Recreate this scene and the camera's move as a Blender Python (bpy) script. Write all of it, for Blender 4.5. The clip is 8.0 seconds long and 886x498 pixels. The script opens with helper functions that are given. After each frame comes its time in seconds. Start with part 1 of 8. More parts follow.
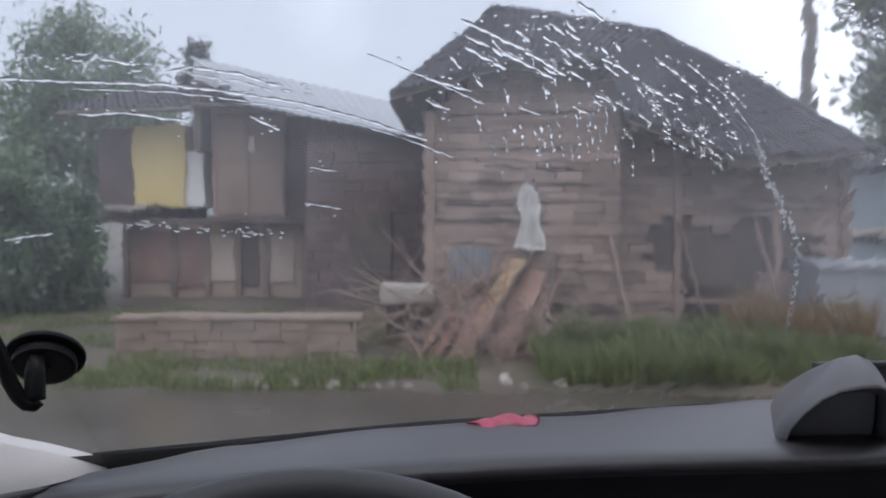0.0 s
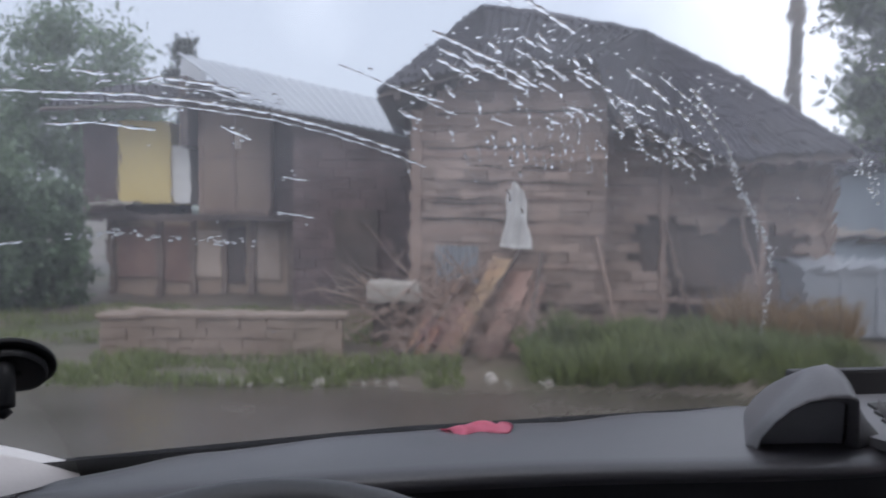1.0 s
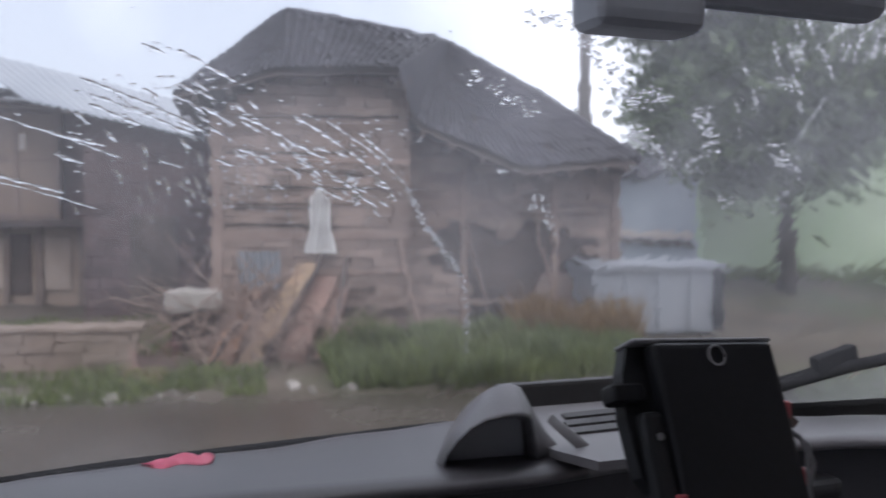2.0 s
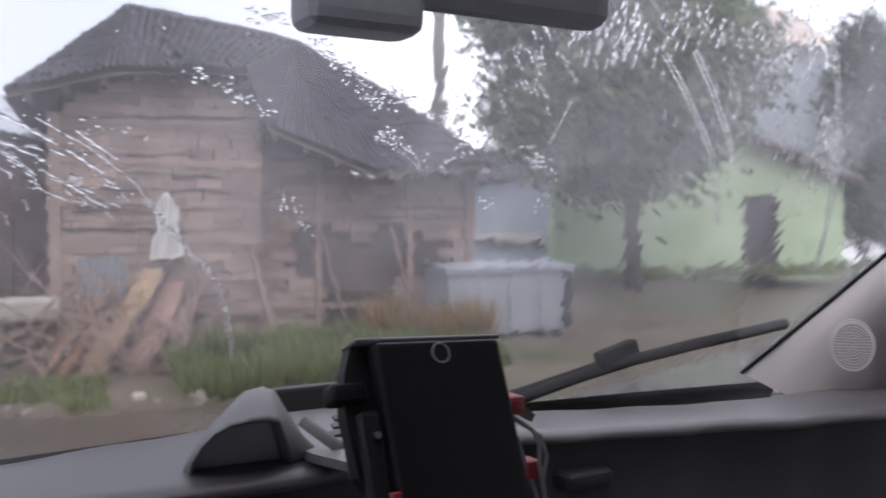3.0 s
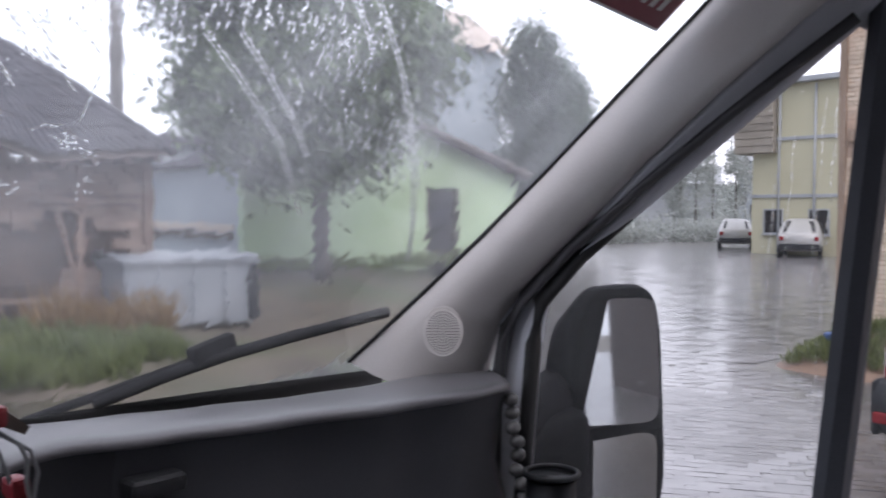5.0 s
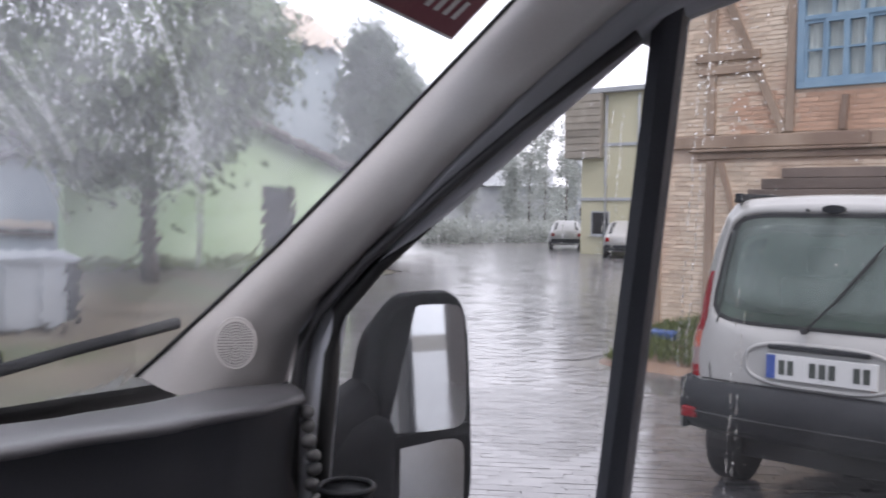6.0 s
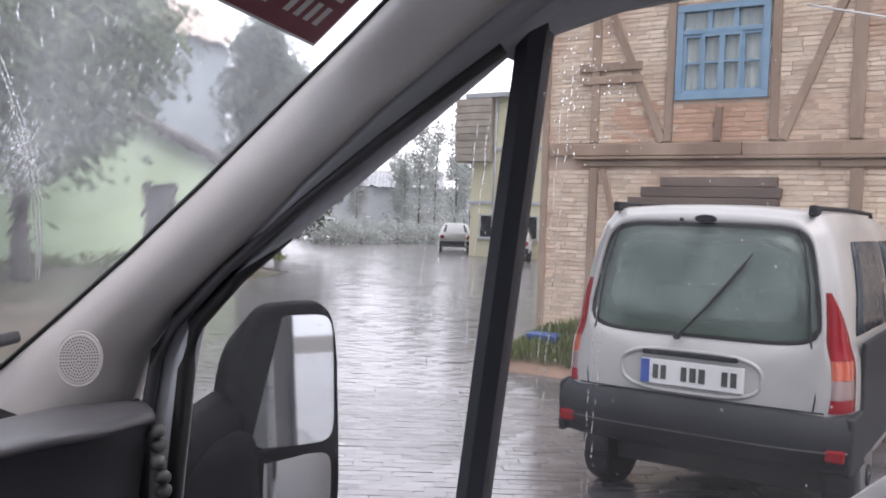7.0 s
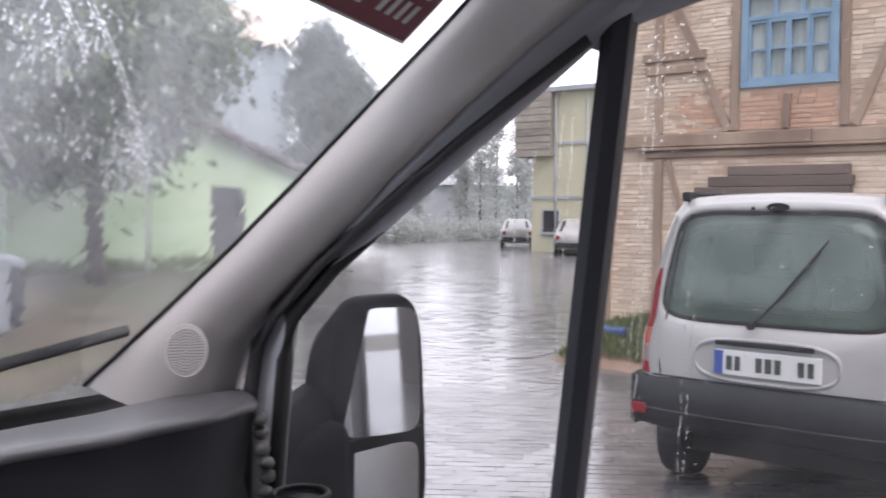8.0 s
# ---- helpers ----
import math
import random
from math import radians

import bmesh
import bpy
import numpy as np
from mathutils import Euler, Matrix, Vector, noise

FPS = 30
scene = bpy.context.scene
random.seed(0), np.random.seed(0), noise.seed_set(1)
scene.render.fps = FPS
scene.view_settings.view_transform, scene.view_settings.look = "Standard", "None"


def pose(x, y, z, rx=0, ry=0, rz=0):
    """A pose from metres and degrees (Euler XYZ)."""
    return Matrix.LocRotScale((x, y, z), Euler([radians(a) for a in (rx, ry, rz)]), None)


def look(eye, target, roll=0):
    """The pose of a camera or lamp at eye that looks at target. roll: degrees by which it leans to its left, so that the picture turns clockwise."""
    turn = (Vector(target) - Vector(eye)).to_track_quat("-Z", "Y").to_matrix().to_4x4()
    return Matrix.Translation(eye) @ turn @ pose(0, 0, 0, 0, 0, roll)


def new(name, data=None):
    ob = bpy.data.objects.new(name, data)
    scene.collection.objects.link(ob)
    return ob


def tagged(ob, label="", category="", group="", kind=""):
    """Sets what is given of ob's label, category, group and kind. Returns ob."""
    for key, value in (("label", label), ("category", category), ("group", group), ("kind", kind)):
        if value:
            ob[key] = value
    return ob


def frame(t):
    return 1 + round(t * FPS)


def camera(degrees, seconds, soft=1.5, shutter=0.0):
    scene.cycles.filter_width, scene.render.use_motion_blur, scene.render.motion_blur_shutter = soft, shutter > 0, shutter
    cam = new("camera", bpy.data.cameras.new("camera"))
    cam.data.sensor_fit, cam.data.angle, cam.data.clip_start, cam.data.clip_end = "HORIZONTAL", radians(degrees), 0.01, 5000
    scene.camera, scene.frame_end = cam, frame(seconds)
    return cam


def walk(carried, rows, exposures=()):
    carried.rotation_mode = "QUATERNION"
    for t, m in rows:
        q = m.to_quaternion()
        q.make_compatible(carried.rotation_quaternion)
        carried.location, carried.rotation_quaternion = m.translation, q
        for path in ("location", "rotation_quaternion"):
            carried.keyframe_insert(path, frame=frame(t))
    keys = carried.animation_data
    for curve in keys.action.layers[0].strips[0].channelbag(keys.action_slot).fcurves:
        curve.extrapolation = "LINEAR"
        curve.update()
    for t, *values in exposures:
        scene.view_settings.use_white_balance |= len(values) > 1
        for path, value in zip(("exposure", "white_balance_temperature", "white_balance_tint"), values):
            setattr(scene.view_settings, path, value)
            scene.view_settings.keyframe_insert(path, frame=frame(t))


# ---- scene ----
cam = camera(52, 8.0, soft=1.8, shutter=0.4)
PATH = [
    (0, (-0.005, 0.322, 1.665), (-0.037, 2.320, 1.593), 0.0),
    (0.5, (-0.004, 0.326, 1.664), (-0.037, 2.324, 1.591), 0.1),
    (1, (0.005, 0.321, 1.673), (0.001, 2.319, 1.596), 0.4),
    (1.5, (0.057, 0.299, 1.695), (0.251, 2.288, 1.623), 0.1),
    (2, (0.095, 0.289, 1.698), (0.502, 2.246, 1.63), 0.1),
    (2.2, (0.114, 0.292, 1.695), (0.599, 2.231, 1.625), -0.1),
    (3.3, (0.208, 0.262, 1.696), (0.971, 2.109, 1.630), 0.0),
    (3.5, (0.221, 0.267, 1.693), (1.033, 2.094, 1.617), 0.1),
    (4, (0.256, 0.264, 1.689), (1.231, 2.008, 1.603), 0.3),
    (4.5, (0.3, 0.259, 1.689), (1.429, 1.907, 1.609), 0.4),
    (5.8, (0.368, 0.214, 1.706), (1.842, 1.563, 1.622), 0.6),
    (6, (0.388, 0.22, 1.706), (1.91, 1.516, 1.627), 0.9),
    (6.2, (0.407, 0.218, 1.711), (1.985, 1.445, 1.638), 1.2),
    (6.5, (0.427, 0.213, 1.721), (2.085, 1.328, 1.652), 1.7),
    (7, (0.433, 0.209, 1.722), (2.1, 1.312, 1.651), 1.9),
    (7.5, (0.419, 0.208, 1.714), (2.081, 1.318, 1.641), 1.8),
    (8, (0.388, 0.222, 1.713), (1.976, 1.435, 1.633), 0.5),
]
walk(cam, [(t, look(eye, target, roll)) for t, eye, target, roll in PATH],
     exposures=[(0.0, 0.70, 6150, 18), (1.0, 0.72, 6100, 18), (2.2, 0.96, 6250, 20), (3.4, 1.18, 6450, 23), (4.6, 1.22, 6200, 21), (5.9, 1.36, 6350, 20), (6.8, 1.46, 6420, 20), (8.0, 1.6, 6480, 21)])

# world: an even rain sky
world = bpy.data.worlds.new("world")
scene.world = world
world.use_nodes = True
wn, wl = world.node_tree.nodes, world.node_tree.links
wn.clear()
sky = wn.new("ShaderNodeTexSky")
sky.sky_type, sky.sun_disc = "NISHITA", False
sky.sun_elevation, sky.sun_rotation = radians(60), radians(196)
sky.air_density, sky.dust_density = 1.0, 5.0
cloud_co = wn.new("ShaderNodeTexCoord")
cloud = wn.new("ShaderNodeTexNoise")
cloud.inputs["Scale"].default_value, cloud.inputs["Detail"].default_value = 2.2, 5
wl.new(cloud_co.outputs["Generated"], cloud.inputs["Vector"])
cloud_ramp = wn.new("ShaderNodeValToRGB")
cloud_ramp.color_ramp.elements[0].position, cloud_ramp.color_ramp.elements[0].color = 0.40, (4.8, 5.15, 5.7, 1)
cloud_ramp.color_ramp.elements[1].position, cloud_ramp.color_ramp.elements[1].color = 0.85, (11.3, 11.5, 12.1, 1)
# the cloud is thinner on one side
cloud_xyz = wn.new("ShaderNodeSeparateXYZ")
wl.new(cloud_co.outputs["Generated"], cloud_xyz.inputs["Vector"])
cloud_side = wn.new("ShaderNodeMath")
cloud_side.operation = "MULTIPLY_ADD"
cloud_side.inputs[1].default_value = 0.42
wl.new(cloud_xyz.outputs["X"], cloud_side.inputs[0])
wl.new(cloud.outputs["Fac"], cloud_side.inputs[2])
wl.new(cloud_side.outputs["Value"], cloud_ramp.inputs["Fac"])
sky_mix = wn.new("ShaderNodeMix")
sky_mix.data_type = "RGBA"
sky_mix.inputs[0].default_value = 0.82
wl.new(sky.outputs["Color"], sky_mix.inputs[6])
wl.new(cloud_ramp.outputs["Color"], sky_mix.inputs[7])
sky_bg = wn.new("ShaderNodeBackground")
sky_bg.inputs["Strength"].default_value = 0.1
sky_out = wn.new("ShaderNodeOutputWorld")
wl.new(sky_mix.outputs[2], sky_bg.inputs["Color"])
wl.new(sky_bg.outputs["Background"], sky_out.inputs["Surface"])

sun_data = bpy.data.lights.new("sun", "SUN")
sun_data.energy, sun_data.angle, sun_data.color = 0.9, radians(60), (1.0, 0.97, 0.93)
sun = new("sun", sun_data)
sun.matrix_world = look((-4, -14, 26), (0, 0, 0))


# ---- materials ----
def mat(name, c1, c2, rough=(0.5, 0.8), scale=3.0, fine=40.0, bump=0.2, dist=0.004, metal=0.0, vary=0.0, island=0.0,
        stretch=(1, 1, 1), spec=0.5, coat=0.0, dirt=None, dirt_amount=0.5):
    """A two-scale procedural surface: broad stains between c1 and c2, fine grain, and relief."""
    m = bpy.data.materials.new(name)
    m.use_nodes = True
    n, l = m.node_tree.nodes, m.node_tree.links
    b = n["Principled BSDF"]
    co = n.new("ShaderNodeTexCoord")
    mp = n.new("ShaderNodeMapping")
    mp.inputs["Scale"].default_value = stretch
    l.new(co.outputs["Object"], mp.inputs["Vector"])
    big = n.new("ShaderNodeTexNoise")
    big.inputs["Scale"].default_value, big.inputs["Detail"].default_value = scale, 4
    small = n.new("ShaderNodeTexNoise")
    small.inputs["Scale"].default_value, small.inputs["Detail"].default_value = fine, 3
    l.new(mp.outputs["Vector"], big.inputs["Vector"])
    l.new(mp.outputs["Vector"], small.inputs["Vector"])
    add = n.new("ShaderNodeMath")
    add.operation = "MULTIPLY_ADD"
    add.inputs[1].default_value = 0.45
    l.new(small.outputs["Fac"], add.inputs[0])
    l.new(big.outputs["Fac"], add.inputs[2])
    fac = add.outputs["Value"]
    ramp = n.new("ShaderNodeMapRange")
    ramp.inputs["From Min"].default_value, ramp.inputs["From Max"].default_value = 0.5, 0.95
    l.new(fac, ramp.inputs["Value"])
    mix = n.new("ShaderNodeMix")
    mix.data_type = "RGBA"
    mix.inputs[6].default_value, mix.inputs[7].default_value = (*c1, 1), (*c2, 1)
    l.new(ramp.outputs["Result"], mix.inputs[0])
    colour = mix.outputs[2]
    if dirt:
        blot = n.new("ShaderNodeTexNoise")
        blot.inputs["Scale"].default_value, blot.inputs["Detail"].default_value = scale * 0.37, 6
        l.new(mp.outputs["Vector"], blot.inputs["Vector"])
        br = n.new("ShaderNodeMapRange")
        br.inputs["From Min"].default_value, br.inputs["From Max"].default_value = 0.5, 0.68
        br.inputs["To Max"].default_value = dirt_amount
        l.new(blot.outputs["Fac"], br.inputs["Value"])
        dm = n.new("ShaderNodeMix")
        dm.data_type = "RGBA"
        dm.inputs[7].default_value = (*dirt, 1)
        l.new(br.outputs["Result"], dm.inputs[0])
        l.new(colour, dm.inputs[6])
        colour = dm.outputs[2]
    if vary or island:
        if island:
            src = n.new("ShaderNodeNewGeometry").outputs["Random Per Island"]
        else:
            src = n.new("ShaderNodeObjectInfo").outputs["Random"]
        hs = n.new("ShaderNodeHueSaturation")
        vr = n.new("ShaderNodeMapRange")
        amount = vary or island
        vr.inputs["To Min"].default_value, vr.inputs["To Max"].default_value = 1 - amount, 1 + amount
        l.new(src, vr.inputs["Value"])
        l.new(vr.outputs["Result"], hs.inputs["Value"])
        l.new(colour, hs.inputs["Color"])
        colour = hs.outputs["Color"]
    l.new(colour, b.inputs["Base Color"])
    rr = n.new("ShaderNodeMapRange")
    rr.inputs["To Min"].default_value, rr.inputs["To Max"].default_value = rough
    l.new(big.outputs["Fac"], rr.inputs["Value"])
    l.new(rr.outputs["Result"], b.inputs["Roughness"])
    b.inputs["Metallic"].default_value = metal
    b.inputs["Specular IOR Level"].default_value = spec
    b.inputs["Coat Weight"].default_value = coat
    b.inputs["Coat Roughness"].default_value = 0.08
    if bump:
        bp = n.new("ShaderNodeBump")
        bp.inputs["Strength"].default_value, bp.inputs["Distance"].default_value = bump, dist
        l.new(add.outputs["Value"], bp.inputs["Height"])
        l.new(bp.outputs["Normal"], b.inputs["Normal"])
    return m


def wet_glass(name, film, wave, fine, dist, tint=(0.95, 0.97, 0.96), stretch=(1, 1, 1), wiped=None, ior=1.33, blur=0.0):
    """Glass with rain water running over it: clear, with a wavy outer relief and a thin misted film."""
    m = bpy.data.materials.new(name)
    m.use_nodes = True
    n, l = m.node_tree.nodes, m.node_tree.links
    n.clear()
    out = n.new("ShaderNodeOutputMaterial")
    glass = n.new("ShaderNodeBsdfGlass")
    glass.inputs["IOR"].default_value, glass.inputs["Roughness"].default_value = ior, blur
    glass.inputs["Color"].default_value = (*tint, 1)
    mist = n.new("ShaderNodeBsdfTranslucent")
    mist.inputs["Color"].default_value = (0.85, 0.87, 0.9, 1)
    co = n.new("ShaderNodeTexCoord")
    mp = n.new("ShaderNodeMapping")
    mp.inputs["Scale"].default_value = stretch
    l.new(co.outputs["Object"], mp.inputs["Vector"])
    a = n.new("ShaderNodeTexNoise")
    a.inputs["Scale"].default_value, a.inputs["Detail"].default_value = wave, 1
    c = n.new("ShaderNodeTexNoise")
    c.inputs["Scale"].default_value, c.inputs["Detail"].default_value = fine, 2
    l.new(mp.outputs["Vector"], a.inputs["Vector"])
    l.new(mp.outputs["Vector"], c.inputs["Vector"])
    s = n.new("ShaderNodeMath")
    s.operation = "MULTIPLY_ADD"
    s.inputs[1].default_value = 0.11
    l.new(c.outputs["Fac"], s.inputs[0])
    l.new(a.outputs["Fac"], s.inputs[2])
    calm = n.new("ShaderNodeTexNoise")
    calm.inputs["Scale"].default_value, calm.inputs["Detail"].default_value = wave * 0.28, 3
    l.new(mp.outputs["Vector"], calm.inputs["Vector"])
    cr = n.new("ShaderNodeMapRange")
    cr.inputs["From Min"].default_value, cr.inputs["From Max"].default_value = 0.42, 0.66
    cr.inputs["To Min"].default_value, cr.inputs["To Max"].default_value = 0.22, 1.0
    l.new(calm.outputs["Fac"], cr.inputs["Value"])
    rip = n.new("ShaderNodeMath")
    rip.operation = "MULTIPLY"
    l.new(s.outputs["Value"], rip.inputs[0])
    l.new(cr.outputs["Result"], rip.inputs[1])
    s = rip
    bp = n.new("ShaderNodeBump")
    bp.inputs["Strength"].default_value, bp.inputs["Distance"].default_value = 1.0, dist
    l.new(s.outputs["Value"], bp.inputs["Height"])
    l.new(bp.outputs["Normal"], glass.inputs["Normal"])
    patch = n.new("ShaderNodeTexNoise")
    patch.inputs["Scale"].default_value, patch.inputs["Detail"].default_value = wave * 0.3, 5
    l.new(mp.outputs["Vector"], patch.inputs["Vector"])
    pr = n.new("ShaderNodeMapRange")
    pr.inputs["From Min"].default_value, pr.inputs["From Max"].default_value = 0.3, 0.75
    pr.inputs["To Min"].default_value, pr.inputs["To Max"].default_value = film * 0.5, film * 1.5
    l.new(patch.outputs["Fac"], pr.inputs["Value"])
    level = pr.outputs["Result"]
    if wiped:
        # the driver's wiped fan is clearer than the rest
        sx = n.new("ShaderNodeSeparateXYZ")
        l.new(co.outputs["Object"], sx.inputs["Vector"])
        wr = n.new("ShaderNodeMapRange")
        wr.inputs["From Min"].default_value, wr.inputs["From Max"].default_value = wiped[0], wiped[1]
        wr.inputs["To Min"].default_value, wr.inputs["To Max"].default_value = wiped[2], 1.0
        l.new(sx.outputs["X"], wr.inputs["Value"])
        wm = n.new("ShaderNodeMath")
        wm.operation = "MULTIPLY"
        l.new(level, wm.inputs[0])
        l.new(wr.outputs["Result"], wm.inputs[1])
        # and the film grows from the foot of the glass to its top
        zr = n.new("ShaderNodeMapRange")
        zr.inputs["From Min"].default_value, zr.inputs["From Max"].default_value = 1.53, 1.78
        zr.inputs["To Min"].default_value, zr.inputs["To Max"].default_value = 0.2, 1.62
        l.new(sx.outputs["Z"], zr.inputs["Value"])
        zm = n.new("ShaderNodeMath")
        zm.operation = "MULTIPLY"
        l.new(wm.outputs["Value"], zm.inputs[0])
        l.new(zr.outputs["Result"], zm.inputs[1])
        level = zm.outputs["Value"]
    mx = n.new("ShaderNodeMixShader")
    l.new(level, mx.inputs["Fac"])
    l.new(glass.outputs["BSDF"], mx.inputs[1])
    l.new(mist.outputs["BSDF"], mx.inputs[2])
    l.new(mx.outputs["Shader"], out.inputs["Surface"])
    return m


def clear_glass(name, tint=(0.8, 0.88, 0.85), rough=0.0, ior=1.45):
    m = bpy.data.materials.new(name)
    m.use_nodes = True
    n, l = m.node_tree.nodes, m.node_tree.links
    n.clear()
    out = n.new("ShaderNodeOutputMaterial")
    g = n.new("ShaderNodeBsdfGlass")
    g.inputs["Color"].default_value, g.inputs["IOR"].default_value, g.inputs["Roughness"].default_value = (*tint, 1), ior, rough
    l.new(g.outputs["BSDF"], out.inputs["Surface"])
    return m


def veiled_glass(name, tint, veil, amount):
    """Tinted glass under a thin uneven pale film: road dirt and painted-in sky reflection."""
    m = clear_glass(name, tint, 0.05, 1.7)
    n, l = m.node_tree.nodes, m.node_tree.links
    g, out = n["Glass BSDF"], n["Material Output"]
    d = n.new("ShaderNodeBsdfDiffuse")
    d.inputs["Color"].default_value = (*veil, 1)
    co, no, mr, mx = n.new("ShaderNodeTexCoord"), n.new("ShaderNodeTexNoise"), n.new("ShaderNodeMapRange"), n.new("ShaderNodeMixShader")
    no.inputs["Scale"].default_value, no.inputs["Detail"].default_value = 2.6, 5
    no.inputs["Distortion"].default_value = 0.8
    mr.inputs["From Min"].default_value, mr.inputs["From Max"].default_value = 0.3, 0.7
    mr.inputs["To Min"].default_value, mr.inputs["To Max"].default_value = amount * 0.5, amount * 1.5
    l.new(co.outputs["Object"], no.inputs["Vector"])
    l.new(no.outputs["Fac"], mr.inputs["Value"])
    l.new(mr.outputs["Result"], mx.inputs["Fac"])
    l.new(g.outputs["BSDF"], mx.inputs[1])
    l.new(d.outputs["BSDF"], mx.inputs[2])
    l.new(mx.outputs["Shader"], out.inputs["Surface"])
    return m


def mirror_glass(name):
    m = bpy.data.materials.new(name)
    m.use_nodes = True
    b = m.node_tree.nodes["Principled BSDF"]
    b.inputs["Base Color"].default_value = (0.52, 0.54, 0.56, 1)
    b.inputs["Metallic"].default_value, b.inputs["Roughness"].default_value = 1.0, 0.03
    return m


M = {}
M["soil"] = mat("wet_soil", (0.055, 0.045, 0.036), (0.13, 0.105, 0.08), (0.35, 0.8), 0.8, 14, 0.6, 0.03, dirt=(0.05, 0.075, 0.022), dirt_amount=0.6)
M["asphalt"] = mat("wet_asphalt", (0.058, 0.049, 0.041), (0.095, 0.082, 0.07), (0.06, 0.4), 0.7, 60, 0.5, 0.008, dirt=(0.09, 0.075, 0.06), dirt_amount=0.5)
M["paver"] = mat("wet_paver", (0.105, 0.102, 0.106), (0.165, 0.16, 0.166), (0.08, 0.30), 1.3, 50, 0.35, 0.004, vary=0.2, spec=0.5)
M["paver_far"] = mat("wet_paver_far", (0.105, 0.102, 0.106), (0.165, 0.16, 0.166), (0.08, 0.30), 1.3, 50, 0.35, 0.004, island=0.2, spec=0.5)
M["joint"] = mat("paver_joint", (0.10, 0.095, 0.092), (0.15, 0.142, 0.138), (0.08, 0.3), 1.1, 30, 0.3, 0.006)
M["grass"] = mat("grass_blade", (0.095, 0.125, 0.042), (0.17, 0.195, 0.078), (0.4, 0.6), 1.2, 9, 0, island=0.35)
M["dry_grass"] = mat("dry_grass_blade", (0.17, 0.10, 0.045), (0.24, 0.16, 0.07), (0.5, 0.7), 1.2, 9, 0, island=0.3)
M["leaf"] = mat("leaf", (0.085, 0.14, 0.075), (0.155, 0.215, 0.125), (0.35, 0.6), 0.9, 6, 0, island=0.4)
M["leaf_grey"] = mat("leaf_grey", (0.08, 0.115, 0.055), (0.14, 0.18, 0.095), (0.4, 0.6), 0.9, 6, 0, island=0.55)
M["leaf_dark"] = mat("leaf_dark", (0.06, 0.085, 0.06), (0.10, 0.13, 0.09), (0.4, 0.6), 0.9, 6, 0, island=0.35)
M["bark"] = mat("bark", (0.05, 0.042, 0.035), (0.11, 0.09, 0.075), (0.6, 0.9), 4, 25, 0.8, 0.02, stretch=(1, 1, 0.25))
M["adobe"] = mat("adobe", (0.185, 0.14, 0.118), (0.29, 0.225, 0.192), (0.75, 0.95), 1.6, 22, 0.7, 0.02, island=0.22, dirt=(0.13, 0.088, 0.072), dirt_amount=0.6)
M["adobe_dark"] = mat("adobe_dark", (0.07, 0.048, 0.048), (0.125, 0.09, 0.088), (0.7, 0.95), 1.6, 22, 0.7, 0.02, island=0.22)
M["plaster_mud"] = mat("mud_plaster", (0.23, 0.17, 0.135), (0.33, 0.255, 0.205), (0.8, 0.95), 1.1, 26, 0.6, 0.015, dirt=(0.15, 0.095, 0.07))
M["timber"] = mat("old_timber", (0.27, 0.19, 0.135), (0.41, 0.31, 0.23), (0.6, 0.85), 2.2, 30, 0.6, 0.006, vary=0.14, stretch=(1, 1, 0.3), dirt=(0.18, 0.115, 0.09))
M["timber_mid"] = mat("grey_brown_timber", (0.12, 0.09, 0.075), (0.2, 0.155, 0.13), (0.6, 0.85), 2.2, 30, 0.6, 0.006, vary=0.14)
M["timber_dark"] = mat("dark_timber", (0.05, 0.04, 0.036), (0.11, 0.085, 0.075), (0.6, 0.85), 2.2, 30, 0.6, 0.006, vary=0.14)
M["plank"] = mat("raw_plank", (0.22, 0.15, 0.095), (0.34, 0.245, 0.155), (0.5, 0.75), 2.2, 18, 0.4, 0.004, vary=0.2, stretch=(4, 4, 0.5), dirt=(0.26, 0.14, 0.085))
M["plank_red"] = mat("red_plank", (0.17, 0.105, 0.085), (0.26, 0.165, 0.135), (0.5, 0.75), 2.2, 18, 0.4, 0.004, vary=0.2)
M["plank_orange"] = mat("orange_plank", (0.22, 0.12, 0.075), (0.33, 0.19, 0.12), (0.5, 0.75), 2.2, 18, 0.4, 0.004, vary=0.1, stretch=(4, 4, 0.5))
M["roof_dark"] = mat("old_roof_tile", (0.034, 0.033, 0.042), (0.07, 0.066, 0.078), (0.5, 0.75), 1.4, 18, 0.5, 0.01, island=0.18, dirt=(0.05, 0.047, 0.045), spec=0.25)
M["roof_metal"] = mat("grey_metal_roof", (0.24, 0.26, 0.285), (0.34, 0.36, 0.38), (0.25, 0.5), 1.0, 12, 0.2, 0.004, metal=0.3)
M["yellow"] = mat("yellow_plaster", (0.52, 0.41, 0.16), (0.62, 0.5, 0.22), (0.7, 0.9), 1.2, 30, 0.3, 0.004, dirt=(0.5, 0.38, 0.16))
M["white_cloth"] = mat("white_cloth", (0.62, 0.61, 0.6), (0.8, 0.8, 0.78), (0.6, 0.8), 5, 40, 0.3, 0.01)
M["green_wall"] = mat("pale_green_plaster", (0.35, 0.465, 0.29), (0.46, 0.57, 0.38), (0.7, 0.9), 0.7, 24, 0.3, 0.006, dirt=(0.3, 0.37, 0.24), dirt_amount=0.6)
M["blue_wall"] = mat("pale_blue_plaster", (0.28, 0.32, 0.35), (0.37, 0.41, 0.44), (0.7, 0.9), 0.6, 24, 0.3, 0.006)
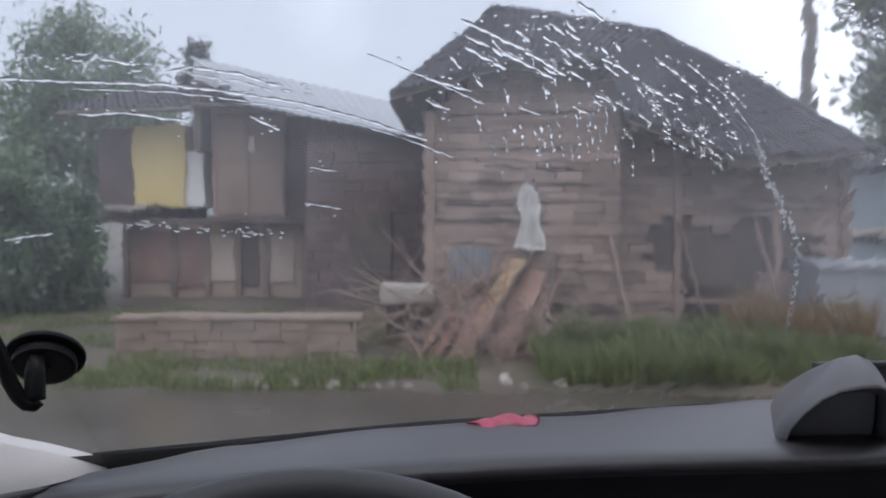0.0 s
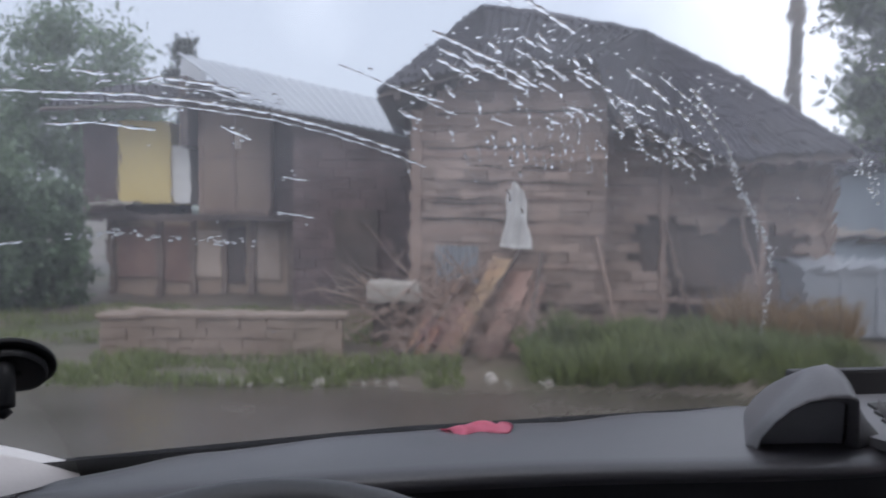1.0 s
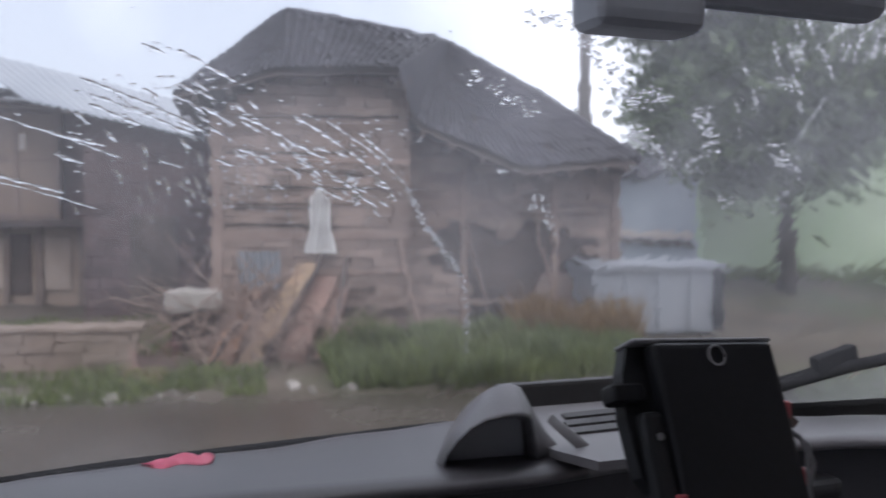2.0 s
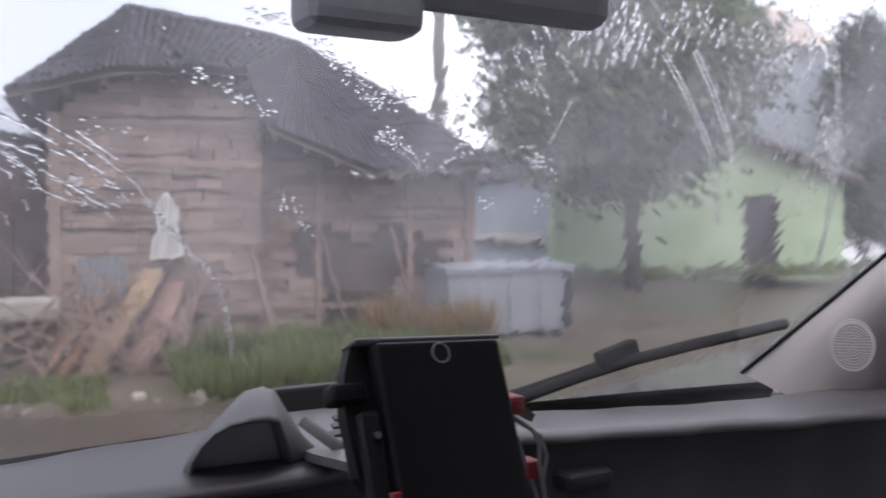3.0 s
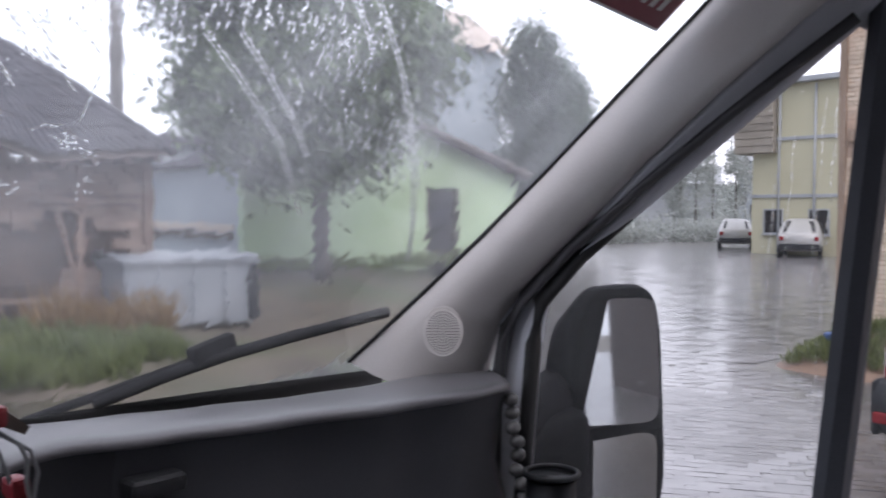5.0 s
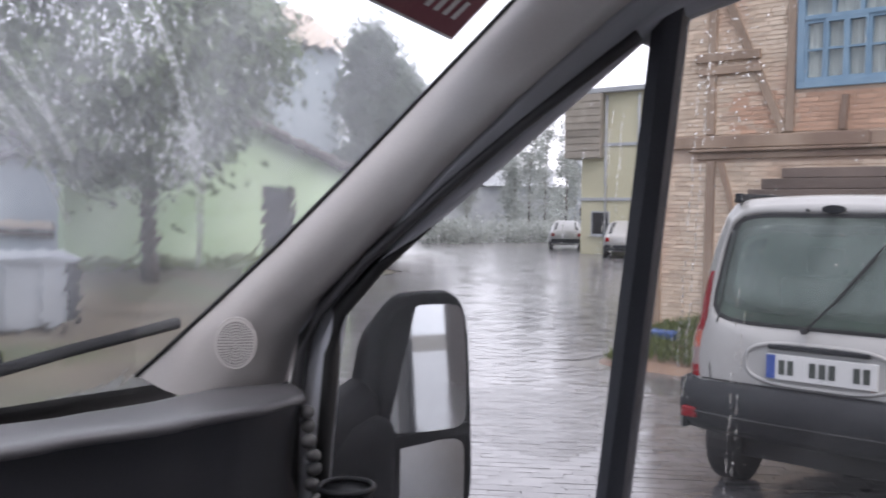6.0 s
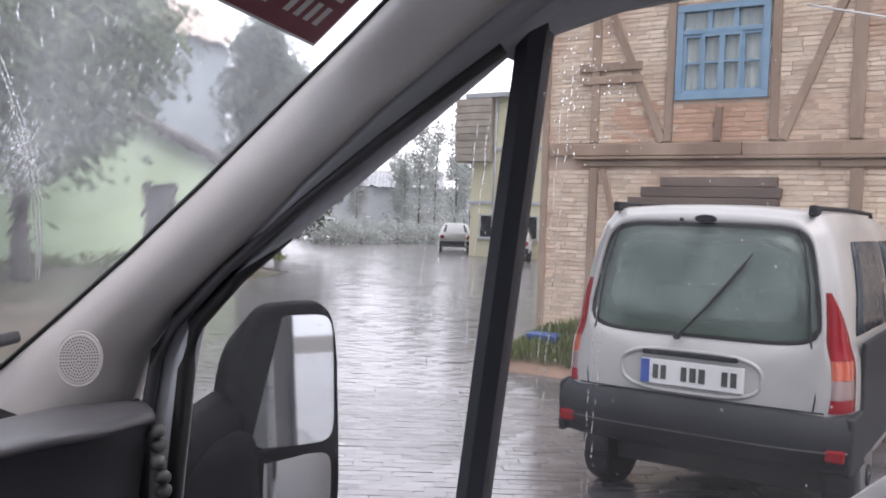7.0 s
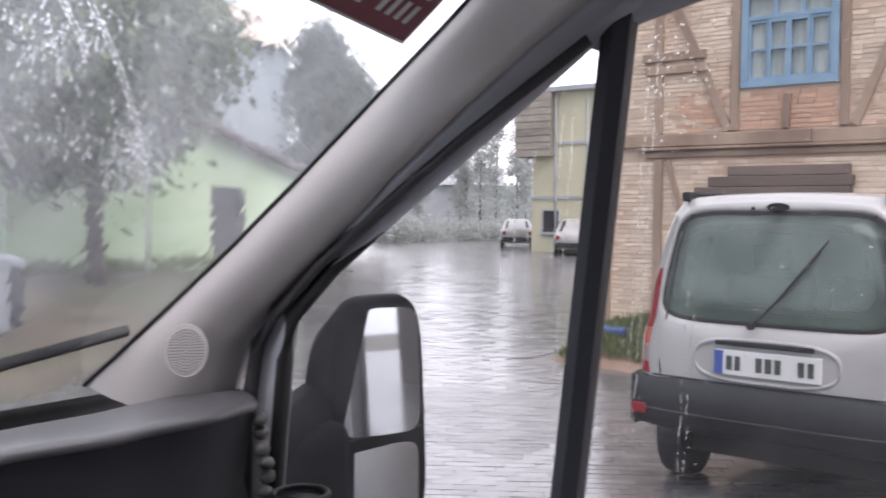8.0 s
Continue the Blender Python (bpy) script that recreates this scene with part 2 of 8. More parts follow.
M["pale_grey_wall"] = mat("pale_grey_plaster", (0.44, 0.47, 0.48), (0.54, 0.57, 0.58), (0.7, 0.9), 0.6, 24, 0.3, 0.006, dirt=(0.36, 0.38, 0.38), dirt_amount=0.5)
M["pink_wall"] = mat("beige_plaster", (0.5, 0.42, 0.36), (0.58, 0.5, 0.44), (0.7, 0.9), 0.6, 24, 0.3, 0.006)
M["stained_wall"] = mat("stained_plaster", (0.33, 0.265, 0.225), (0.43, 0.355, 0.305), (0.75, 0.92), 1.3, 24, 0.4, 0.006, dirt=(0.20, 0.14, 0.115), dirt_amount=0.7)
M["cream_wall"] = mat("cream_plaster", (0.55, 0.52, 0.36), (0.64, 0.61, 0.44), (0.7, 0.9), 0.5, 24, 0.3, 0.006, dirt=(0.4, 0.38, 0.28))
M["grey_wall"] = mat("grey_plaster", (0.36, 0.38, 0.4), (0.48, 0.5, 0.52), (0.7, 0.9), 0.6, 24, 0.3, 0.006)
M["roof_red"] = mat("red_roof_tile", (0.2, 0.11, 0.085), (0.3, 0.18, 0.13), (0.5, 0.8), 1.2, 16, 0.4, 0.01, island=0.2)
# near-black put in for unlit insides; also serves the black edge print
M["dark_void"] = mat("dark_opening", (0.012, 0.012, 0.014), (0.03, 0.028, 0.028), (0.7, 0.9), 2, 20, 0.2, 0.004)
M["brick"] = mat("old_brick", (0.57, 0.43, 0.32), (0.74, 0.61, 0.48), (0.7, 0.92), 2.6, 45, 0.6, 0.006, vary=0.2, dirt=(0.50, 0.31, 0.22), dirt_amount=0.8)
M["brick_far"] = mat("old_brick_joined", (0.60, 0.47, 0.35), (0.74, 0.62, 0.49), (0.7, 0.92), 2.6, 45, 0.6, 0.006, island=0.14, dirt=(0.50, 0.31, 0.22), dirt_amount=0.8)
M["brick_red"] = mat("red_brick", (0.52, 0.31, 0.21), (0.62, 0.42, 0.30), (0.7, 0.92), 2.6, 45, 0.6, 0.006, vary=0.15)
M["mortar"] = mat("mud_mortar", (0.46, 0.34, 0.26), (0.58, 0.46, 0.36), (0.8, 0.95), 3, 50, 0.6, 0.008, dirt=(0.27, 0.15, 0.10))
M["blue_paint"] = mat("blue_paint", (0.17, 0.29, 0.40), (0.25, 0.38, 0.49), (0.4, 0.65), 5, 60, 0.4, 0.002, dirt=(0.22, 0.32, 0.42), dirt_amount=0.5)
M["curtain"] = mat("net_curtain", (0.68, 0.67, 0.64), (0.8, 0.79, 0.76), (0.8, 0.95), 6, 60, 0.5, 0.006, stretch=(1, 1, 0.1))
M["window_glass"] = clear_glass("window_glass", (0.9, 0.93, 0.93))
M["container"] = mat("grey_painted_steel", (0.25, 0.27, 0.30), (0.33, 0.35, 0.38), (0.3, 0.55), 1.5, 25, 0.3, 0.004, metal=0.1, dirt=(0.24, 0.24, 0.25), dirt_amount=0.5)
M["stone"] = mat("pale_stone", (0.24, 0.22, 0.19), (0.38, 0.35, 0.32), (0.6, 0.9), 3, 30, 0.7, 0.02, island=0.2)
M["pole"] = mat("weathered_pole", (0.10, 0.09, 0.085), (0.17, 0.155, 0.145), (0.6, 0.85), 3, 30, 0.4, 0.005)
M["hill"] = mat("far_hill", (0.12, 0.14, 0.13), (0.17, 0.19, 0.17), (0.8, 0.95), 0.05, 0.6, 0)
M["white_paint"] = mat("white_car_paint", (0.33, 0.328, 0.32), (0.40, 0.397, 0.388), (0.22, 0.4), 1.6, 30, 0.03, 0.001, coat=0.4, dirt=(0.34, 0.33, 0.31), dirt_amount=0.4)
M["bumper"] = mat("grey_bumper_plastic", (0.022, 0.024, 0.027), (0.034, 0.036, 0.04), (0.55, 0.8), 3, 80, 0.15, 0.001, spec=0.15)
M["black_rubber"] = mat("black_rubber", (0.012, 0.012, 0.013), (0.025, 0.025, 0.026), (0.45, 0.7), 4, 60, 0.2, 0.001)
M["red_lens"] = mat("red_lens", (0.19, 0.005, 0.010), (0.28, 0.012, 0.018), (0.15, 0.3), 6, 90, 0.1, 0.001, spec=0.25)
M["amber_lens"] = mat("amber_lens", (0.40, 0.075, 0.045), (0.48, 0.11, 0.06), (0.08, 0.2), 6, 90, 0.1, 0.001, coat=0.6)
M["clear_lens"] = mat("clear_lens", (0.24, 0.17, 0.165), (0.31, 0.23, 0.225), (0.08, 0.2), 6, 90, 0.1, 0.001, coat=0.6)
M["plate_white"] = mat("plate_white", (0.62, 0.63, 0.62), (0.7, 0.7, 0.7), (0.3, 0.5), 8, 90, 0.05, 0.001)
M["plate_blue"] = mat("plate_blue", (0.03, 0.07, 0.3), (0.05, 0.1, 0.36), (0.3, 0.5), 8, 90, 0.05, 0.001)
M["char_dark"] = mat("dark_characters", (0.04, 0.05, 0.045), (0.07, 0.08, 0.07), (0.4, 0.6), 8, 90, 0.05, 0.001)
# the pale film also stands in for sky reflected in the pane
M["car_glass"] = veiled_glass("car_glass", (0.56, 0.67, 0.62), (0.42, 0.48, 0.46), 0.20)
M["seat_dark"] = mat("dark_seat_cloth", (0.02, 0.022, 0.024), (0.045, 0.047, 0.05), (0.8, 0.95), 5, 90, 0.3, 0.002)
M["tinted_pane"] = mat("tinted_pane", (0.03, 0.038, 0.048), (0.05, 0.06, 0.072), (0.2, 0.35), 4, 60, 0.02, 0.001, spec=0.2)
M["steel"] = mat("wheel_steel", (0.2, 0.2, 0.21), (0.32, 0.32, 0.33), (0.35, 0.55), 6, 60, 0.1, 0.001, metal=0.8)
M["car_grey"] = mat("grey_car_paint", (0.3, 0.31, 0.32), (0.38, 0.39, 0.4), (0.2, 0.35), 1.6, 30, 0.03, 0.001, coat=0.4)
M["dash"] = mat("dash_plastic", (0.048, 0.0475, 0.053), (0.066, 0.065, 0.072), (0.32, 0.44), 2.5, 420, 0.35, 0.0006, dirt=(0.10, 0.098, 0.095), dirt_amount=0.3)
# lit copy of the dash plastic for the passenger's half
M["dash_lit"] = mat("dash_plastic_lit", (0.085, 0.084, 0.091), (0.112, 0.11, 0.118), (0.32, 0.44), 2.5, 420, 0.35, 0.0006, dirt=(0.08, 0.078, 0.076), dirt_amount=0.3)
M["dash_dark"] = mat("dash_dark_plastic", (0.02, 0.021, 0.025), (0.03, 0.031, 0.036), (0.5, 0.68), 2.5, 420, 0.35, 0.0006)
M["gap_black"] = mat("black_trim", (0.01, 0.01, 0.011), (0.018, 0.018, 0.019), (0.4, 0.6), 5, 200, 0.2, 0.0006)
M["pillar"] = mat("warm_grey_trim", (0.51, 0.486, 0.475), (0.58, 0.555, 0.545), (0.55, 0.75), 2.5, 350, 0.25, 0.0006)
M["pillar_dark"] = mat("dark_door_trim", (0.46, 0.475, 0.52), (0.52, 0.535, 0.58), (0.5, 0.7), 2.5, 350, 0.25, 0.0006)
M["frame_dark"] = mat("dark_window_bar", (0.05, 0.052, 0.062), (0.07, 0.072, 0.084), (0.5, 0.7), 2.5, 350, 0.25, 0.0006, spec=0.3)
M["mirror_black"] = mat("mirror_shell_black", (0.004, 0.0045, 0.0055), (0.008, 0.0085, 0.010), (0.6, 0.8), 5, 120, 0.15, 0.0006, spec=0.06)
M["floor_mat"] = mat("bounce_floor_rubber", (0.32, 0.32, 0.33), (0.38, 0.38, 0.39), (0.6, 0.8), 3, 60, 0.3, 0.002)
M["headliner"] = mat("bounce_cloth", (0.72, 0.715, 0.70), (0.80, 0.795, 0.78), (0.85, 0.95), 3, 300, 0.3, 0.001)
M["device"] = mat("device_black", (0.007, 0.0077, 0.0095), (0.012, 0.0128, 0.0155), (0.4, 0.6), 5, 200, 0.1, 0.0005, spec=0.2)
M["device_edge"] = mat("device_edge", (0.010, 0.011, 0.013), (0.018, 0.019, 0.021), (0.4, 0.6), 5, 200, 0.1, 0.0005, spec=0.25)
M["pink"] = mat("pink_cloth", (0.85, 0.22, 0.34), (0.9, 0.34, 0.44), (0.7, 0.9), 12, 160, 0.4, 0.002)
M["red_plastic"] = mat("red_plastic", (0.22, 0.018, 0.026), (0.36, 0.035, 0.045), (0.3, 0.5), 12, 160, 0.1, 0.001)
M["cable"] = mat("grey_cable", (0.16, 0.16, 0.17), (0.24, 0.24, 0.25), (0.4, 0.6), 12, 160, 0.1, 0.001)
M["sticker"] = mat("maroon_sticker", (0.24, 0.055, 0.075), (0.3, 0.08, 0.10), (0.4, 0.6), 12, 160, 0.05, 0.0005)
M["sticker_white"] = mat("white_sticker", (0.72, 0.7, 0.7), (0.8, 0.78, 0.78), (0.4, 0.6), 12, 160, 0.05, 0.0005)
M["mirror"] = mirror_glass("mirror_glass")
M["bead"] = mat("grey_bead", (0.06, 0.06, 0.062), (0.12, 0.12, 0.122), (0.3, 0.5), 12, 160, 0.05, 0.0005)
M["water"] = clear_glass("water_drop", (1, 1, 1), 0.0, 1.17)
M["screen"] = wet_glass("wet_windscreen", 0.044, 26.0, 110.0, 0.00042, stretch=(1.25, 0.8, 0.75), wiped=(-0.05, 0.30, 0.74), ior=1.28, blur=0.040)
M["side_glass"] = wet_glass("wet_side_glass", 0.011, 30.0, 130.0, 0.00022, tint=(0.92, 0.925, 0.915), stretch=(1, 1, 0.3), ior=1.16)
M["wiper_black"] = mat("wiper_black", (0.008, 0.008, 0.009), (0.014, 0.014, 0.015), (0.7, 0.9), 4, 60, 0.2, 0.001, spec=0.1)
M["wheel_grey"] = mat("wheel_leather", (0.035, 0.036, 0.04), (0.05, 0.051, 0.056), (0.4, 0.55), 2.5, 420, 0.3, 0.0006)
M["red_soil"] = mat("reddish_earth", (0.15, 0.095, 0.068), (0.26, 0.175, 0.125), (0.5, 0.85), 1.6, 18, 0.7, 0.02, dirt=(0.07, 0.08, 0.035), dirt_amount=0.5)
M["van_grey"] = mat("grey_van_paint", (0.10, 0.104, 0.11), (0.14, 0.144, 0.15), (0.25, 0.4), 1.6, 30, 0.03, 0.001, coat=0.3)
M["brown_wall"] = mat("brown_house_plaster", (0.085, 0.068, 0.062), (0.14, 0.115, 0.105), (0.8, 0.95), 0.8, 20, 0.5, 0.01)
M["blue_tarp"] = mat("blue_tarp", (0.03, 0.07, 0.2), (0.06, 0.11, 0.27), (0.4, 0.6), 5, 60, 0.3, 0.01)


M["bay_boards"] = mat("bay_boards", (0.28, 0.25, 0.21), (0.40, 0.36, 0.30), (0.7, 0.9), 2.2, 30, 0.5, 0.006, vary=0.15)
M["face_lit"] = mat("lit_dark_face", (0.03, 0.031, 0.037), (0.042, 0.043, 0.05), (0.45, 0.6), 2.5, 420, 0.35, 0.0006)
M["mirror_grey"] = mat("mirror_housing", (0.36, 0.385, 0.43), (0.42, 0.445, 0.49), (0.5, 0.7), 4, 200, 0.1, 0.0006)
M["recess_lifted"] = mat("hood_plastic_lifted", (0.27, 0.275, 0.295), (0.33, 0.335, 0.355), (0.5, 0.65), 2.5, 420, 0.3, 0.0006)
M["vent_grey"] = mat("vent_plastic", (0.125, 0.125, 0.134), (0.16, 0.158, 0.168), (0.4, 0.55), 2.5, 420, 0.3, 0.0006)
M["hood_grey"] = mat("hood_plastic", (0.095, 0.0945, 0.102), (0.125, 0.1235, 0.132), (0.38, 0.52), 2.5, 420, 0.35, 0.0006)
M["yard_mud"] = mat("wet_yard_mud", (0.17, 0.127, 0.10), (0.25, 0.195, 0.16), (0.7, 0.95), 1.3, 20, 0.6, 0.015, dirt=(0.09, 0.085, 0.05))


def leafy(m, share=0.4):
    """Lets light through thin leaves and blades."""
    n, l = m.node_tree.nodes, m.node_tree.links
    b, out = n["Principled BSDF"], n["Material Output"]
    t, mx = n.new("ShaderNodeBsdfTranslucent"), n.new("ShaderNodeMixShader")
    l.new(b.inputs["Base Color"].links[0].from_socket, t.inputs["Color"])
    mx.inputs["Fac"].default_value = share
    l.new(b.outputs["BSDF"], mx.inputs[1])
    l.new(t.outputs["BSDF"], mx.inputs[2])
    l.new(mx.outputs["Shader"], out.inputs["Surface"])


for key in ("leaf", "leaf_grey", "leaf_dark", "grass", "dry_grass"):
    leafy(M[key], 0.2 if "grass" in key else 0.4)

# ---- mesh helpers ----
def link(name, bm, material, parent=None, label="", smooth=False, kind=""):
    me = bpy.data.meshes.new(name)
    bm.normal_update()
    bm.to_mesh(me)
    bm.free()
    for mt in (material if isinstance(material, (list, tuple)) else [material]):
        me.materials.append(mt)
    if smooth:
        me.polygons.foreach_set("use_smooth", [True] * len(me.polygons))
    ob = new(name, me)
    if parent is not None:
        ob.parent = parent
    if label:
        tagged(ob, label)
    if kind:
        tagged(ob, kind=kind)
    return ob


def part(name, bm, material, parent, label="", smooth=False, kind=""):
    return link(name, bm, material, parent, label, smooth, kind)


def thing(name, label, category, group="", kind="", m=None):
    ob = new(name)
    ob.empty_display_size = 0.1
    if m is not None:
        ob.matrix_basis = m
    return tagged(ob, label, category, group, kind)


def box(x0, x1, y0, y1, z0, z1, bevel=0.0, seg=2, bm=None, m=None):
    own = bmesh.new()
    bmesh.ops.create_cube(own, size=1)
    for v in own.verts:
        v.co = Vector(((x0 + x1) / 2 + v.co.x * (x1 - x0), (y0 + y1) / 2 + v.co.y * (y1 - y0), (z0 + z1) / 2 + v.co.z * (z1 - z0)))
    if bevel:
        bmesh.ops.bevel(own, geom=own.edges[:], offset=bevel, segments=seg, affect="EDGES", profile=0.6)
    if m is not None:
        bmesh.ops.transform(own, matrix=m, verts=own.verts)
    if bm is None:
        return own
    tmp = bpy.data.meshes.new("tmp")
    own.to_mesh(tmp)
    own.free()
    bm.from_mesh(tmp)
    bpy.data.meshes.remove(tmp)
    return bm


def join(*bms):
    first = bms[0]
    for other in bms[1:]:
        tmp = bpy.data.meshes.new("tmp")
        other.to_mesh(tmp)
        other.free()
        first.from_mesh(tmp)
        bpy.data.meshes.remove(tmp)
    return first


def tube(points, radius, sides=10, closed=False, taper=None):
    """A round tube along a line of points."""
    bm = bmesh.new()
    pts = [Vector(p) for p in points]
    n = len(pts)
    rings = []
    for i, p in enumerate(pts):
        a = pts[(i - 1) % n] if closed or i > 0 else p
        b = pts[(i + 1) % n] if closed or i < n - 1 else p
        d = (b - a).normalized()
        ref = Vector((0, 0, 1)) if abs(d.z) < 0.9 else Vector((1, 0, 0))
        u = d.cross(ref).normalized()
        w = u.cross(d)
        r = radius * (taper(i / max(1, n - 1)) if taper else 1)
        rings.append([bm.verts.new(p + (u * math.cos(k * 2 * math.pi / sides) + w * math.sin(k * 2 * math.pi / sides)) * r) for k in range(sides)])
    for i in range(n if closed else n - 1):
        r0, r1 = rings[i], rings[(i + 1) % n]
        for k in range(sides):
            bm.faces.new((r0[k], r0[(k + 1) % sides], r1[(k + 1) % sides], r1[k]))
    if not closed:
        bm.faces.new(rings[0][::-1])
        bm.faces.new(rings[-1])
    return bm


def disc(r, depth, sides=28, m=None, bevel=0.0):
    """A round plate of radius r about the z axis, from -depth/2 to depth/2."""
    bm = bmesh.new()
    bmesh.ops.create_cone(bm, cap_ends=True, segments=sides, radius1=r, radius2=r, depth=depth)
    if bevel:
        rim = [e for e in bm.edges if abs(e.verts[0].co.z - e.verts[1].co.z) < 1e-6]
        bmesh.ops.bevel(bm, geom=rim, offset=bevel, segments=2, affect="EDGES", profile=0.6)
    if m is not None:
        bmesh.ops.transform(bm, matrix=m, verts=bm.verts)
    return bm


def plate(outline, normal, depth):
    """A slab from a flat outline of points, pushed back along normal by depth."""
    bm = bmesh.new()
    nrm = Vector(normal).normalized()
    f = [bm.verts.new(Vector(p)) for p in outline]
    b = [bm.verts.new(Vector(p) - nrm * depth) for p in outline]
    bm.faces.new(f)
    bm.faces.new(b[::-1])
    k = len(f)
    for i in range(k):
        bm.faces.new((f[i], b[i], b[(i + 1) % k], f[(i + 1) % k]))
    bmesh.ops.recalc_face_normals(bm, faces=bm.faces[:])
    return bm


def loft(rows, closed=False, caps=False):
    """A skin over rows of points, all of one length."""
    bm = bmesh.new()
    vs = [[bm.verts.new(Vector(p)) for p in r] for r in rows]
    n = len(vs[0])
    for a, b in zip(vs, vs[1:]):
        for k in range(n if closed else n - 1):
            bm.faces.new((a[k], a[(k + 1) % n], b[(k + 1) % n], b[k]))
    if caps:
        bm.faces.new(vs[0][::-1])
        bm.faces.new(vs[-1])
    bmesh.ops.recalc_face_normals(bm, faces=bm.faces[:])
    return bm


def quads(centres, a, b, name, material, parent=None, kind="stuff", label=""):
    """Many small two-triangle leaves: centre, and two half-axis arrays."""
    c, a, b = np.asarray(centres), np.asarray(a), np.asarray(b)
    n = len(c)
    v = np.stack([c - a, c - b * 0.55, c + a, c + b * 0.55], 1).reshape(-1, 3)
    me = bpy.data.meshes.new(name)
    me.from_pydata(v.tolist(), [], np.arange(4 * n).reshape(-1, 4).tolist())
    me.materials.append(material)
    ob = new(name, me)
    if parent is not None:
        ob.parent = parent
    if kind:
        tagged(ob, label, kind=kind)
    return ob


def blocks(name, items, material, parent=None, kind="stuff", label="", jitter=0.0, rng=None):
    """Many boxes in one mesh: rows of centre, size and a turn about z; jitter moves their corners."""
    it = np.asarray(items, float)
    n = len(it)
    k = np.array([[sx, sy, sz] for sx in (-1, 1) for sy in (-1, 1) for sz in (-1, 1)]) * 0.5
    v = it[:, None, 3:6] * k[None]
    if jitter:
        v = v + rng.uniform(-jitter, jitter, v.shape)
    c, s = np.cos(it[:, 6:7]), np.sin(it[:, 6:7])
    v = np.stack([v[..., 0] * c - v[..., 1] * s, v[..., 0] * s + v[..., 1] * c, v[..., 2]], -1) + it[:, None, :3]
    q = np.array([(0, 1, 3, 2), (4, 6, 7, 5), (0, 4, 5, 1), (2, 3, 7, 6), (0, 2, 6, 4), (1, 5, 7, 3)])
    faces = (np.arange(n)[:, None, None] * 8 + q[None]).reshape(-1, 4)
    me = bpy.data.meshes.new(name)
    me.from_pydata(v.reshape(-1, 3).tolist(), [], faces.tolist())
    me.materials.append(material)
    ob = new(name, me)
    if parent is not None:
        ob.parent = parent
    tagged(ob, label, kind=kind)
    return ob


def courses(x0, x1, z0, z1, y, course, length, depth, rng, keep=None, gap=0.012, uneven=0.012):
    """Rows of blocks for a wall that faces -y, in staggered courses."""
    rows = []
    z, odd = z0, 0
    while z + course * 0.6 < z1:
        h = min(course * rng.uniform(0.9, 1.1), z1 - z)
        x = x0 - (length * 0.5 if odd else 0)
        while x < x1:
            w = length * rng.uniform(0.8, 1.2)
            a, b = max(x, x0), min(x + w, x1)
            if b - a > 0.03 and (keep is None or keep((a + b) / 2, z + h / 2)):
                rows.append(((a + b) / 2, y + rng.uniform(-uneven, uneven), z + h / 2, b - a - gap, depth, h - gap, rng.uniform(-0.02, 0.02)))
            x += w
        z += h
        odd = 1 - odd
    return rows


# ---- ground ----
def build_ground():
    bm = bmesh.new()
    n = 120
    xs = np.concatenate([np.linspace(-600, -30, 12), np.linspace(-26, 70, n), np.linspace(80, 900, 12)])
    ys = np.concatenate([np.linspace(-300, -14, 8), np.linspace(-12, 64, n), np.linspace(72, 900, 12)])

    def height(x, y):
        z = -0.02
        # a grassy bank before the ruin and the timbered house, and a rise towards the green house
        z += 0.10 * max(0, min(1, (y - 9.0) / 2.5)) * max(0, min(1, (7.5 - x) / 1.5))
        z += 0.40 * max(0, min(1, (y - 13.5) / 4)) * max(0, min(1, (24 - x) / 4)) * max(0, min(1, (x - 5.5) / 3)) * max(0, min(1, (y - 0.92 * x - 4.5) / 2))
        if -30 < x < 70 and 9 < y < 64:
            z += 0.05 * noise.noise((x * 0.6, y * 0.6, 0)) * max(0, min(1, (8 - x) / 2))
        return z
    vs = [[bm.verts.new((x, y, height(x, y))) for y in ys] for x in xs]
    for i in range(len(xs) - 1):
        for j in range(len(ys) - 1):
            bm.faces.new((vs[i][j], vs[i + 1][j], vs[i + 1][j + 1], vs[i][j + 1]))
    ob = link("ground", bm, M["soil"], smooth=True)
    return tagged(ob, "wet brown earth with patches of weed", "ground", kind="structure")


ground = build_ground()

road = link("road", plate([(-40, -60, 0.0), (3.2, -60, 0.0), (3.2, 8.6, 0.0), (1.5, 8.95, 0.0), (-1, 9.1, 0.0), (-40, 9.3, 0.0)], (0, 0, 1), 0.06), M["asphalt"])
tagged(road, "wet patched asphalt road with a muddy edge", "road", kind="structure")
street_bed = link("pavement", plate([(3.2, -60, 0.011), (75, -60, 0.011), (75, 58, 0.011), (33, 40, 0.011), (22, 24, 0.011), (19.5, 18.0, 0.011), (14, 15.2, 0.011), (9, 10.6, 0.011), (3.2, 7.4, 0.011)], (0, 0, 1), 0.06), M["joint"])
tagged(street_bed, "wet block-paved street shining under the rain", "pavement", kind="structure")


# ---- plants ----
def leaves_of(centres, spread, count, size, rng, flat=0.5):
    c = np.asarray(centres)[rng.integers(0, len(centres), count)] + rng.normal(0, 1, (count, 3)) * spread
    a = rng.normal(0, 1, (count, 3))
    a /= np.linalg.norm(a, axis=1, keepdims=True)
    b = np.cross(a, rng.normal(0, 1, (count, 3)))
    b /= np.linalg.norm(b, axis=1, keepdims=True)
    s = size * rng.uniform(0.6, 1.4, (count, 1))
    return c, a * s, b * s * 0.7


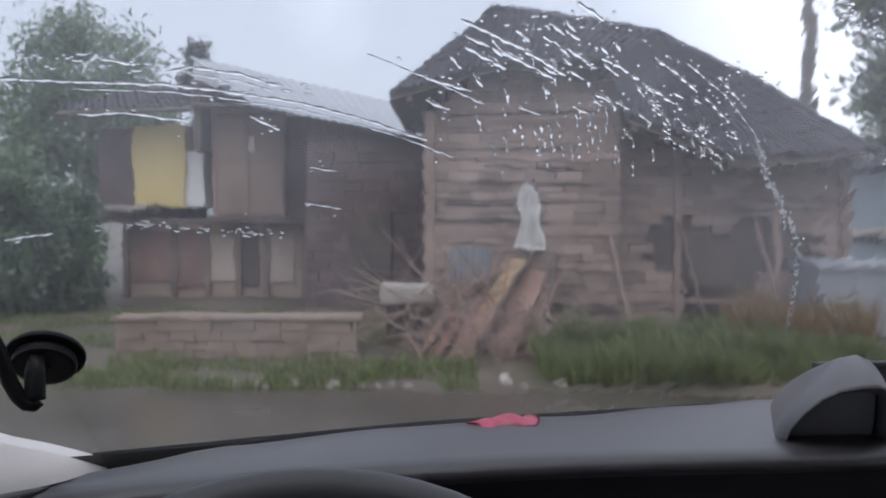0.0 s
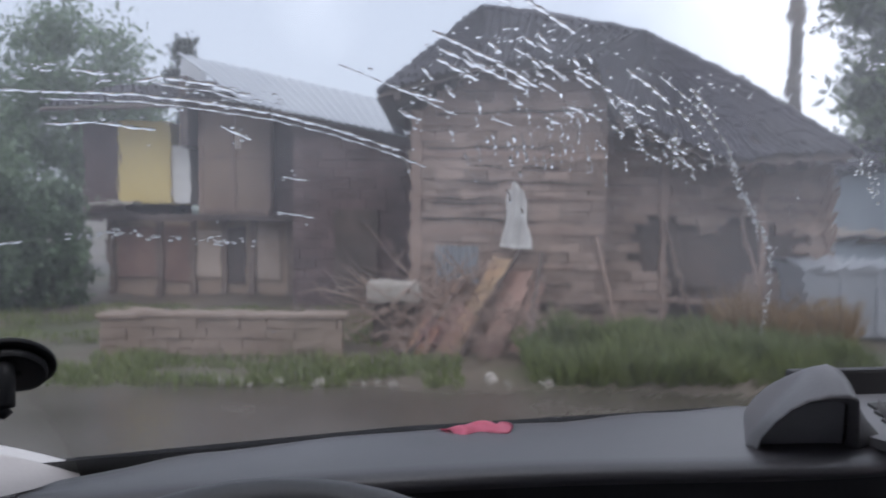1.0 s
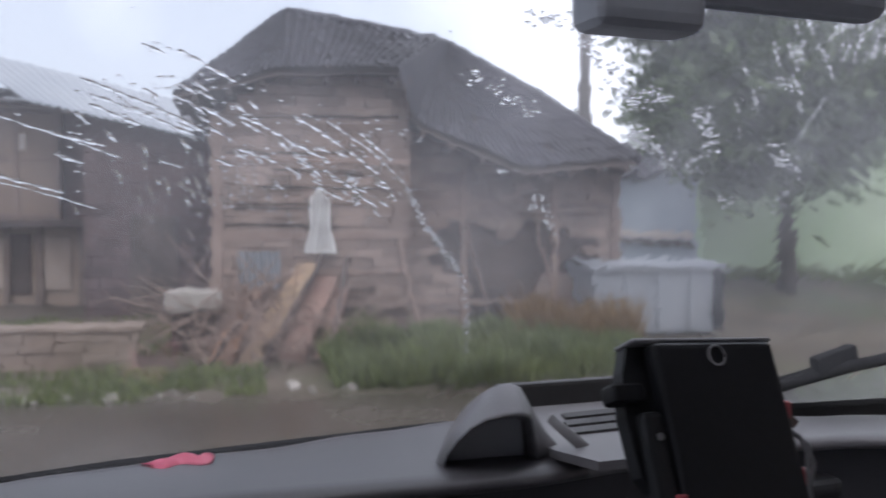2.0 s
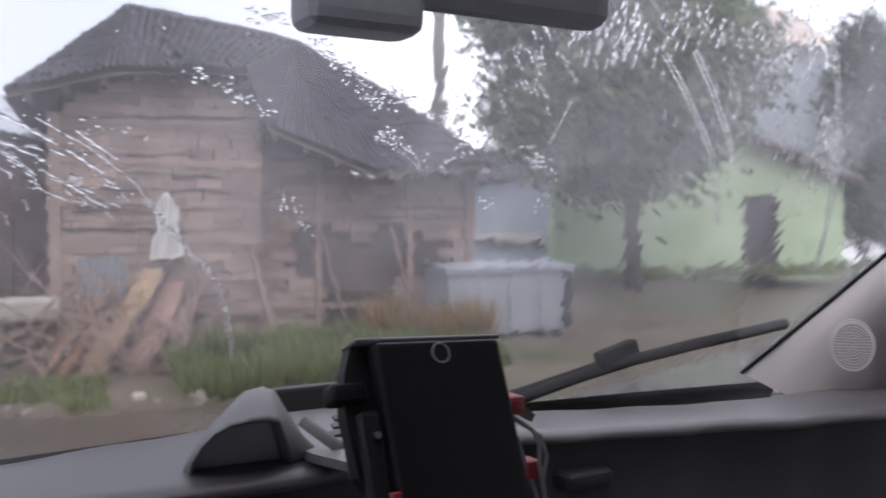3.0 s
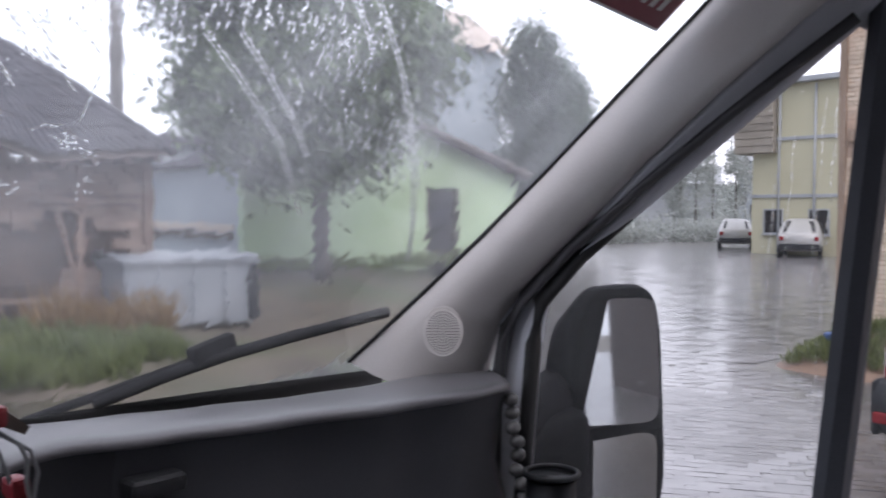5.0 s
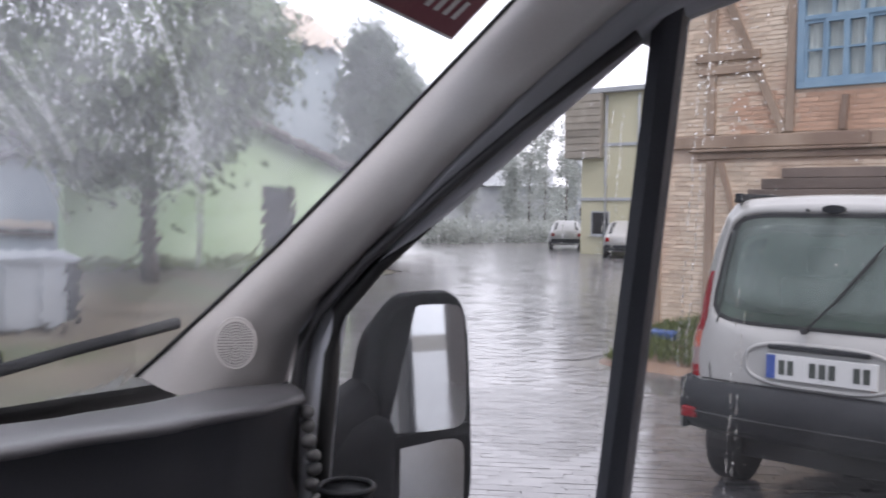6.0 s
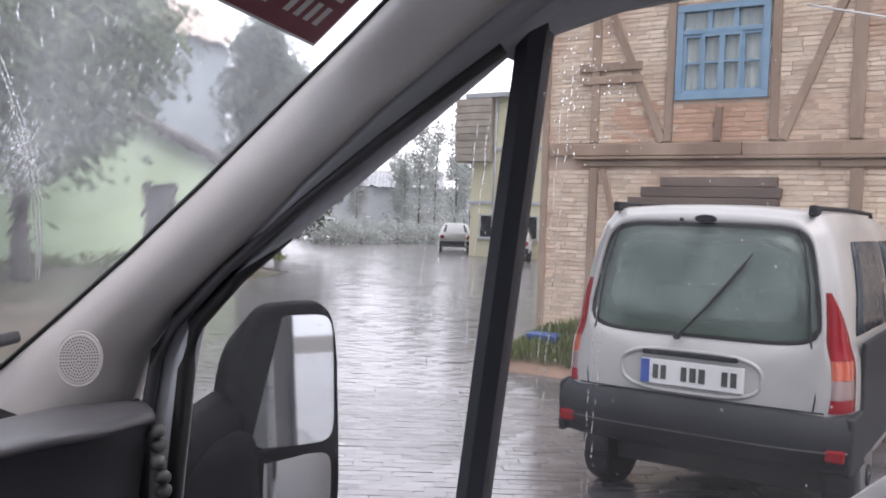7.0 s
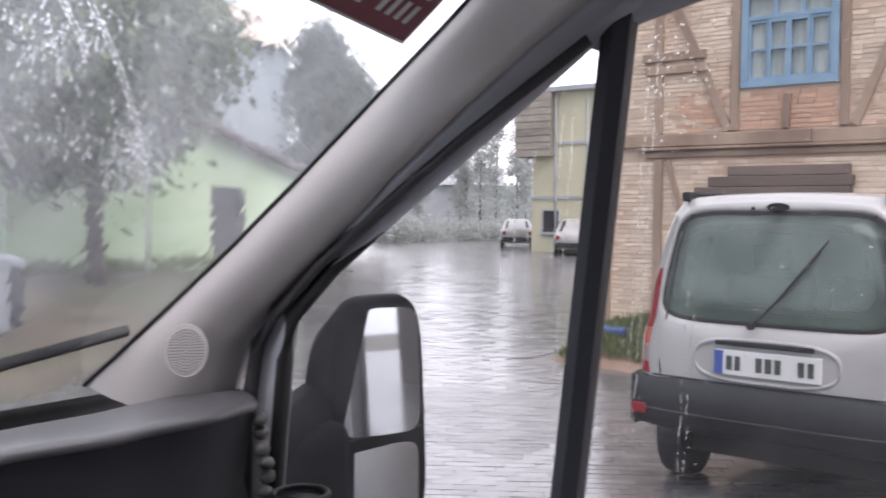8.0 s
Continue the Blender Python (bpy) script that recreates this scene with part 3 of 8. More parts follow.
def tree(name, label, x, y, z, height, crown, bottom, count, size, seed, leaf, trunk_r=0.12, slim=False, limbs=7, category="tree", group="", lean=0.0):
    """A tapered trunk with limbs, and a crown of many small leaves in uneven clumps with gaps."""
    rng = np.random.default_rng(seed)
    ob = thing(name, label, category, group, m=pose(x, y, z))
    sway = rng.uniform(-0.25, 0.25, 2) * (0.3 if slim else 1)
    spine = [(sway[0] * t * t * 2, sway[1] * t * t * 2, height * 0.86 * t) for t in np.linspace(0, 1, 8)]
    bms = [tube([(px, py, pz) for px, py, pz in spine], trunk_r, 9, taper=lambda t: 1.15 - 0.95 * t)]
    clumps = []
    for i in range(limbs):
        t = rng.uniform(bottom / height * 0.75, 0.75)
        base = Vector((sway[0] * t * t * 2, sway[1] * t * t * 2, height * 0.86 * t))
        ang = i * 2.4 + rng.uniform(-0.4, 0.4)
        r = crown * rng.uniform(0.45, 0.85) * (0.5 if slim else 1)
        tip = base + Vector((math.cos(ang) * r, math.sin(ang) * r, rng.uniform(0.15, 0.35) * height * (0.8 if slim else 0.55)))
        mid = (base + tip) / 2 + Vector((0, 0, -0.06 * height * 0.5))
        bms.append(tube([base, mid, tip], trunk_r * 0.38, 6, taper=lambda q: 1 - 0.75 * q))
        clumps += [tip, (mid + tip) / 2]
    k = 46 if not slim else 40
    for i in range(k):
        ang, u = rng.uniform(0, 2 * math.pi), rng.uniform(0, 1)
        zz = bottom + (height - bottom) * u
        prof = (math.sin(math.pi * min(0.97, 0.10 + 0.86 * u)) ** 0.6) if not slim else (1.05 - u) ** 0.6
        r = crown * prof * rng.uniform(0.45, 1.05)
        clumps.append(Vector((math.cos(ang) * r + lean, math.sin(ang) * r, zz)))
    part("trunk", join(*bms), M["bark"], ob, smooth=True)
    spread = crown * (0.17 if not slim else 0.2)
    c, a, b = leaves_of([tuple(v) for v in clumps], spread, count, size, rng)
    quads(c, a, b, "crown", leaf, ob)
    return ob


def blades(name, label, spots, heights, material, rng, width=0.007, category="grass"):
    n = len(spots)
    h = heights * rng.uniform(0.5, 1.2, n)
    ang = rng.uniform(0, 2 * math.pi, n)
    lean = rng.normal(0, 0.28, (n, 2))
    up = np.stack([lean[:, 0] * h, lean[:, 1] * h, h], 1) * 0.5
    side = np.stack([np.cos(ang), np.sin(ang), np.zeros(n)], 1) * width * rng.uniform(0.7, 1.6, (n, 1)) * 1.8
    c = np.asarray(spots) + up
    ob = quads(c, up, side, name, material, None, "stuff", label)
    return tagged(ob, category=category)


def grass_patch(name, label, n, fx, fy, height, material, seed, zf=None, width=0.007):
    rng = np.random.default_rng(seed)
    x, y = fx(rng, n), fy(rng, n)
    keep = np.array([noise.noise((a * 0.9, b * 0.9, seed)) for a, b in zip(x, y)]) > -0.25
    x, y = x[keep], y[keep]
    z = np.full(len(x), 0.0) if zf is None else zf(x, y)
    hs = height * (0.75 + 0.6 * np.array([noise.noise((a * 1.7, b * 1.7, 3.3)) for a, b in zip(x, y)]))
    return blades(name, label, np.stack([x, y, z], 1), np.clip(hs, 0.04, 2), material, rng, width)


bank = lambda x, y: 0.10 * np.clip((y - 9.0) / 2.5, 0, 1) - 0.03
uni = lambda a, b: (lambda r, n: r.uniform(a, b, n))
grass_patch("verge_grass", "green weedy grass along the muddy road edge", 8500, uni(-6, 0.2), uni(8.95, 10.4), 0.16, M["grass"], 11, bank)
grass_patch("tall_grass", "tall green grass in front of the ruined wall", 26000, uni(0.9, 4.6), uni(9.2, 11.6), 0.42, M["grass"], 12, bank, 0.009)
grass_patch("dry_weeds", "rust-brown dry weeds beside the grey container", 5000, uni(3.4, 4.75), uni(10.8, 11.9), 0.75, M["dry_grass"], 13, bank, 0.009)
grass_patch("yard_grass", "short green grass in the yard before the old house", 9000, uni(-8, -0.6), uni(11.2, 15.5), 0.14, M["grass"], 14, bank)
grass_patch("house_grass", "green grass tufts at the foot of the timbered house", 3000, uni(9.5, 10.45), uni(4.3, 5.5), 0.2, M["grass"], 15, lambda x, y: np.full(len(x), 0.4) * np.clip((x - 9.3) / 0.9, 0, 1) * np.clip((5.7 - y) / 0.5, 0, 1))
grass_patch("foot_weeds", "weeds along the foot of the green house", 5000, uni(9, 19), uni(17.6, 18.9), 0.35, M["grass"], 16, lambda x, y: np.full(len(x), 0.36), 0.012)


# ---- ruined adobe house ----
def tile_roof(bm_rows, name, material, parent, label=""):
    """A tiled slope: rows of overlapping half-round tiles between an eave line and a ridge line."""
    (e0, e1, r0, r1), ncol, nrow, seed = bm_rows
    rng = np.random.default_rng(seed)
    e0, e1, r0, r1 = (np.array(p, float) for p in (e0, e1, r0, r1))
    verts, faces = [], []
    up = np.array([0, 0, 1.0])
    for j in range(nrow):
        for i in range(ncol):
            if rng.random() < 0.015:
                continue
            u0, u1, v0, v1 = i / ncol, (i + 1) / ncol, j / nrow, min(1.0, (j + 1.25) / nrow)
            P = lambda u, v: (e0 * (1 - u) + e1 * u) * (1 - v) + (r0 * (1 - u) + r1 * u) * v
            base = len(verts)
            lift = rng.uniform(0.0, 0.03)
            for v, hgt in ((v0, 0.045 + lift), (v1, 0.015 + lift)):
                for k in range(4):
                    u = u0 + (u1 - u0) * k / 3
                    verts.append(tuple(P(u, v) + up * (hgt + 0.05 * math.sin(math.pi * k / 3))))
            for k in range(3):
                faces.append((base + k, base + k + 1, base + 5 + k, base + 4 + k))
    me = bpy.data.meshes.new(name)
    me.from_pydata(verts, [], faces)
    me.materials.append(material)
    ob = new(name, me)
    ob.parent = parent
    tagged(ob, label)
    return ob


M["lacing"] = mat("grey_brown_lacing", (0.17, 0.12, 0.10), (0.28, 0.21, 0.175), (0.6, 0.85), 2.2, 30, 0.6, 0.006, vary=0.25)


def lerp_line(x, table):
    return float(np.interp(x, [a for a, _ in table], [b for _, b in table]))


def build_ruin():
    rng = np.random.default_rng(5)
    ob = thing("ruined_house", "half-collapsed brown adobe house with a sagging dark tiled roof", "house")
    # projecting left bay and the longer wall to its side
    part("bay_core", plate([(-0.42, 12.12, -0.1), (2.04, 12.12, -0.1), (2.04, 12.12, 3.3), (1.8, 12.12, 3.5), (0.45, 12.12, 3.5), (-0.28, 12.12, 3.05)], (0, -1, 0), 3.0), M["adobe"], ob, "rough mud core of the bay")
    part("side_core", plate([(2.06, 12.5, -0.1), (5.15, 12.5, -0.1), (5.15, 12.5, 2.4), (3.55, 12.5, 2.3), (2.06, 12.5, 2.95)], (0, -1, 0), 3.4), M["adobe"], ob, "rough mud core of the long wall")
    hole = lambda x, z: not (2.5 < x < 4.75 and 0.95 < z < 1.55 + 0.12 * math.sin(x * 5)) and not (3.0 < x < 3.9 and 0.3 < z < 1.0)
    rows = courses(-0.46, 2.08, 0, 3.5, 12.08, 0.13, 0.34, 0.14, rng, lambda x, z: x > -0.44 + 0.05 * z and z < min(3.5, 3.02 + 0.62 * (x + 0.3)), 0.006)
    blocks("adobe_course", rows, M["adobe"], ob, jitter=0.008, rng=rng, label="weathered adobe blocks of the bay")
    rows = courses(2.1, 5.18, 0, 3.1, 12.46, 0.13, 0.34, 0.14, rng, lambda x, z: hole(x, z) and z < max(2.32 + 0.06 * (x - 3.6), 2.92 - 0.38 * (x - 2.06)), 0.006)
    blocks("adobe_course", rows, M["adobe"], ob, jitter=0.008, rng=rng, label="weathered adobe blocks of the long wall")
    # thin dark sheet in the opening, in place of its shaded depth
    part("broken_gap", box(2.4, 4.85, 12.47, 12.495, 0.25, 1.66), M["timber_dark"], ob, "dark sheet for the shade inside the wall's broken gap")
    for x, w in ((-0.36, 0.13), (2.9, 0.10), (4.2, 0.10), (5.10, 0.13)):
        y = 12.0 if x < 2.1 else 12.37
        part("post", box(x - w / 2, x + w / 2, y - 0.02, y + 0.05, 0.05, 3.0 if x < 2.1 else max(2.28, 2.85 - 0.38 * (x - 2.06)), 0.012), M["lacing"], ob)
    for k in range(6):
        z = 0.55 + 0.46 * k + rng.uniform(-0.05, 0.05)
        h = 0.03 + 0.012 * (k % 3)
        part("lacing_beam", box(-0.40, 2.08, 11.998, 12.06, z - h, z + h, 0.008, 2, None, Matrix.Translation((1, 12, z)) @ Matrix.Rotation(radians(rng.uniform(-0.8, 0.8)), 4, "Y") @ Matrix.Translation((-1, -12, -z))), M["lacing"], ob)
        x1 = 2.1 + (2.85 - z) / 0.38 if z > 2.2 else 5.16
        if (1.6 < z < 2.7) or z < 0.9:
            part("lacing_beam", box(2.12, x1, 12.378, 12.44, z - h + 0.02, z + h + 0.02, 0.008, 2, None, Matrix.Translation((3, 12, z)) @ Matrix.Rotation(radians(rng.uniform(-0.8, 0.8)), 4, "Y") @ Matrix.Translation((-3, -12, -z))), M["lacing"], ob)
    # thin dark strips drawn as shadow lines along the courses
    for k in range(26):
        long_wall = k % 2
        z = rng.uniform(0.4, 3.2 if not long_wall else 2.3)
        lo, hi = (-0.38, 2.05) if not long_wall else (2.15, 5.1)
        x0 = rng.uniform(lo, hi - 0.8)
        x1 = min(hi, x0 + rng.uniform(0.6, 2.0))
        if long_wall and 0.85 < z < 1.7:
            continue
        y = 12.0 if not long_wall else 12.38
        part("lath", box(x0, x1, y - 0.012, y + 0.04, z - 0.012, z + 0.012, 0.004, 1, None, Matrix.Translation((x0, y, z)) @ Matrix.Rotation(radians(rng.uniform(-1.5, 1.5)), 4, "Y") @ Matrix.Translation((-x0, -y, -z))), M["timber_dark"], ob)
    for a, b in (((2.9, 12.33, 1.62), (3.3, 12.2, 0.1)), ((3.9, 12.33, 1.66), (4.25, 12.15, 0.12)), ((1.95, 12.0, 1.4), (2.2, 11.8, 0.2))):
        part("fallen_lath", tube([a, b], 0.025, 6), M["lacing"], ob)
    # roof: a hipped, sagging roof that falls away to one side
    A, C, D = (-0.86, 11.6, 3.12), (0.55, 13.8, 4.68), (2.95, 13.85, 4.33)
    G1, G2, G3, B1, B = (0.42, 11.62, 3.47), (1.86, 11.62, 3.52), (2.12, 11.72, 2.86), (3.55, 11.75, 2.30), (5.22, 11.75, 2.45)
    E, F = (5.5, 16.3, 2.5), (-0.9, 16.3, 3.15)
    for k, (corners, nc) in enumerate((((A, G1, C, C), 14), ((G1, G2, C, D), 18), ((G2, G3, D, D), 8), ((G3, B1, D, D), 16), ((B1, B, D, D), 18), ((B, E, D, D), 30), ((F, A, C, C), 30))):
        tile_roof((corners, nc, 14, 1 + k), "roof_slope", M["roof_dark"], ob, "dark mossy clay tiles, sagging")
    bm = bmesh.new()
    vs = {k: bm.verts.new((p[0], p[1], p[2] - 0.02)) for k, p in dict(A=A, B=B, C=C, D=D, E=E, F=F, G=G1, H=G2, I=G3, J=B1).items()}
    for f in ("AGC", "GHDC", "HID", "IJD", "JBD", "BED", "FAC", "EFCD"):
        bm.faces.new([vs[k] for k in f])
    part("roof_deck", bm, M["timber_dark"], ob)
    part("ridge", tube([C, (1.3, 13.82, 4.60), (2.1, 13.84, 4.48), D], 0.09, 8), M["roof_dark"], ob, smooth=True)
    part("hip", tube([D, (4.05, 12.85, 3.50), B], 0.07, 8), M["roof_dark"], ob, smooth=True)
    for x in np.linspace(-0.6, 5.0, 15):
        z = lerp_line(x, ((-0.86, 3.12), (0.42, 3.47), (1.86, 3.52), (2.12, 2.86), (3.55, 2.30), (5.22, 2.45)))
        part("rafter", box(x - 0.035, x + 0.035, 11.66 + 0.02 * x, 12.2, z - 0.10, z - 0.03, 0.006), M["timber_dark"], ob)
    return ob


ruin = build_ruin()


def lean_plank(name, label, foot, head, width, thick, material, category="plank", group=""):
    f, h = Vector(foot), Vector(head)
    d = h - f
    bm = box(-width / 2, width / 2, -thick / 2, thick / 2, 0, d.length, 0.006)
    rng = random.Random(int(foot[0] * 100))
    for v in bm.verts:
        v.co.x += 0.012 * math.sin(v.co.z * 7 + rng.random())
    q = d.to_track_quat("Z", "Y").to_matrix().to_4x4()
    bmesh.ops.transform(bm, matrix=q, verts=bm.verts)
    ob = link(name, bm, material)
    ob.location = f
    return tagged(ob, label, category, group)


lean_plank("plank", "wide raw tan plank leaning on the ruined wall", (0.0, 10.88, 0.0), (0.76, 11.9, 1.10), 0.27, 0.05, M["plank"], group="leaning planks")
lean_plank("plank", "wide red-brown board leaning on the wall", (0.50, 10.95, 0.0), (0.98, 11.9, 0.95), 0.32, 0.04, M["plank_red"], group="leaning planks")
lean_plank("plank", "red-brown board leaning on the wall", (0.86, 11.05, 0.0), (1.20, 11.93, 0.80), 0.16, 0.04, M["plank_red"], group="leaning planks")
lean_plank("plank", "orange-brown board leaning on the wall", (-0.34, 10.92, 0.0), (0.10, 11.9, 0.78), 0.28, 0.04, M["plank_orange"], group="leaning planks")
lean_plank("plank", "thin dark pole leaning on the ruined wall", (-0.45, 10.75, 0.0), (0.35, 11.93, 0.95), 0.05, 0.05, M["timber_dark"], group="leaning planks")
lean_plank("plank", "thin dark pole leaning on the ruined wall", (0.18, 10.8, 0.0), (0.98, 11.93, 1.25), 0.05, 0.05, M["timber_dark"], group="leaning planks")
lean_plank("plank", "thin dark pole leaning on the ruined wall", (0.95, 10.9, 0.0), (1.25, 11.93, 1.2), 0.05, 0.05, M["timber_dark"], group="leaning planks")


def cloth():
    bm = bmesh.new()
    nx, nz = 9, 16
    vs = []
    for j in range(nz + 1):
        t = j / nz
        half = 0.10 + 0.09 * t + 0.02 * math.sin(t * 9)
        row = []
        for i in range(nx + 1):
            u = i / nx * 2 - 1
            row.append(bm.verts.new((0.905 + 0.01 * t + u * half, 11.90 - 0.03 * math.sin(u * 7 + t * 4) - 0.04 * t, 2.02 - 0.77 * t + 0.05 * math.cos(u * 3) * (1 - t))))
        vs.append(row)
    for j in range(nz):
        for i in range(nx):
            bm.faces.new((vs[j][i], vs[j][i + 1], vs[j + 1][i + 1], vs[j + 1][i]))
    bmesh.ops.solidify(bm, geom=bm.faces[:], thickness=0.012)
    ob = link("hanging_cloth", bm, M["white_cloth"], smooth=True)
    return tagged(ob, "torn white cloth hanging on the ruined adobe wall", "cloth")


cloth()
sheet = link("corrugated_sheet", loft([[(x, 11.86 - 0.0 + 0.015 * math.sin(x * 70) + 0.14 * (0.95 - z), z) for x in np.linspace(-0.12, 0.42, 40)] for z in (0.80, 0.95, 1.28)]), M["roof_metal"])
tagged(sheet, "pale grey metal sheet leaning on the adobe wall", "metal sheet")


def rubble(name, label, cx, cy, rx, ry, height, count, seed, material, size=0.12):
    rng = np.random.default_rng(seed)
    rows = []
    for _ in range(count):
        a, r = rng.uniform(0, 6.28), math.sqrt(rng.uniform(0, 1))
        s = size * rng.uniform(0.5, 1.5)
        z = height * (1 - r) * rng.uniform(0.0, 1) + s * 0.3
        rows.append((cx + math.cos(a) * r * rx, cy + math.sin(a) * r * ry, z, s * 1.4, s, s * 0.8, rng.uniform(0, 3)))
    ob = blocks(name, rows, material, None, "stuff", label, jitter=size * 0.2, rng=rng)
    return tagged(ob, category="rubble")


rubble("rubble_heap", "heap of broken adobe and red earth below the planks", 0.2, 11.6, 1.1, 0.4, 0.6, 420, 3, M["adobe"], 0.1)
rubble("rubble_heap", "loose pale stones at the road edge", 0.75, 9.3, 0.4, 0.2, 0.06, 6, 4, M["stone"], 0.05)
rubble("rubble_heap", "loose pale stones at the road edge", -1.6, 9.15, 1.2, 0.12, 0.05, 18, 5, M["stone"], 0.05)

# pale slab on stones at the corner of the ruin
slab = thing("stone_bench", "pale stone slab over a dark block beside the ruin", "bench", m=pose(-0.62, 11.6, 0))
part("slab", box(-0.33, 0.33, -0.25, 0.25, 0.58, 0.84, 0.05, 3), M["stone"], slab)
# dark block that fills the gap below, for its shade
part("foot", box(-0.26, 0.26, -0.18, 0.2, 0.0, 0.57, 0.03), M["timber_dark"], slab, "dark block for the shaded gap under the slab")

# low wall along the yard
rng_wall = np.random.default_rng(21)
yard_wall = thing("yard_wall", "low crumbling mud-brick yard wall, wet and brown", "wall")
part("wall_core", box(-3.85, -1.2, 10.66, 10.9, -0.1, 0.44), M["plaster_mud"], yard_wall)
blocks("mud_brick", courses(-3.9, -1.15, 0.0, 0.47, 10.62, 0.12, 0.3, 0.1, rng_wall, None, 0.004), M["yard_mud"], yard_wall, jitter=0.01, rng=rng_wall)
part("cap", box(-3.95, -1.1, 10.55, 10.98, 0.47, 0.53, 0.02), M["yard_mud"], yard_wall, "mud capping")


# ---- the old two-storey house and its neighbours ----
def small_window(parent, x, y, z, w, h, frame_mat, face=-1, pane=True, cols=2, rows=2):
    """A framed window in a wall that faces -y: frame, panes painted dark for the unlit room, sill, as a part with
    sub-parts.
    """
    t = 0.06
    fr = join(box(x - w / 2, x + w / 2, y - 0.05, y + 0.03, z, z + t), box(x - w / 2, x + w / 2, y - 0.05, y + 0.03, z + h - t, z + h),
              box(x - w / 2, x - w / 2 + t, y - 0.05, y + 0.03, z + t, z + h - t), box(x + w / 2 - t, x + w / 2, y - 0.05, y + 0.03, z + t, z + h - t))
    win = part("window", fr, frame_mat, parent)
    part("pane", box(x - w / 2 + t, x + w / 2 - t, y - 0.01, y + 0.0, z + t, z + h - t), M["dark_void"], win, "pane painted near-black for the unlit room")
    part("sill", box(x - w / 2 - 0.05, x + w / 2 + 0.05, y - 0.1, y + 0.02, z - 0.05, z - 0.002), frame_mat, win)
    return win


def build_old_house():
    rng = np.random.default_rng(8)
    ob = thing("old_house", "old two-storey mud-plastered village house with a dark tiled roof", "house")
    part("lower_wall", box(-6.5, -2.95, 18.1, 23, 0.0, 1.55), M["plaster_mud"], ob, "stained reddish lower wall")
    part("upper_wall", box(-4.72, -3.32, 17.75, 23, 1.62, 3.8), M["plaster_mud"], ob, "brown mud-plastered upper storey")
    part("yellow_wall", box(-6.3, -5.3, 17.9, 23, 1.86, 3.42), M["yellow"], ob, "yellow-painted upper wall")
    part("pale_wall", box(-5.3, -4.95, 18.0, 23, 1.86, 2.95), M["white_cloth"], ob, "whitewashed wall strip")
    # a solid dark box, its colour standing for the gallery's shade
    part("gallery_wall", box(-7.1, -6.3, 18.2, 23, 1.6, 3.4), M["adobe_dark"], ob, "dark solid wall for the open gallery's shade")
    part("jetty_beam", box(-6.95, -2.9, 17.65, 17.85, 1.52, 1.64, 0.015), M["timber_dark"], ob)
    for x in (-6.5, -5.55, -4.9, -4.3, -3.75, -3.0):
        part("post", box(x - 0.06, x + 0.06, 17.98, 18.09, 0.0, 1.52, 0.01), M["timber_mid"], ob)
    part("door", box(-4.25, -3.9, 18.04, 18.1, 0.3, 1.38, 0.01), M["timber_dark"], ob, "dark plank door")
    part("plaster_patch", box(-3.7, -3.2, 18.05, 18.1, 0.35, 1.35, 0.02), M["stained_wall"], ob, "pale plaster panel")
    part("plaster_patch", box(-4.85, -4.35, 18.05, 18.1, 0.4, 1.3, 0.02), M["stained_wall"], ob, "pale plaster panel")
    part("red_patch", box(-6.4, -5.6, 18.05, 18.1, 0.4, 1.4, 0.02), M["plank_red"], ob, "reddish patch of brick")
    for x in (-4.67, -4.05, -3.37):
        part("post", box(x - 0.04, x + 0.04, 17.715, 17.748, 1.66, 3.78, 0.008), M["lacing"], ob)
    for z in (1.72, 2.75, 3.6):
        part("rail", box(-4.70, -3.34, 17.722, 17.748, z - 0.04, z + 0.04, 0.008), M["lacing"], ob)
    part("vent_hole", box(-4.02, -3.9, 17.73, 17.748, 2.9, 3.2, 0.005), M["pink_wall"], ob, "small pale blocked opening")
    part("red_patch", box(-5.5, -4.95, 18.05, 18.1, 0.3, 1.42, 0.02), M["plank_red"], ob, "reddish stained plaster")
    # the corner recess is a dark box, shade put into its colour
    part("dark_corner", box(-3.32, -2.62, 17.9, 23, 1.6, 3.6), M["adobe_dark"], ob, "dark box for the shaded recess at the house corner")
    part("ledge", box(-6.95, -5.9, 17.5, 18.1, 1.78, 1.86, 0.01), M["stone"], ob, "pale ledge")
    for i, (a, b, c, d, nc) in enumerate((((-7.5, 17.2, 3.55), (-4.95, 17.2, 3.65), (-7.2, 20.4, 4.4), (-4.8, 20.4, 4.5), 20),
                                          ((-4.9, 17.2, 3.74), (-3.2, 17.2, 3.66), (-4.75, 18.5, 4.02), (-3.3, 18.5, 3.95), 18))):
        tile_roof(((a, b, c, d), nc, 12, 30 + i), "roof_slope", M["roof_dark"], ob)
        part("eave_board", tube([a, b], 0.05, 6), M["timber_dark"], ob)
    # dark panel that stands for shade beside the gable
    part("gable_shade", box(-4.95, -4.8, 17.3, 20, 2.9, 4.2), M["timber_dark"], ob, "dark panel for the shade at the gable end")
    part("chimney", box(-5.6, -5.15, 19.6, 20.0, 3.9, 4.95, 0.02), M["grey_wall"], ob, "grey plastered chimney")
    return ob


build_old_house()


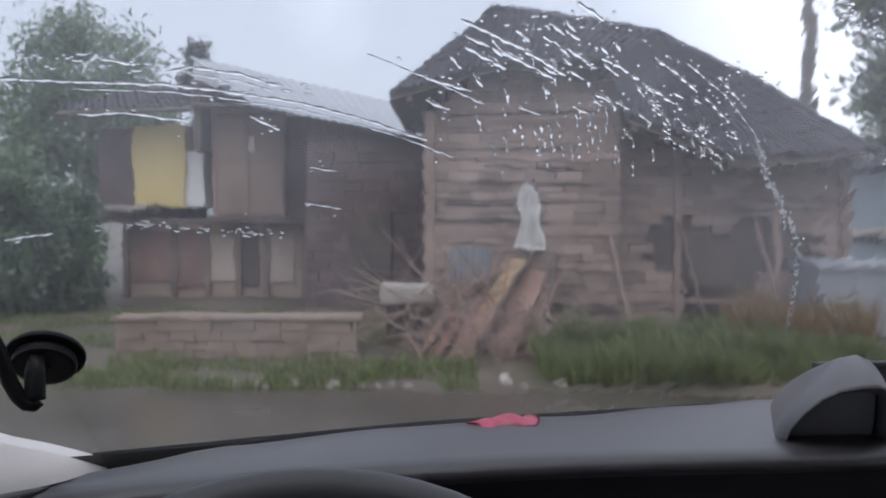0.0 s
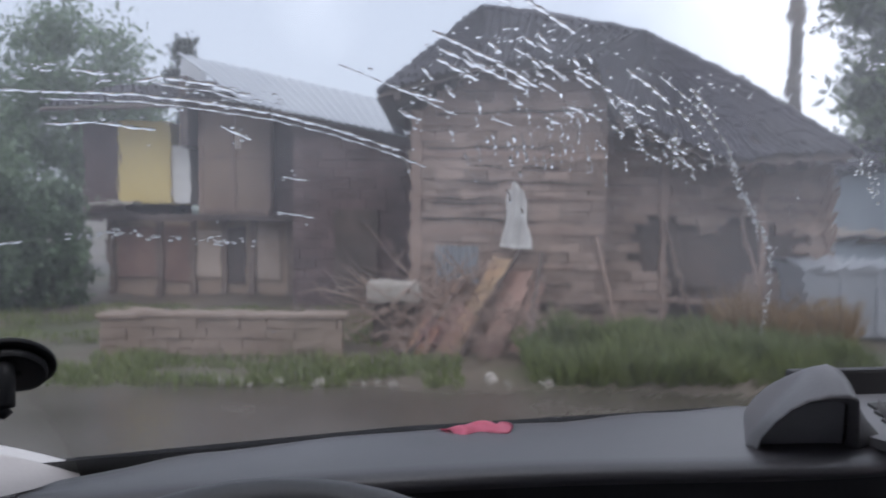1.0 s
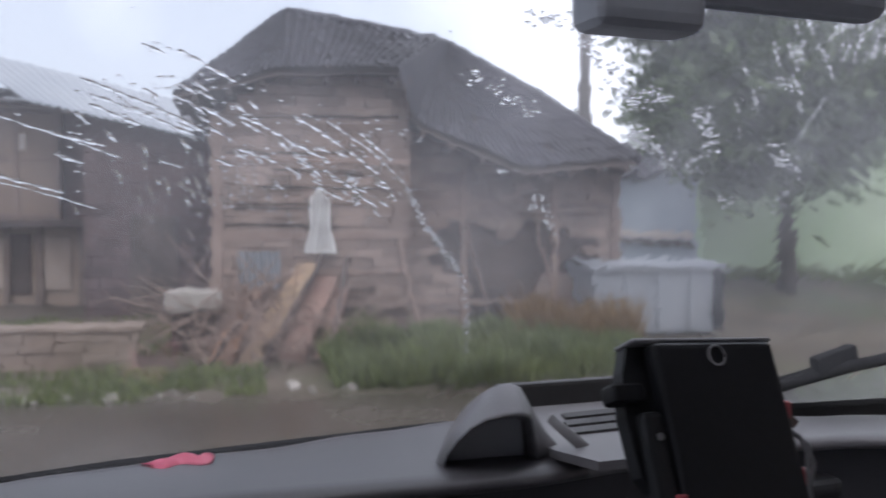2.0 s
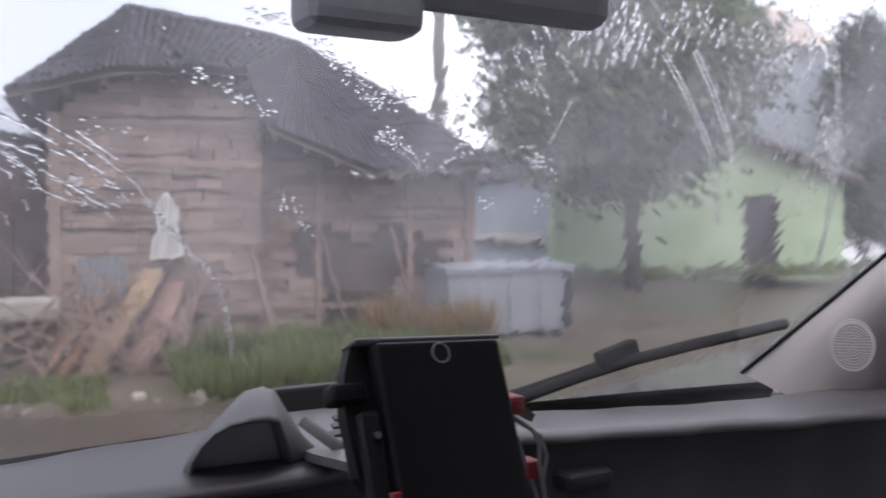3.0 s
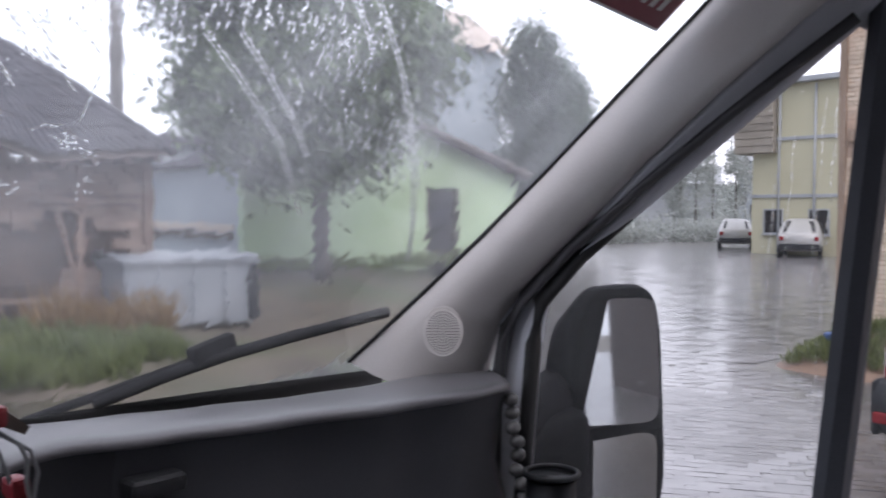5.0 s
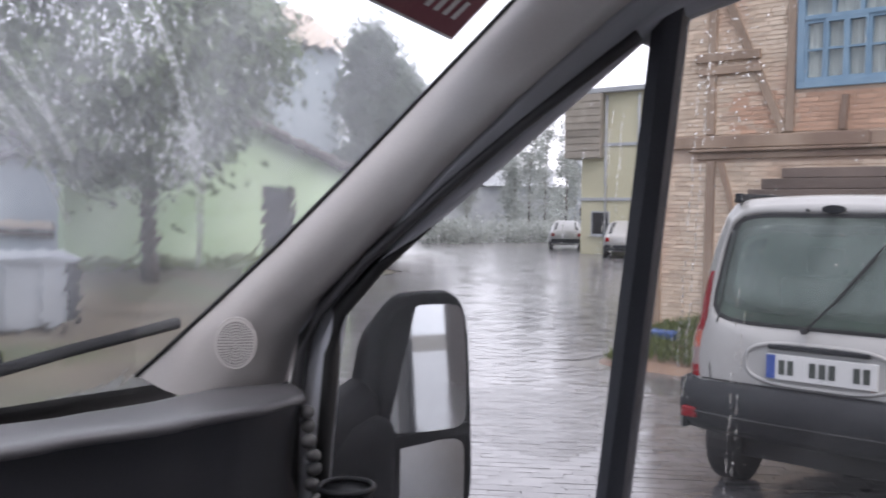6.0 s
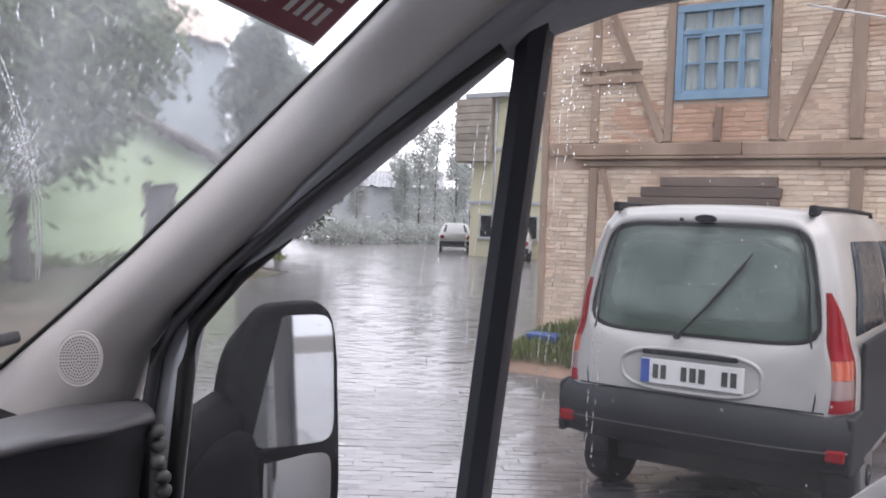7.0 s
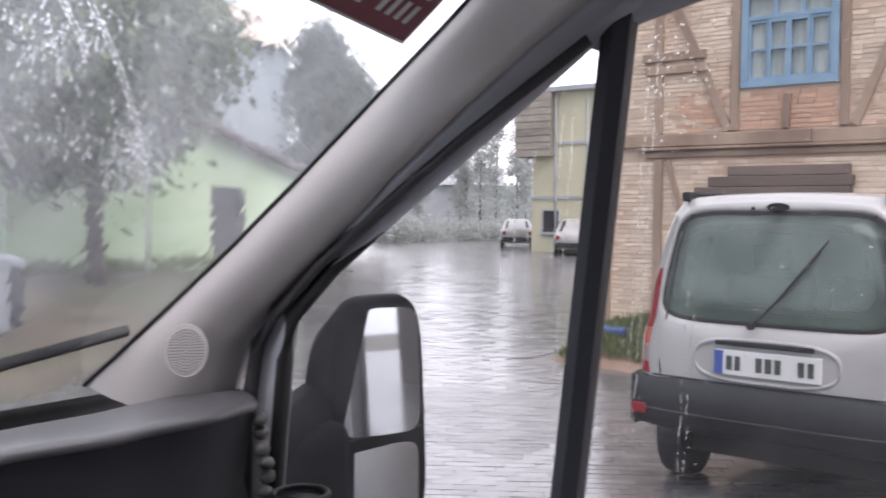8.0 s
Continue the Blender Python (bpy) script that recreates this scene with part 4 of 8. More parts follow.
def build_dark_barn():
    rng = np.random.default_rng(9)
    ob = thing("barn", "dark purplish adobe barn under a light grey sheet-metal roof", "barn")
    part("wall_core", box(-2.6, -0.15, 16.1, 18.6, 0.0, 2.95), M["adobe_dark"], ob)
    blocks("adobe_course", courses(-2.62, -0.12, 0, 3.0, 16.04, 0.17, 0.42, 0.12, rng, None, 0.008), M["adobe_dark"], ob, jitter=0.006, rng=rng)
    fl, fr, br, bl = (Vector(p) for p in ((-3.4, 15.7, 3.52), (-0.68, 15.7, 2.98), (-1.15, 19, 3.95), (-5.5, 19, 4.92)))
    bm = loft([[fl.lerp(fr, u).lerp(bl.lerp(br, u), v) + Vector((0, 0, 0.014 * math.sin(u * 120))) for v in np.linspace(0, 1, 8)] for u in np.linspace(0, 1, 150)])
    bmesh.ops.solidify(bm, geom=bm.faces[:], thickness=0.02)
    part("metal_roof", bm, M["roof_metal"], ob, "light grey corrugated sheet roof")
    part("gable", plate([(-2.6, 16.06, 2.9), (-0.15, 16.06, 2.9), (-0.3, 16.06, 3.0), (-2.6, 16.06, 3.40)], (0, -1, 0), 0.1), M["adobe_dark"], ob)
    part("door", box(-1.9, -1.15, 15.93, 15.97, 0.05, 1.75, 0.01), M["timber_dark"], ob, "dark plank door")
    return ob


build_dark_barn()


def build_container():
    ob = thing("container", "grey painted steel skip standing at the road corner", "container", m=pose(4.52, 11.72, 0, 0, 0, 6))
    bm = box(0, 2.0, 0, 1.3, 0.12, 1.0, 0.04, 3)
    for v in bm.verts:
        if v.co.z < 0.4:
            v.co.x = 1.0 + (v.co.x - 1.0) * 0.93
            v.co.y = 0.65 + (v.co.y - 0.65) * 0.93
    part("body", bm, M["container"], ob, smooth=False)
    part("rim", join(box(-0.04, 2.04, -0.04, 0.03, 0.98, 1.06, 0.012), box(-0.04, 2.04, 1.27, 1.34, 0.98, 1.06, 0.012),
                     box(-0.04, 0.03, 0.03, 1.27, 0.98, 1.06, 0.012), box(1.97, 2.04, 0.03, 1.27, 0.98, 1.06, 0.012)), M["container"], ob)
    bm = loft([[(x, y, 1.05 + 0.07 * math.sin(math.pi * (y + 0.05) / 1.4)) for y in np.linspace(-0.05, 1.35, 14)] for x in (-0.05, 0.7, 1.4, 2.05)])
    bmesh.ops.solidify(bm, geom=bm.faces[:], thickness=0.015)
    part("lid", bm, M["container"], ob, "curved grey lid", smooth=True)
    for x in (0.5, 1.0, 1.5):
        part("rib", box(x - 0.03, x + 0.03, -0.025, 0.02, 0.2, 0.98, 0.008), M["container"], ob)
    part("end_rib", box(1.86, 2.01, -0.03, 0.02, 0.16, 0.98, 0.01), M["bumper"], ob, "dark corner post")
    for x in (0.2, 1.8):
        part("wheel", disc(0.09, 0.06, 18, pose(x, 0.1, 0.09, 90, 0, 0)), M["black_rubber"], ob)
        part("wheel", disc(0.09, 0.06, 18, pose(x, 1.2, 0.09, 90, 0, 0)), M["black_rubber"], ob)
    return ob


build_container()


def build_green_house():
    ob = thing("green_house", "single-storey pale green plastered house with a dark doorway", "house")
    y = 19.0
    x0, x1, xa, door0, door1 = 9.9, 18.4, 14.0, 15.2, 16.27
    ze, za = 2.72, 4.08

    def roofz(x):
        return ze + (za - ze) * (x - x0) / (xa - x0) if x < xa else za + (ze - za) * (x - xa) / (x1 - xa)
    part("wall", plate([(x0, y, 0.2), (door0, y, 0.2), (door0, y, roofz(door0)), (xa, y, za), (x0, y, ze)], (0, -1, 0), 0.25), M["green_wall"], ob)
    part("wall", plate([(door0, y, 2.35), (door1, y, 2.35), (door1, y, roofz(door1)), (door0, y, roofz(door0))], (0, -1, 0), 0.25), M["green_wall"], ob)
    part("wall", plate([(door1, y, 0.2), (x1, y, 0.2), (x1, y, ze), (door1, y, roofz(door1))], (0, -1, 0), 0.25), M["green_wall"], ob)
    part("side_wall", box(x0, x0 + 0.25, y + 0.25, y + 6, 0.2, ze), M["blue_wall"], ob, "pale blue-grey side wall")
    part("side_ledge", box(x0 - 0.12, x0 - 0.003, y + 0.4, y + 6, 1.05, 1.17, 0.01), M["timber_dark"], ob, "dark timber ledge")
    part("side_board", box(x0 - 0.05, x0 - 0.003, y + 0.4, y + 6, 1.22, 1.4, 0.01), M["pink_wall"], ob, "pale board strip")
    part("side_wall", box(x1 - 0.25, x1, y + 0.25, y + 6, 0.2, ze), M["green_wall"], ob)
    part("back_wall", box(x0, x1, y + 6, y + 6.25, 0.2, ze), M["green_wall"], ob)
    # a near-black sheet closes the doorway, for its unlit inside
    d = part("door", box(door0 + 0.05, door1 - 0.05, y + 0.12, y + 0.17, 0.3, 2.33, 0.01), M["dark_void"], ob, "near-black sheet for the unlit inside of the doorway")
    part("door_frame", join(box(door0, door0 + 0.05, y - 0.02, y + 0.2, 0.3, 2.35), box(door1 - 0.05, door1, y - 0.02, y + 0.2, 0.3, 2.35)), M["timber_dark"], d)
    tile_roof(((( xa, y - 0.35, za + 0.08), (xa, y + 6.4, za + 0.08), (xa, y - 0.35, za + 0.1), (xa, y + 6.4, za + 0.1)), 2, 2, 50), "ridge", M["roof_dark"], ob)
    tile_roof((((x1 + 0.3, y - 0.35, ze), (x1 + 0.3, y + 6.4, ze), (xa, y - 0.35, za + 0.05), (xa, y + 6.4, za + 0.05)), 34, 16, 51), "roof_slope", M["roof_dark"], ob, "dark tiled slope")
    tile_roof((((x0 - 0.3, y + 6.4, ze), (x0 - 0.3, y - 0.35, ze), (xa, y + 6.4, za + 0.05), (xa, y - 0.35, za + 0.05)), 34, 16, 52), "roof_slope", M["roof_dark"], ob, "dark tiled slope")
    for a, b in ((x0 - 0.3, ze), (x1 + 0.3, ze)):
        part("verge_board", tube([(a, y - 0.3, b - 0.0), (xa, y - 0.3, za + 0.05)], 0.13, 6), M["timber_dark"], ob)
    return ob


build_green_house()


def plain_house(name, label, x, y, z, w, d, h, wall, roof, rz=0.0, floors=2, cols=3, flat=False, roof_h=1.6, glazed=9):
    """A house with storeys, window openings and a roof; its front faces local -y."""
    ob = thing(name, label, "house", m=pose(x, y, z, 0, 0, rz))
    part("wall", box(-w / 2, w / 2, 0, d, 0, h), wall, ob)
    fh = h / floors
    for f in range(min(floors, glazed)):
        for c in range(cols):
            wx = -w / 2 + w * (c + 0.5) / cols
            small_window(ob, wx, -0.01, f * fh + 0.36 * fh, min(1.0, w / cols * 0.45), 0.45 * fh, M["grey_wall"])
    if flat:
        part("roof", box(-w / 2 - 0.25, w / 2 + 0.25, -0.3, d + 0.25, h, h + 0.22, 0.03), roof, ob)
    else:
        e = 0.5
        tile_roof((((-w / 2 - e, -e, h), (w / 2 + e, -e, h), (-w / 2 - e, d / 2, h + roof_h), (w / 2 + e, d / 2, h + roof_h)), 30, 12, 60), "roof_slope", roof, ob)
        tile_roof((((w / 2 + e, d + e, h), (-w / 2 - e, d + e, h), (w / 2 + e, d / 2, h + roof_h), (-w / 2 - e, d / 2, h + roof_h)), 30, 12, 61), "roof_slope", roof, ob)
        for sx in (-1, 1):
            part("gable", plate([(sx * w / 2, 0, h), (sx * w / 2, d, h), (sx * w / 2, d / 2, h + roof_h * 0.97)], (sx, 0, 0), 0.2), wall, ob)
    return ob


shed = plain_house("pale_shed", "pale grey plastered outbuilding with a lean-to behind the container", 11.6, 24.0, 0.3, 3.0, 4, 3.2, M["pale_grey_wall"], M["roof_dark"], 0, 1, 1, True)
part("lean_to_wall", box(-1.5, 1.45, -0.7, -0.004, 0.0, 1.72), M["pale_grey_wall"], shed)
part("lean_to_roof", loft([[(x, -0.85, 1.68), (x, 0.0, 2.26), (x, 0.0, 2.31), (x, -0.85, 1.73), (x, -0.85, 1.68)] for x in np.linspace(-1.6, 1.55, 9)]), M["roof_metal"], shed, "grey sheet-metal lean-to roof")
plain_house("tall_house", "tall pale blue-grey house with a beige roof behind the trees", 27.1, 31.0, 0, 3.9, 6, 8.9, M["blue_wall"], M["pink_wall"], 0, 2, 1, False, 2.4, 0)
street_house = plain_house("far_house", "cream plastered three-storey house along the street", 35.0, 15.7, 0, 12, 9, 7.0, M["cream_wall"], M["grey_wall"], -90, 3, 6, True, 1.6, 1)
part("corner_bay", box(-6.65, -4.9, -0.35, 1.8, 4.2, 6.98, 0.02), M["bay_boards"], street_house, "weathered brown boarded corner bay")
for k in range(9):
    part("bay_board", box(-6.68, -4.88, -0.385, -0.35, 4.22 + k * 0.305, 4.22 + k * 0.305 + 0.27, 0.008), M["bay_boards"], street_house)
for px in (-4.75, -3.2):
    part("downpipe", tube([(px, -0.08, 0.1), (px, -0.08, 3.5), (px, -0.08, 6.9)], 0.05, 8), M["grey_wall"], street_house, smooth=True)
for pz in (2.35, 4.7):
    part("storey_band", box(-6.04, 6.04, -0.06, 0.0, pz, pz + 0.14, 0.01), M["grey_wall"], street_house)
# far roofs are grey, their colour washed out for haze
plain_house("far_house", "low grey house at the end of the street", 62, 47, 0, 9, 7, 4.0, M["grey_wall"], M["grey_wall"], -55, 1, 3, False, 1.6, 0)
plain_house("far_house", "pale house far down the street", 74, 42, 0, 9, 7, 6.2, M["blue_wall"], M["grey_wall"], -60, 2, 3, False, 1.6)

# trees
# leaf colour paled to carry the rain haze of the far street
M["leaf_hazed"] = mat("hazed_leaf", (0.36, 0.385, 0.36), (0.44, 0.465, 0.44), (0.5, 0.7), 0.9, 6, 0, island=0.25)
leafy(M["leaf_hazed"], 0.65)
M["leaf_conifer"] = mat("conifer_needles", (0.03, 0.042, 0.034), (0.055, 0.07, 0.055), (0.4, 0.6), 0.9, 6, 0, island=0.35)
tree("tree", "broad grey-green tree in front of the green house", 10.35, 16.4, 0.25, 7.2, 2.55, 2.7, 56000, 0.135, 71, M["leaf_grey"], 0.17, lean=-0.55)
tree("tree", "leafy grey-green tree behind the green house", 17.5, 26.7, 0.3, 10.4, 3.2, 3.4, 30000, 0.16, 72, M["leaf_grey"], 0.16)
tree("tree", "grey-green tree behind the pale outbuilding", 15.5, 30.0, 0.2, 7.6, 2.0, 3.4, 16000, 0.10, 73, M["leaf_grey"], 0.16)
tree("tree", "tall dark tree beside the pale blue house", 25.6, 25.5, 0.2, 8.4, 1.9, 1.2, 22000, 0.13, 74, M["leaf_dark"], 0.16, slim=True)
tree("tree", "tall dark tree beside the pale blue house", 31.0, 29.5, 0.2, 8.6, 2.3, 1.2, 24000, 0.14, 75, M["leaf_dark"], 0.16, slim=True)
tree("tree", "green tree at the yard edge", -8.7, 15.5, 0, 3.1, 1.5, 0.4, 20000, 0.08, 76, M["leaf"], 0.12)
tree("tree", "green bushy tree at the yard edge", -7.55, 14.6, 0, 2.5, 1.0, 0.2, 14000, 0.07, 77, M["leaf"], 0.08)
tree("tree", "green bushy tree at the yard edge", -6.6, 15.6, 0, 2.1, 0.7, 0.15, 9000, 0.07, 83, M["leaf"], 0.06)
tree("tree", "tall green tree behind the old house", -9.6, 24, 0, 6.4, 2.2, 2.6, 16000, 0.1, 78, M["leaf"], 0.16)
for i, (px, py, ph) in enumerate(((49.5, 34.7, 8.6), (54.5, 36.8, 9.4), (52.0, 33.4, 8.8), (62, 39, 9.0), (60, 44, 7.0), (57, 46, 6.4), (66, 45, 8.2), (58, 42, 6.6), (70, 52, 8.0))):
    tree("poplar", "tall thin poplar down the street, haze put into its leaf colour", px, py, 0, ph, 1.1, 0.7, 2800, 0.11, 80 + i, M["leaf_hazed"], 0.06, slim=True, group="poplars down the street")
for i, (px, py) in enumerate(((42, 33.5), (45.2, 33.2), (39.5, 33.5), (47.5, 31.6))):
    tree("shrub", "low shrubs at the far street edge, leaves paled for haze", px, py, 0, 1.1, 1.7, 0.1, 1500, 0.12, 95 + i, M["leaf_hazed"], 0.06, category="shrub", group="shrubs at the street end")

tree("conifer", "narrow dark conifer behind the old house", -6.1, 21.5, 0, 5.6, 0.55, 0.5, 7000, 0.07, 79, M["leaf_conifer"], 0.1, slim=True)
pole = thing("utility_pole", "weathered utility pole behind the ruined house", "pole", m=pose(6.13, 16.4, 0))
part("shaft", tube([(0, 0, 0), (0, 0, 4), (0.02, 0, 8.5)], 0.13, 12, taper=lambda t: 1.05 - 0.3 * t), M["pole"], pole, smooth=True)
part("crossarm", box(-0.6, 0.6, -0.05, 0.05, 7.7, 7.82, 0.01), M["pole"], pole)

hill_rows = []
for i in range(60):
    a = radians(-70 + 160 * i / 59)
    r = 420
    top = 16 + 9 * noise.noise((i * 0.16, 2, 0)) + 5 * noise.noise((i * 0.5, 7, 0))
    hill_rows.append([(math.sin(a) * r, math.cos(a) * r, -3), (math.sin(a) * (r + 30), math.cos(a) * (r + 30), top * 0.6), (math.sin(a) * (r + 70), math.cos(a) * (r + 70), top)])
hill = link("backdrop", loft(hill_rows), M["hill"], smooth=True)
tagged(hill, "low grey-green hills in the rain haze", "hills", kind="structure")


# brushwood thrown on the rubble
def brushwood():
    rng = np.random.default_rng(44)
    bms = []
    for _ in range(170):
        a, ln = rng.uniform(0, 6.28), rng.uniform(0.4, 1.1)
        p = Vector((rng.normal(-0.28, 0.42), rng.normal(11.5, 0.15), rng.uniform(0.1, 0.85)))
        d = Vector((math.cos(a) * 0.8, math.sin(a) * 0.35, rng.uniform(-0.3, 0.7))).normalized() * ln
        q = p + d
        q.z = max(q.z, 0.04)
        bms.append(tube([p, p.lerp(q, 0.5) + Vector(rng.normal(0, 0.05, 3)), q], rng.uniform(0.006, 0.016), 5, taper=lambda t: 1 - 0.6 * t))
    # thinner twigs caught over the leaning planks
    for _ in range(150):
        a, ln = rng.uniform(0, 6.28), rng.uniform(0.25, 0.8)
        p = Vector((rng.normal(0.38, 0.42), rng.normal(10.78, 0.10), rng.uniform(0.03, 0.62)))
        q = p + Vector((math.cos(a) * 0.8, math.sin(a) * 0.15, rng.uniform(-0.4, 0.7))).normalized() * ln
        q.z = max(q.z, 0.03)
        bms.append(tube([p, p.lerp(q, 0.5) + Vector(rng.normal(0, 0.04, 3)), q], rng.uniform(0.004, 0.010), 5, taper=lambda t: 1 - 0.6 * t))
    ob = link("brushwood_heap", join(*bms), M["lacing"])
    return tagged(ob, "tangled heap of dry grey-brown branches by the wall", "brushwood", kind="stuff")


brushwood()




# ---- timbered brick house; local x runs to its right, local y into it ----
def build_timber_house():
    ob = thing("timbered_house", "old half-timbered house of pale weathered brick with a blue window", "house", m=pose(10.5, 0, 0, 0, 0, -90))
    part("mortar_wall", join(box(-5.42, -3.78, 0.0, 0.4, 0.0, 5.6), box(-2.75, 6.0, 0.0, 0.4, 0.0, 5.6), box(-3.78, -2.75, 0.0, 0.4, 0.0, 3.12),
                             box(-3.78, -2.75, 0.0, 0.4, 4.18, 5.6)), M["mortar"], ob, "mud mortar behind the brick infill")
    part("end_wall", box(-5.42, -5.1, 0.4, 8, 0, 5.6), M["mortar"], ob)
    part("back_wall", box(-5.42, 6, 8, 8.3, 0, 5.6), M["mortar"], ob)
    part("end_wall", box(5.7, 6, 0.4, 8, 0, 5.6), M["mortar"], ob)
    part("eave_soffit", box(-5.9, 6.5, -0.35, 8.6, 5.6, 5.72), M["timber"], ob)
    tile_roof((((-5.9, -0.4, 5.72), (6.5, -0.4, 5.72), (-5.9, 4.2, 7.4), (6.5, 4.2, 7.4)), 40, 14, 64), "roof_slope", M["roof_red"], ob)
    tile_roof((((6.5, 9, 5.72), (-5.9, 9, 5.72), (6.5, 4.2, 7.4), (-5.9, 4.2, 7.4)), 40, 14, 65), "roof_slope", M["roof_red"], ob)
    rng = random.Random(4)

    def stick(name, x0, z0, x1, z1, w, proud=0.045, material=None):
        d = Vector((x1 - x0, 0, z1 - z0))
        w *= 0.8
        bm = box(-w / 2, w / 2, -proud, 0.03, 0, d.length, 0.008)
        for v in bm.verts:
            v.co.x += rng.uniform(-0.006, 0.006)
            v.co.y += rng.uniform(-0.004, 0.004)
        ang = math.atan2(d.x, d.z)
        bmesh.ops.transform(bm, matrix=Matrix.Translation((x0, 0, z0)) @ Matrix.Rotation(ang, 4, "Y"), verts=bm.verts)
        return part(name, bm, material or M["timber"], ob)
    for x, z0, z1, w in ((-4.74, 2.66, 5.6, 0.12), (-3.84, 2.66, 5.6, 0.11), (-2.68, 2.66, 5.6, 0.11), (-1.86, 2.66, 5.6, 0.16), (-0.4, 2.66, 5.6, 0.14), (1.4, 2.66, 5.6, 0.14),
                         (-4.74, 0.3, 2.36, 0.13), (-1.84, 0.3, 2.36, 0.15), (0.6, 0.3, 2.36, 0.15), (-5.38, 0.3, 5.6, 0.1)):
        stick("post", x, z0, x + rng.uniform(-0.02, 0.02), z1, w)
    stick("post", -3.28, 2.66, -3.26, 3.03, 0.09)
    stick("brace", -3.9, 2.66, -4.62, 4.3, 0.11, 0.04)
    stick("brace", -2.58, 2.66, -1.98, 4.2, 0.12, 0.04)
    stick("brace", -0.5, 2.66, -1.1, 4.2, 0.12, 0.04)
    stick("brace", -4.62, 2.34, -4.35, 1.4, 0.09, 0.04)
    for x0, x1, z0, z1, p in ((-5.3, -3.0, 2.505, 2.645, 0.05), (-2.995, -1.2, 2.50, 2.64, 0.045), (-1.195, 0.2, 2.50, 2.65, 0.05), (0.205, 6, 2.5, 2.645, 0.05), (-5.0, -1.5, 2.455, 2.488, 0.08), (-1.495, 5.9, 2.45, 2.486, 0.08), (-4.9, -2.2, 2.37, 2.435, 0.04), (-2.19, 5.9, 2.36, 2.43, 0.045)):
        bm = box(x0, x1, -p, 0.03, z0, z1, 0.01)
        for v in bm.verts:
            v.co.z += 0.008 * math.sin(v.co.x * 2.3)
        part("floor_beam", bm, M["timber"], ob)
    for x0, x1, z0, z1 in ((-4.95, -4.18, 3.50, 3.60), (-4.9, -4.16, 3.35, 3.44)):
        part("rail_board", box(x0, x1, -0.06, 0.02, z0, z1, 0.008), M["timber"], ob)
    part("lintel_board", box(-3.88, -2.6, -0.10, 0.03, 2.15, 2.26, 0.01), M["timber_mid"], ob, "weathered grey-brown lintel boards")
    part("lintel_board", box(-4.1, -2.56, -0.12, 0.03, 2.03, 2.145, 0.01), M["timber_mid"], ob, "weathered grey-brown lintel boards")
    part("lintel_board", box(-4.25, -2.58, -0.14, 0.03, 1.92, 2.025, 0.01), M["timber_mid"], ob, "weathered grey-brown lintel boards")
    # blue window
    x0, x1, z0, z1 = -3.78, -2.75, 3.12, 4.18
    b = 0.078
    w = part("window", join(box(x0, x1, -0.04, 0.06, z0, z0 + b, 0.006), box(x0, x1, -0.04, 0.06, z1 - b, z1, 0.006),
                            box(x0, x0 + b, -0.038, 0.058, z0 + b, z1 - b, 0.006), box(x1 - b, x1, -0.038, 0.058, z0 + b, z1 - b, 0.006)), M["blue_paint"], ob, "blue-painted wooden window")
    zi0, zi1, xi0, xi1 = z0 + b, z1 - b, x0 + b, x1 - b
    zt = zi1 - 0.2
    part("transom", box(xi0, xi1, -0.03, 0.05, zt - 0.05, zt, 0.005), M["blue_paint"], w)
    for k in (1, 2):
        xx = xi0 + (xi1 - xi0) * k / 3
        part("upper_bar", box(xx - 0.022, xx + 0.022, -0.02, 0.04, zt, zi1), M["blue_paint"], w)
    for k in range(4):
        a, c = xi0 + (xi1 - xi0) * k / 4, xi0 + (xi1 - xi0) * (k + 1) / 4
        p = -0.03 if k in (1, 2) else -0.012
        part("casement", join(box(a, a + 0.03, p, 0.035, zi0, zt - 0.05), box(c - 0.03, c, p, 0.035, zi0, zt - 0.05),
                              box(a + 0.03, c - 0.03, p, 0.035, zi0, zi0 + 0.035), box(a + 0.03, c - 0.03, p, 0.035, zt - 0.085, zt - 0.05),
                              box(a + 0.03, c - 0.03, p, 0.03, (zi0 + zt) / 2 - 0.03, (zi0 + zt) / 2 - 0.008)), M["blue_paint"], w)
    pn = part("pane", box(xi0, xi1, 0.012, 0.016, zi0, zi1), M["window_glass"], w)
    pn.visible_shadow = False
    bm = loft([[(x, 0.045 + 0.010 * math.sin(x * 60), z) for x in np.linspace(xi0 - 0.05, xi1 + 0.05, 90)] for z in (zi0 - 0.05, zi1 + 0.05)])
    part("curtain", bm, M["curtain"], w, "pale net curtain behind the panes", smooth=True)
    # near-black sheet for the unlit room
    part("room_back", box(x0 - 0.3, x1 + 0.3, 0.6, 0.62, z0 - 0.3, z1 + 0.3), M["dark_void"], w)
    return ob


timber_house = build_timber_house()
house_bank = link("pavement_bank", loft([[(x, y, 0.42 * max(0, min(1, (x - 9.3) / 0.9)) * max(0, min(1, (5.7 - y) / 0.5)) - 0.012) for y in np.linspace(-8, 5.8, 60)] for x in np.linspace(9.2, 10.5, 14)]), M["red_soil"], smooth=True)
tagged(house_bank, "low earth bank along the timbered house", "ground", kind="structure")


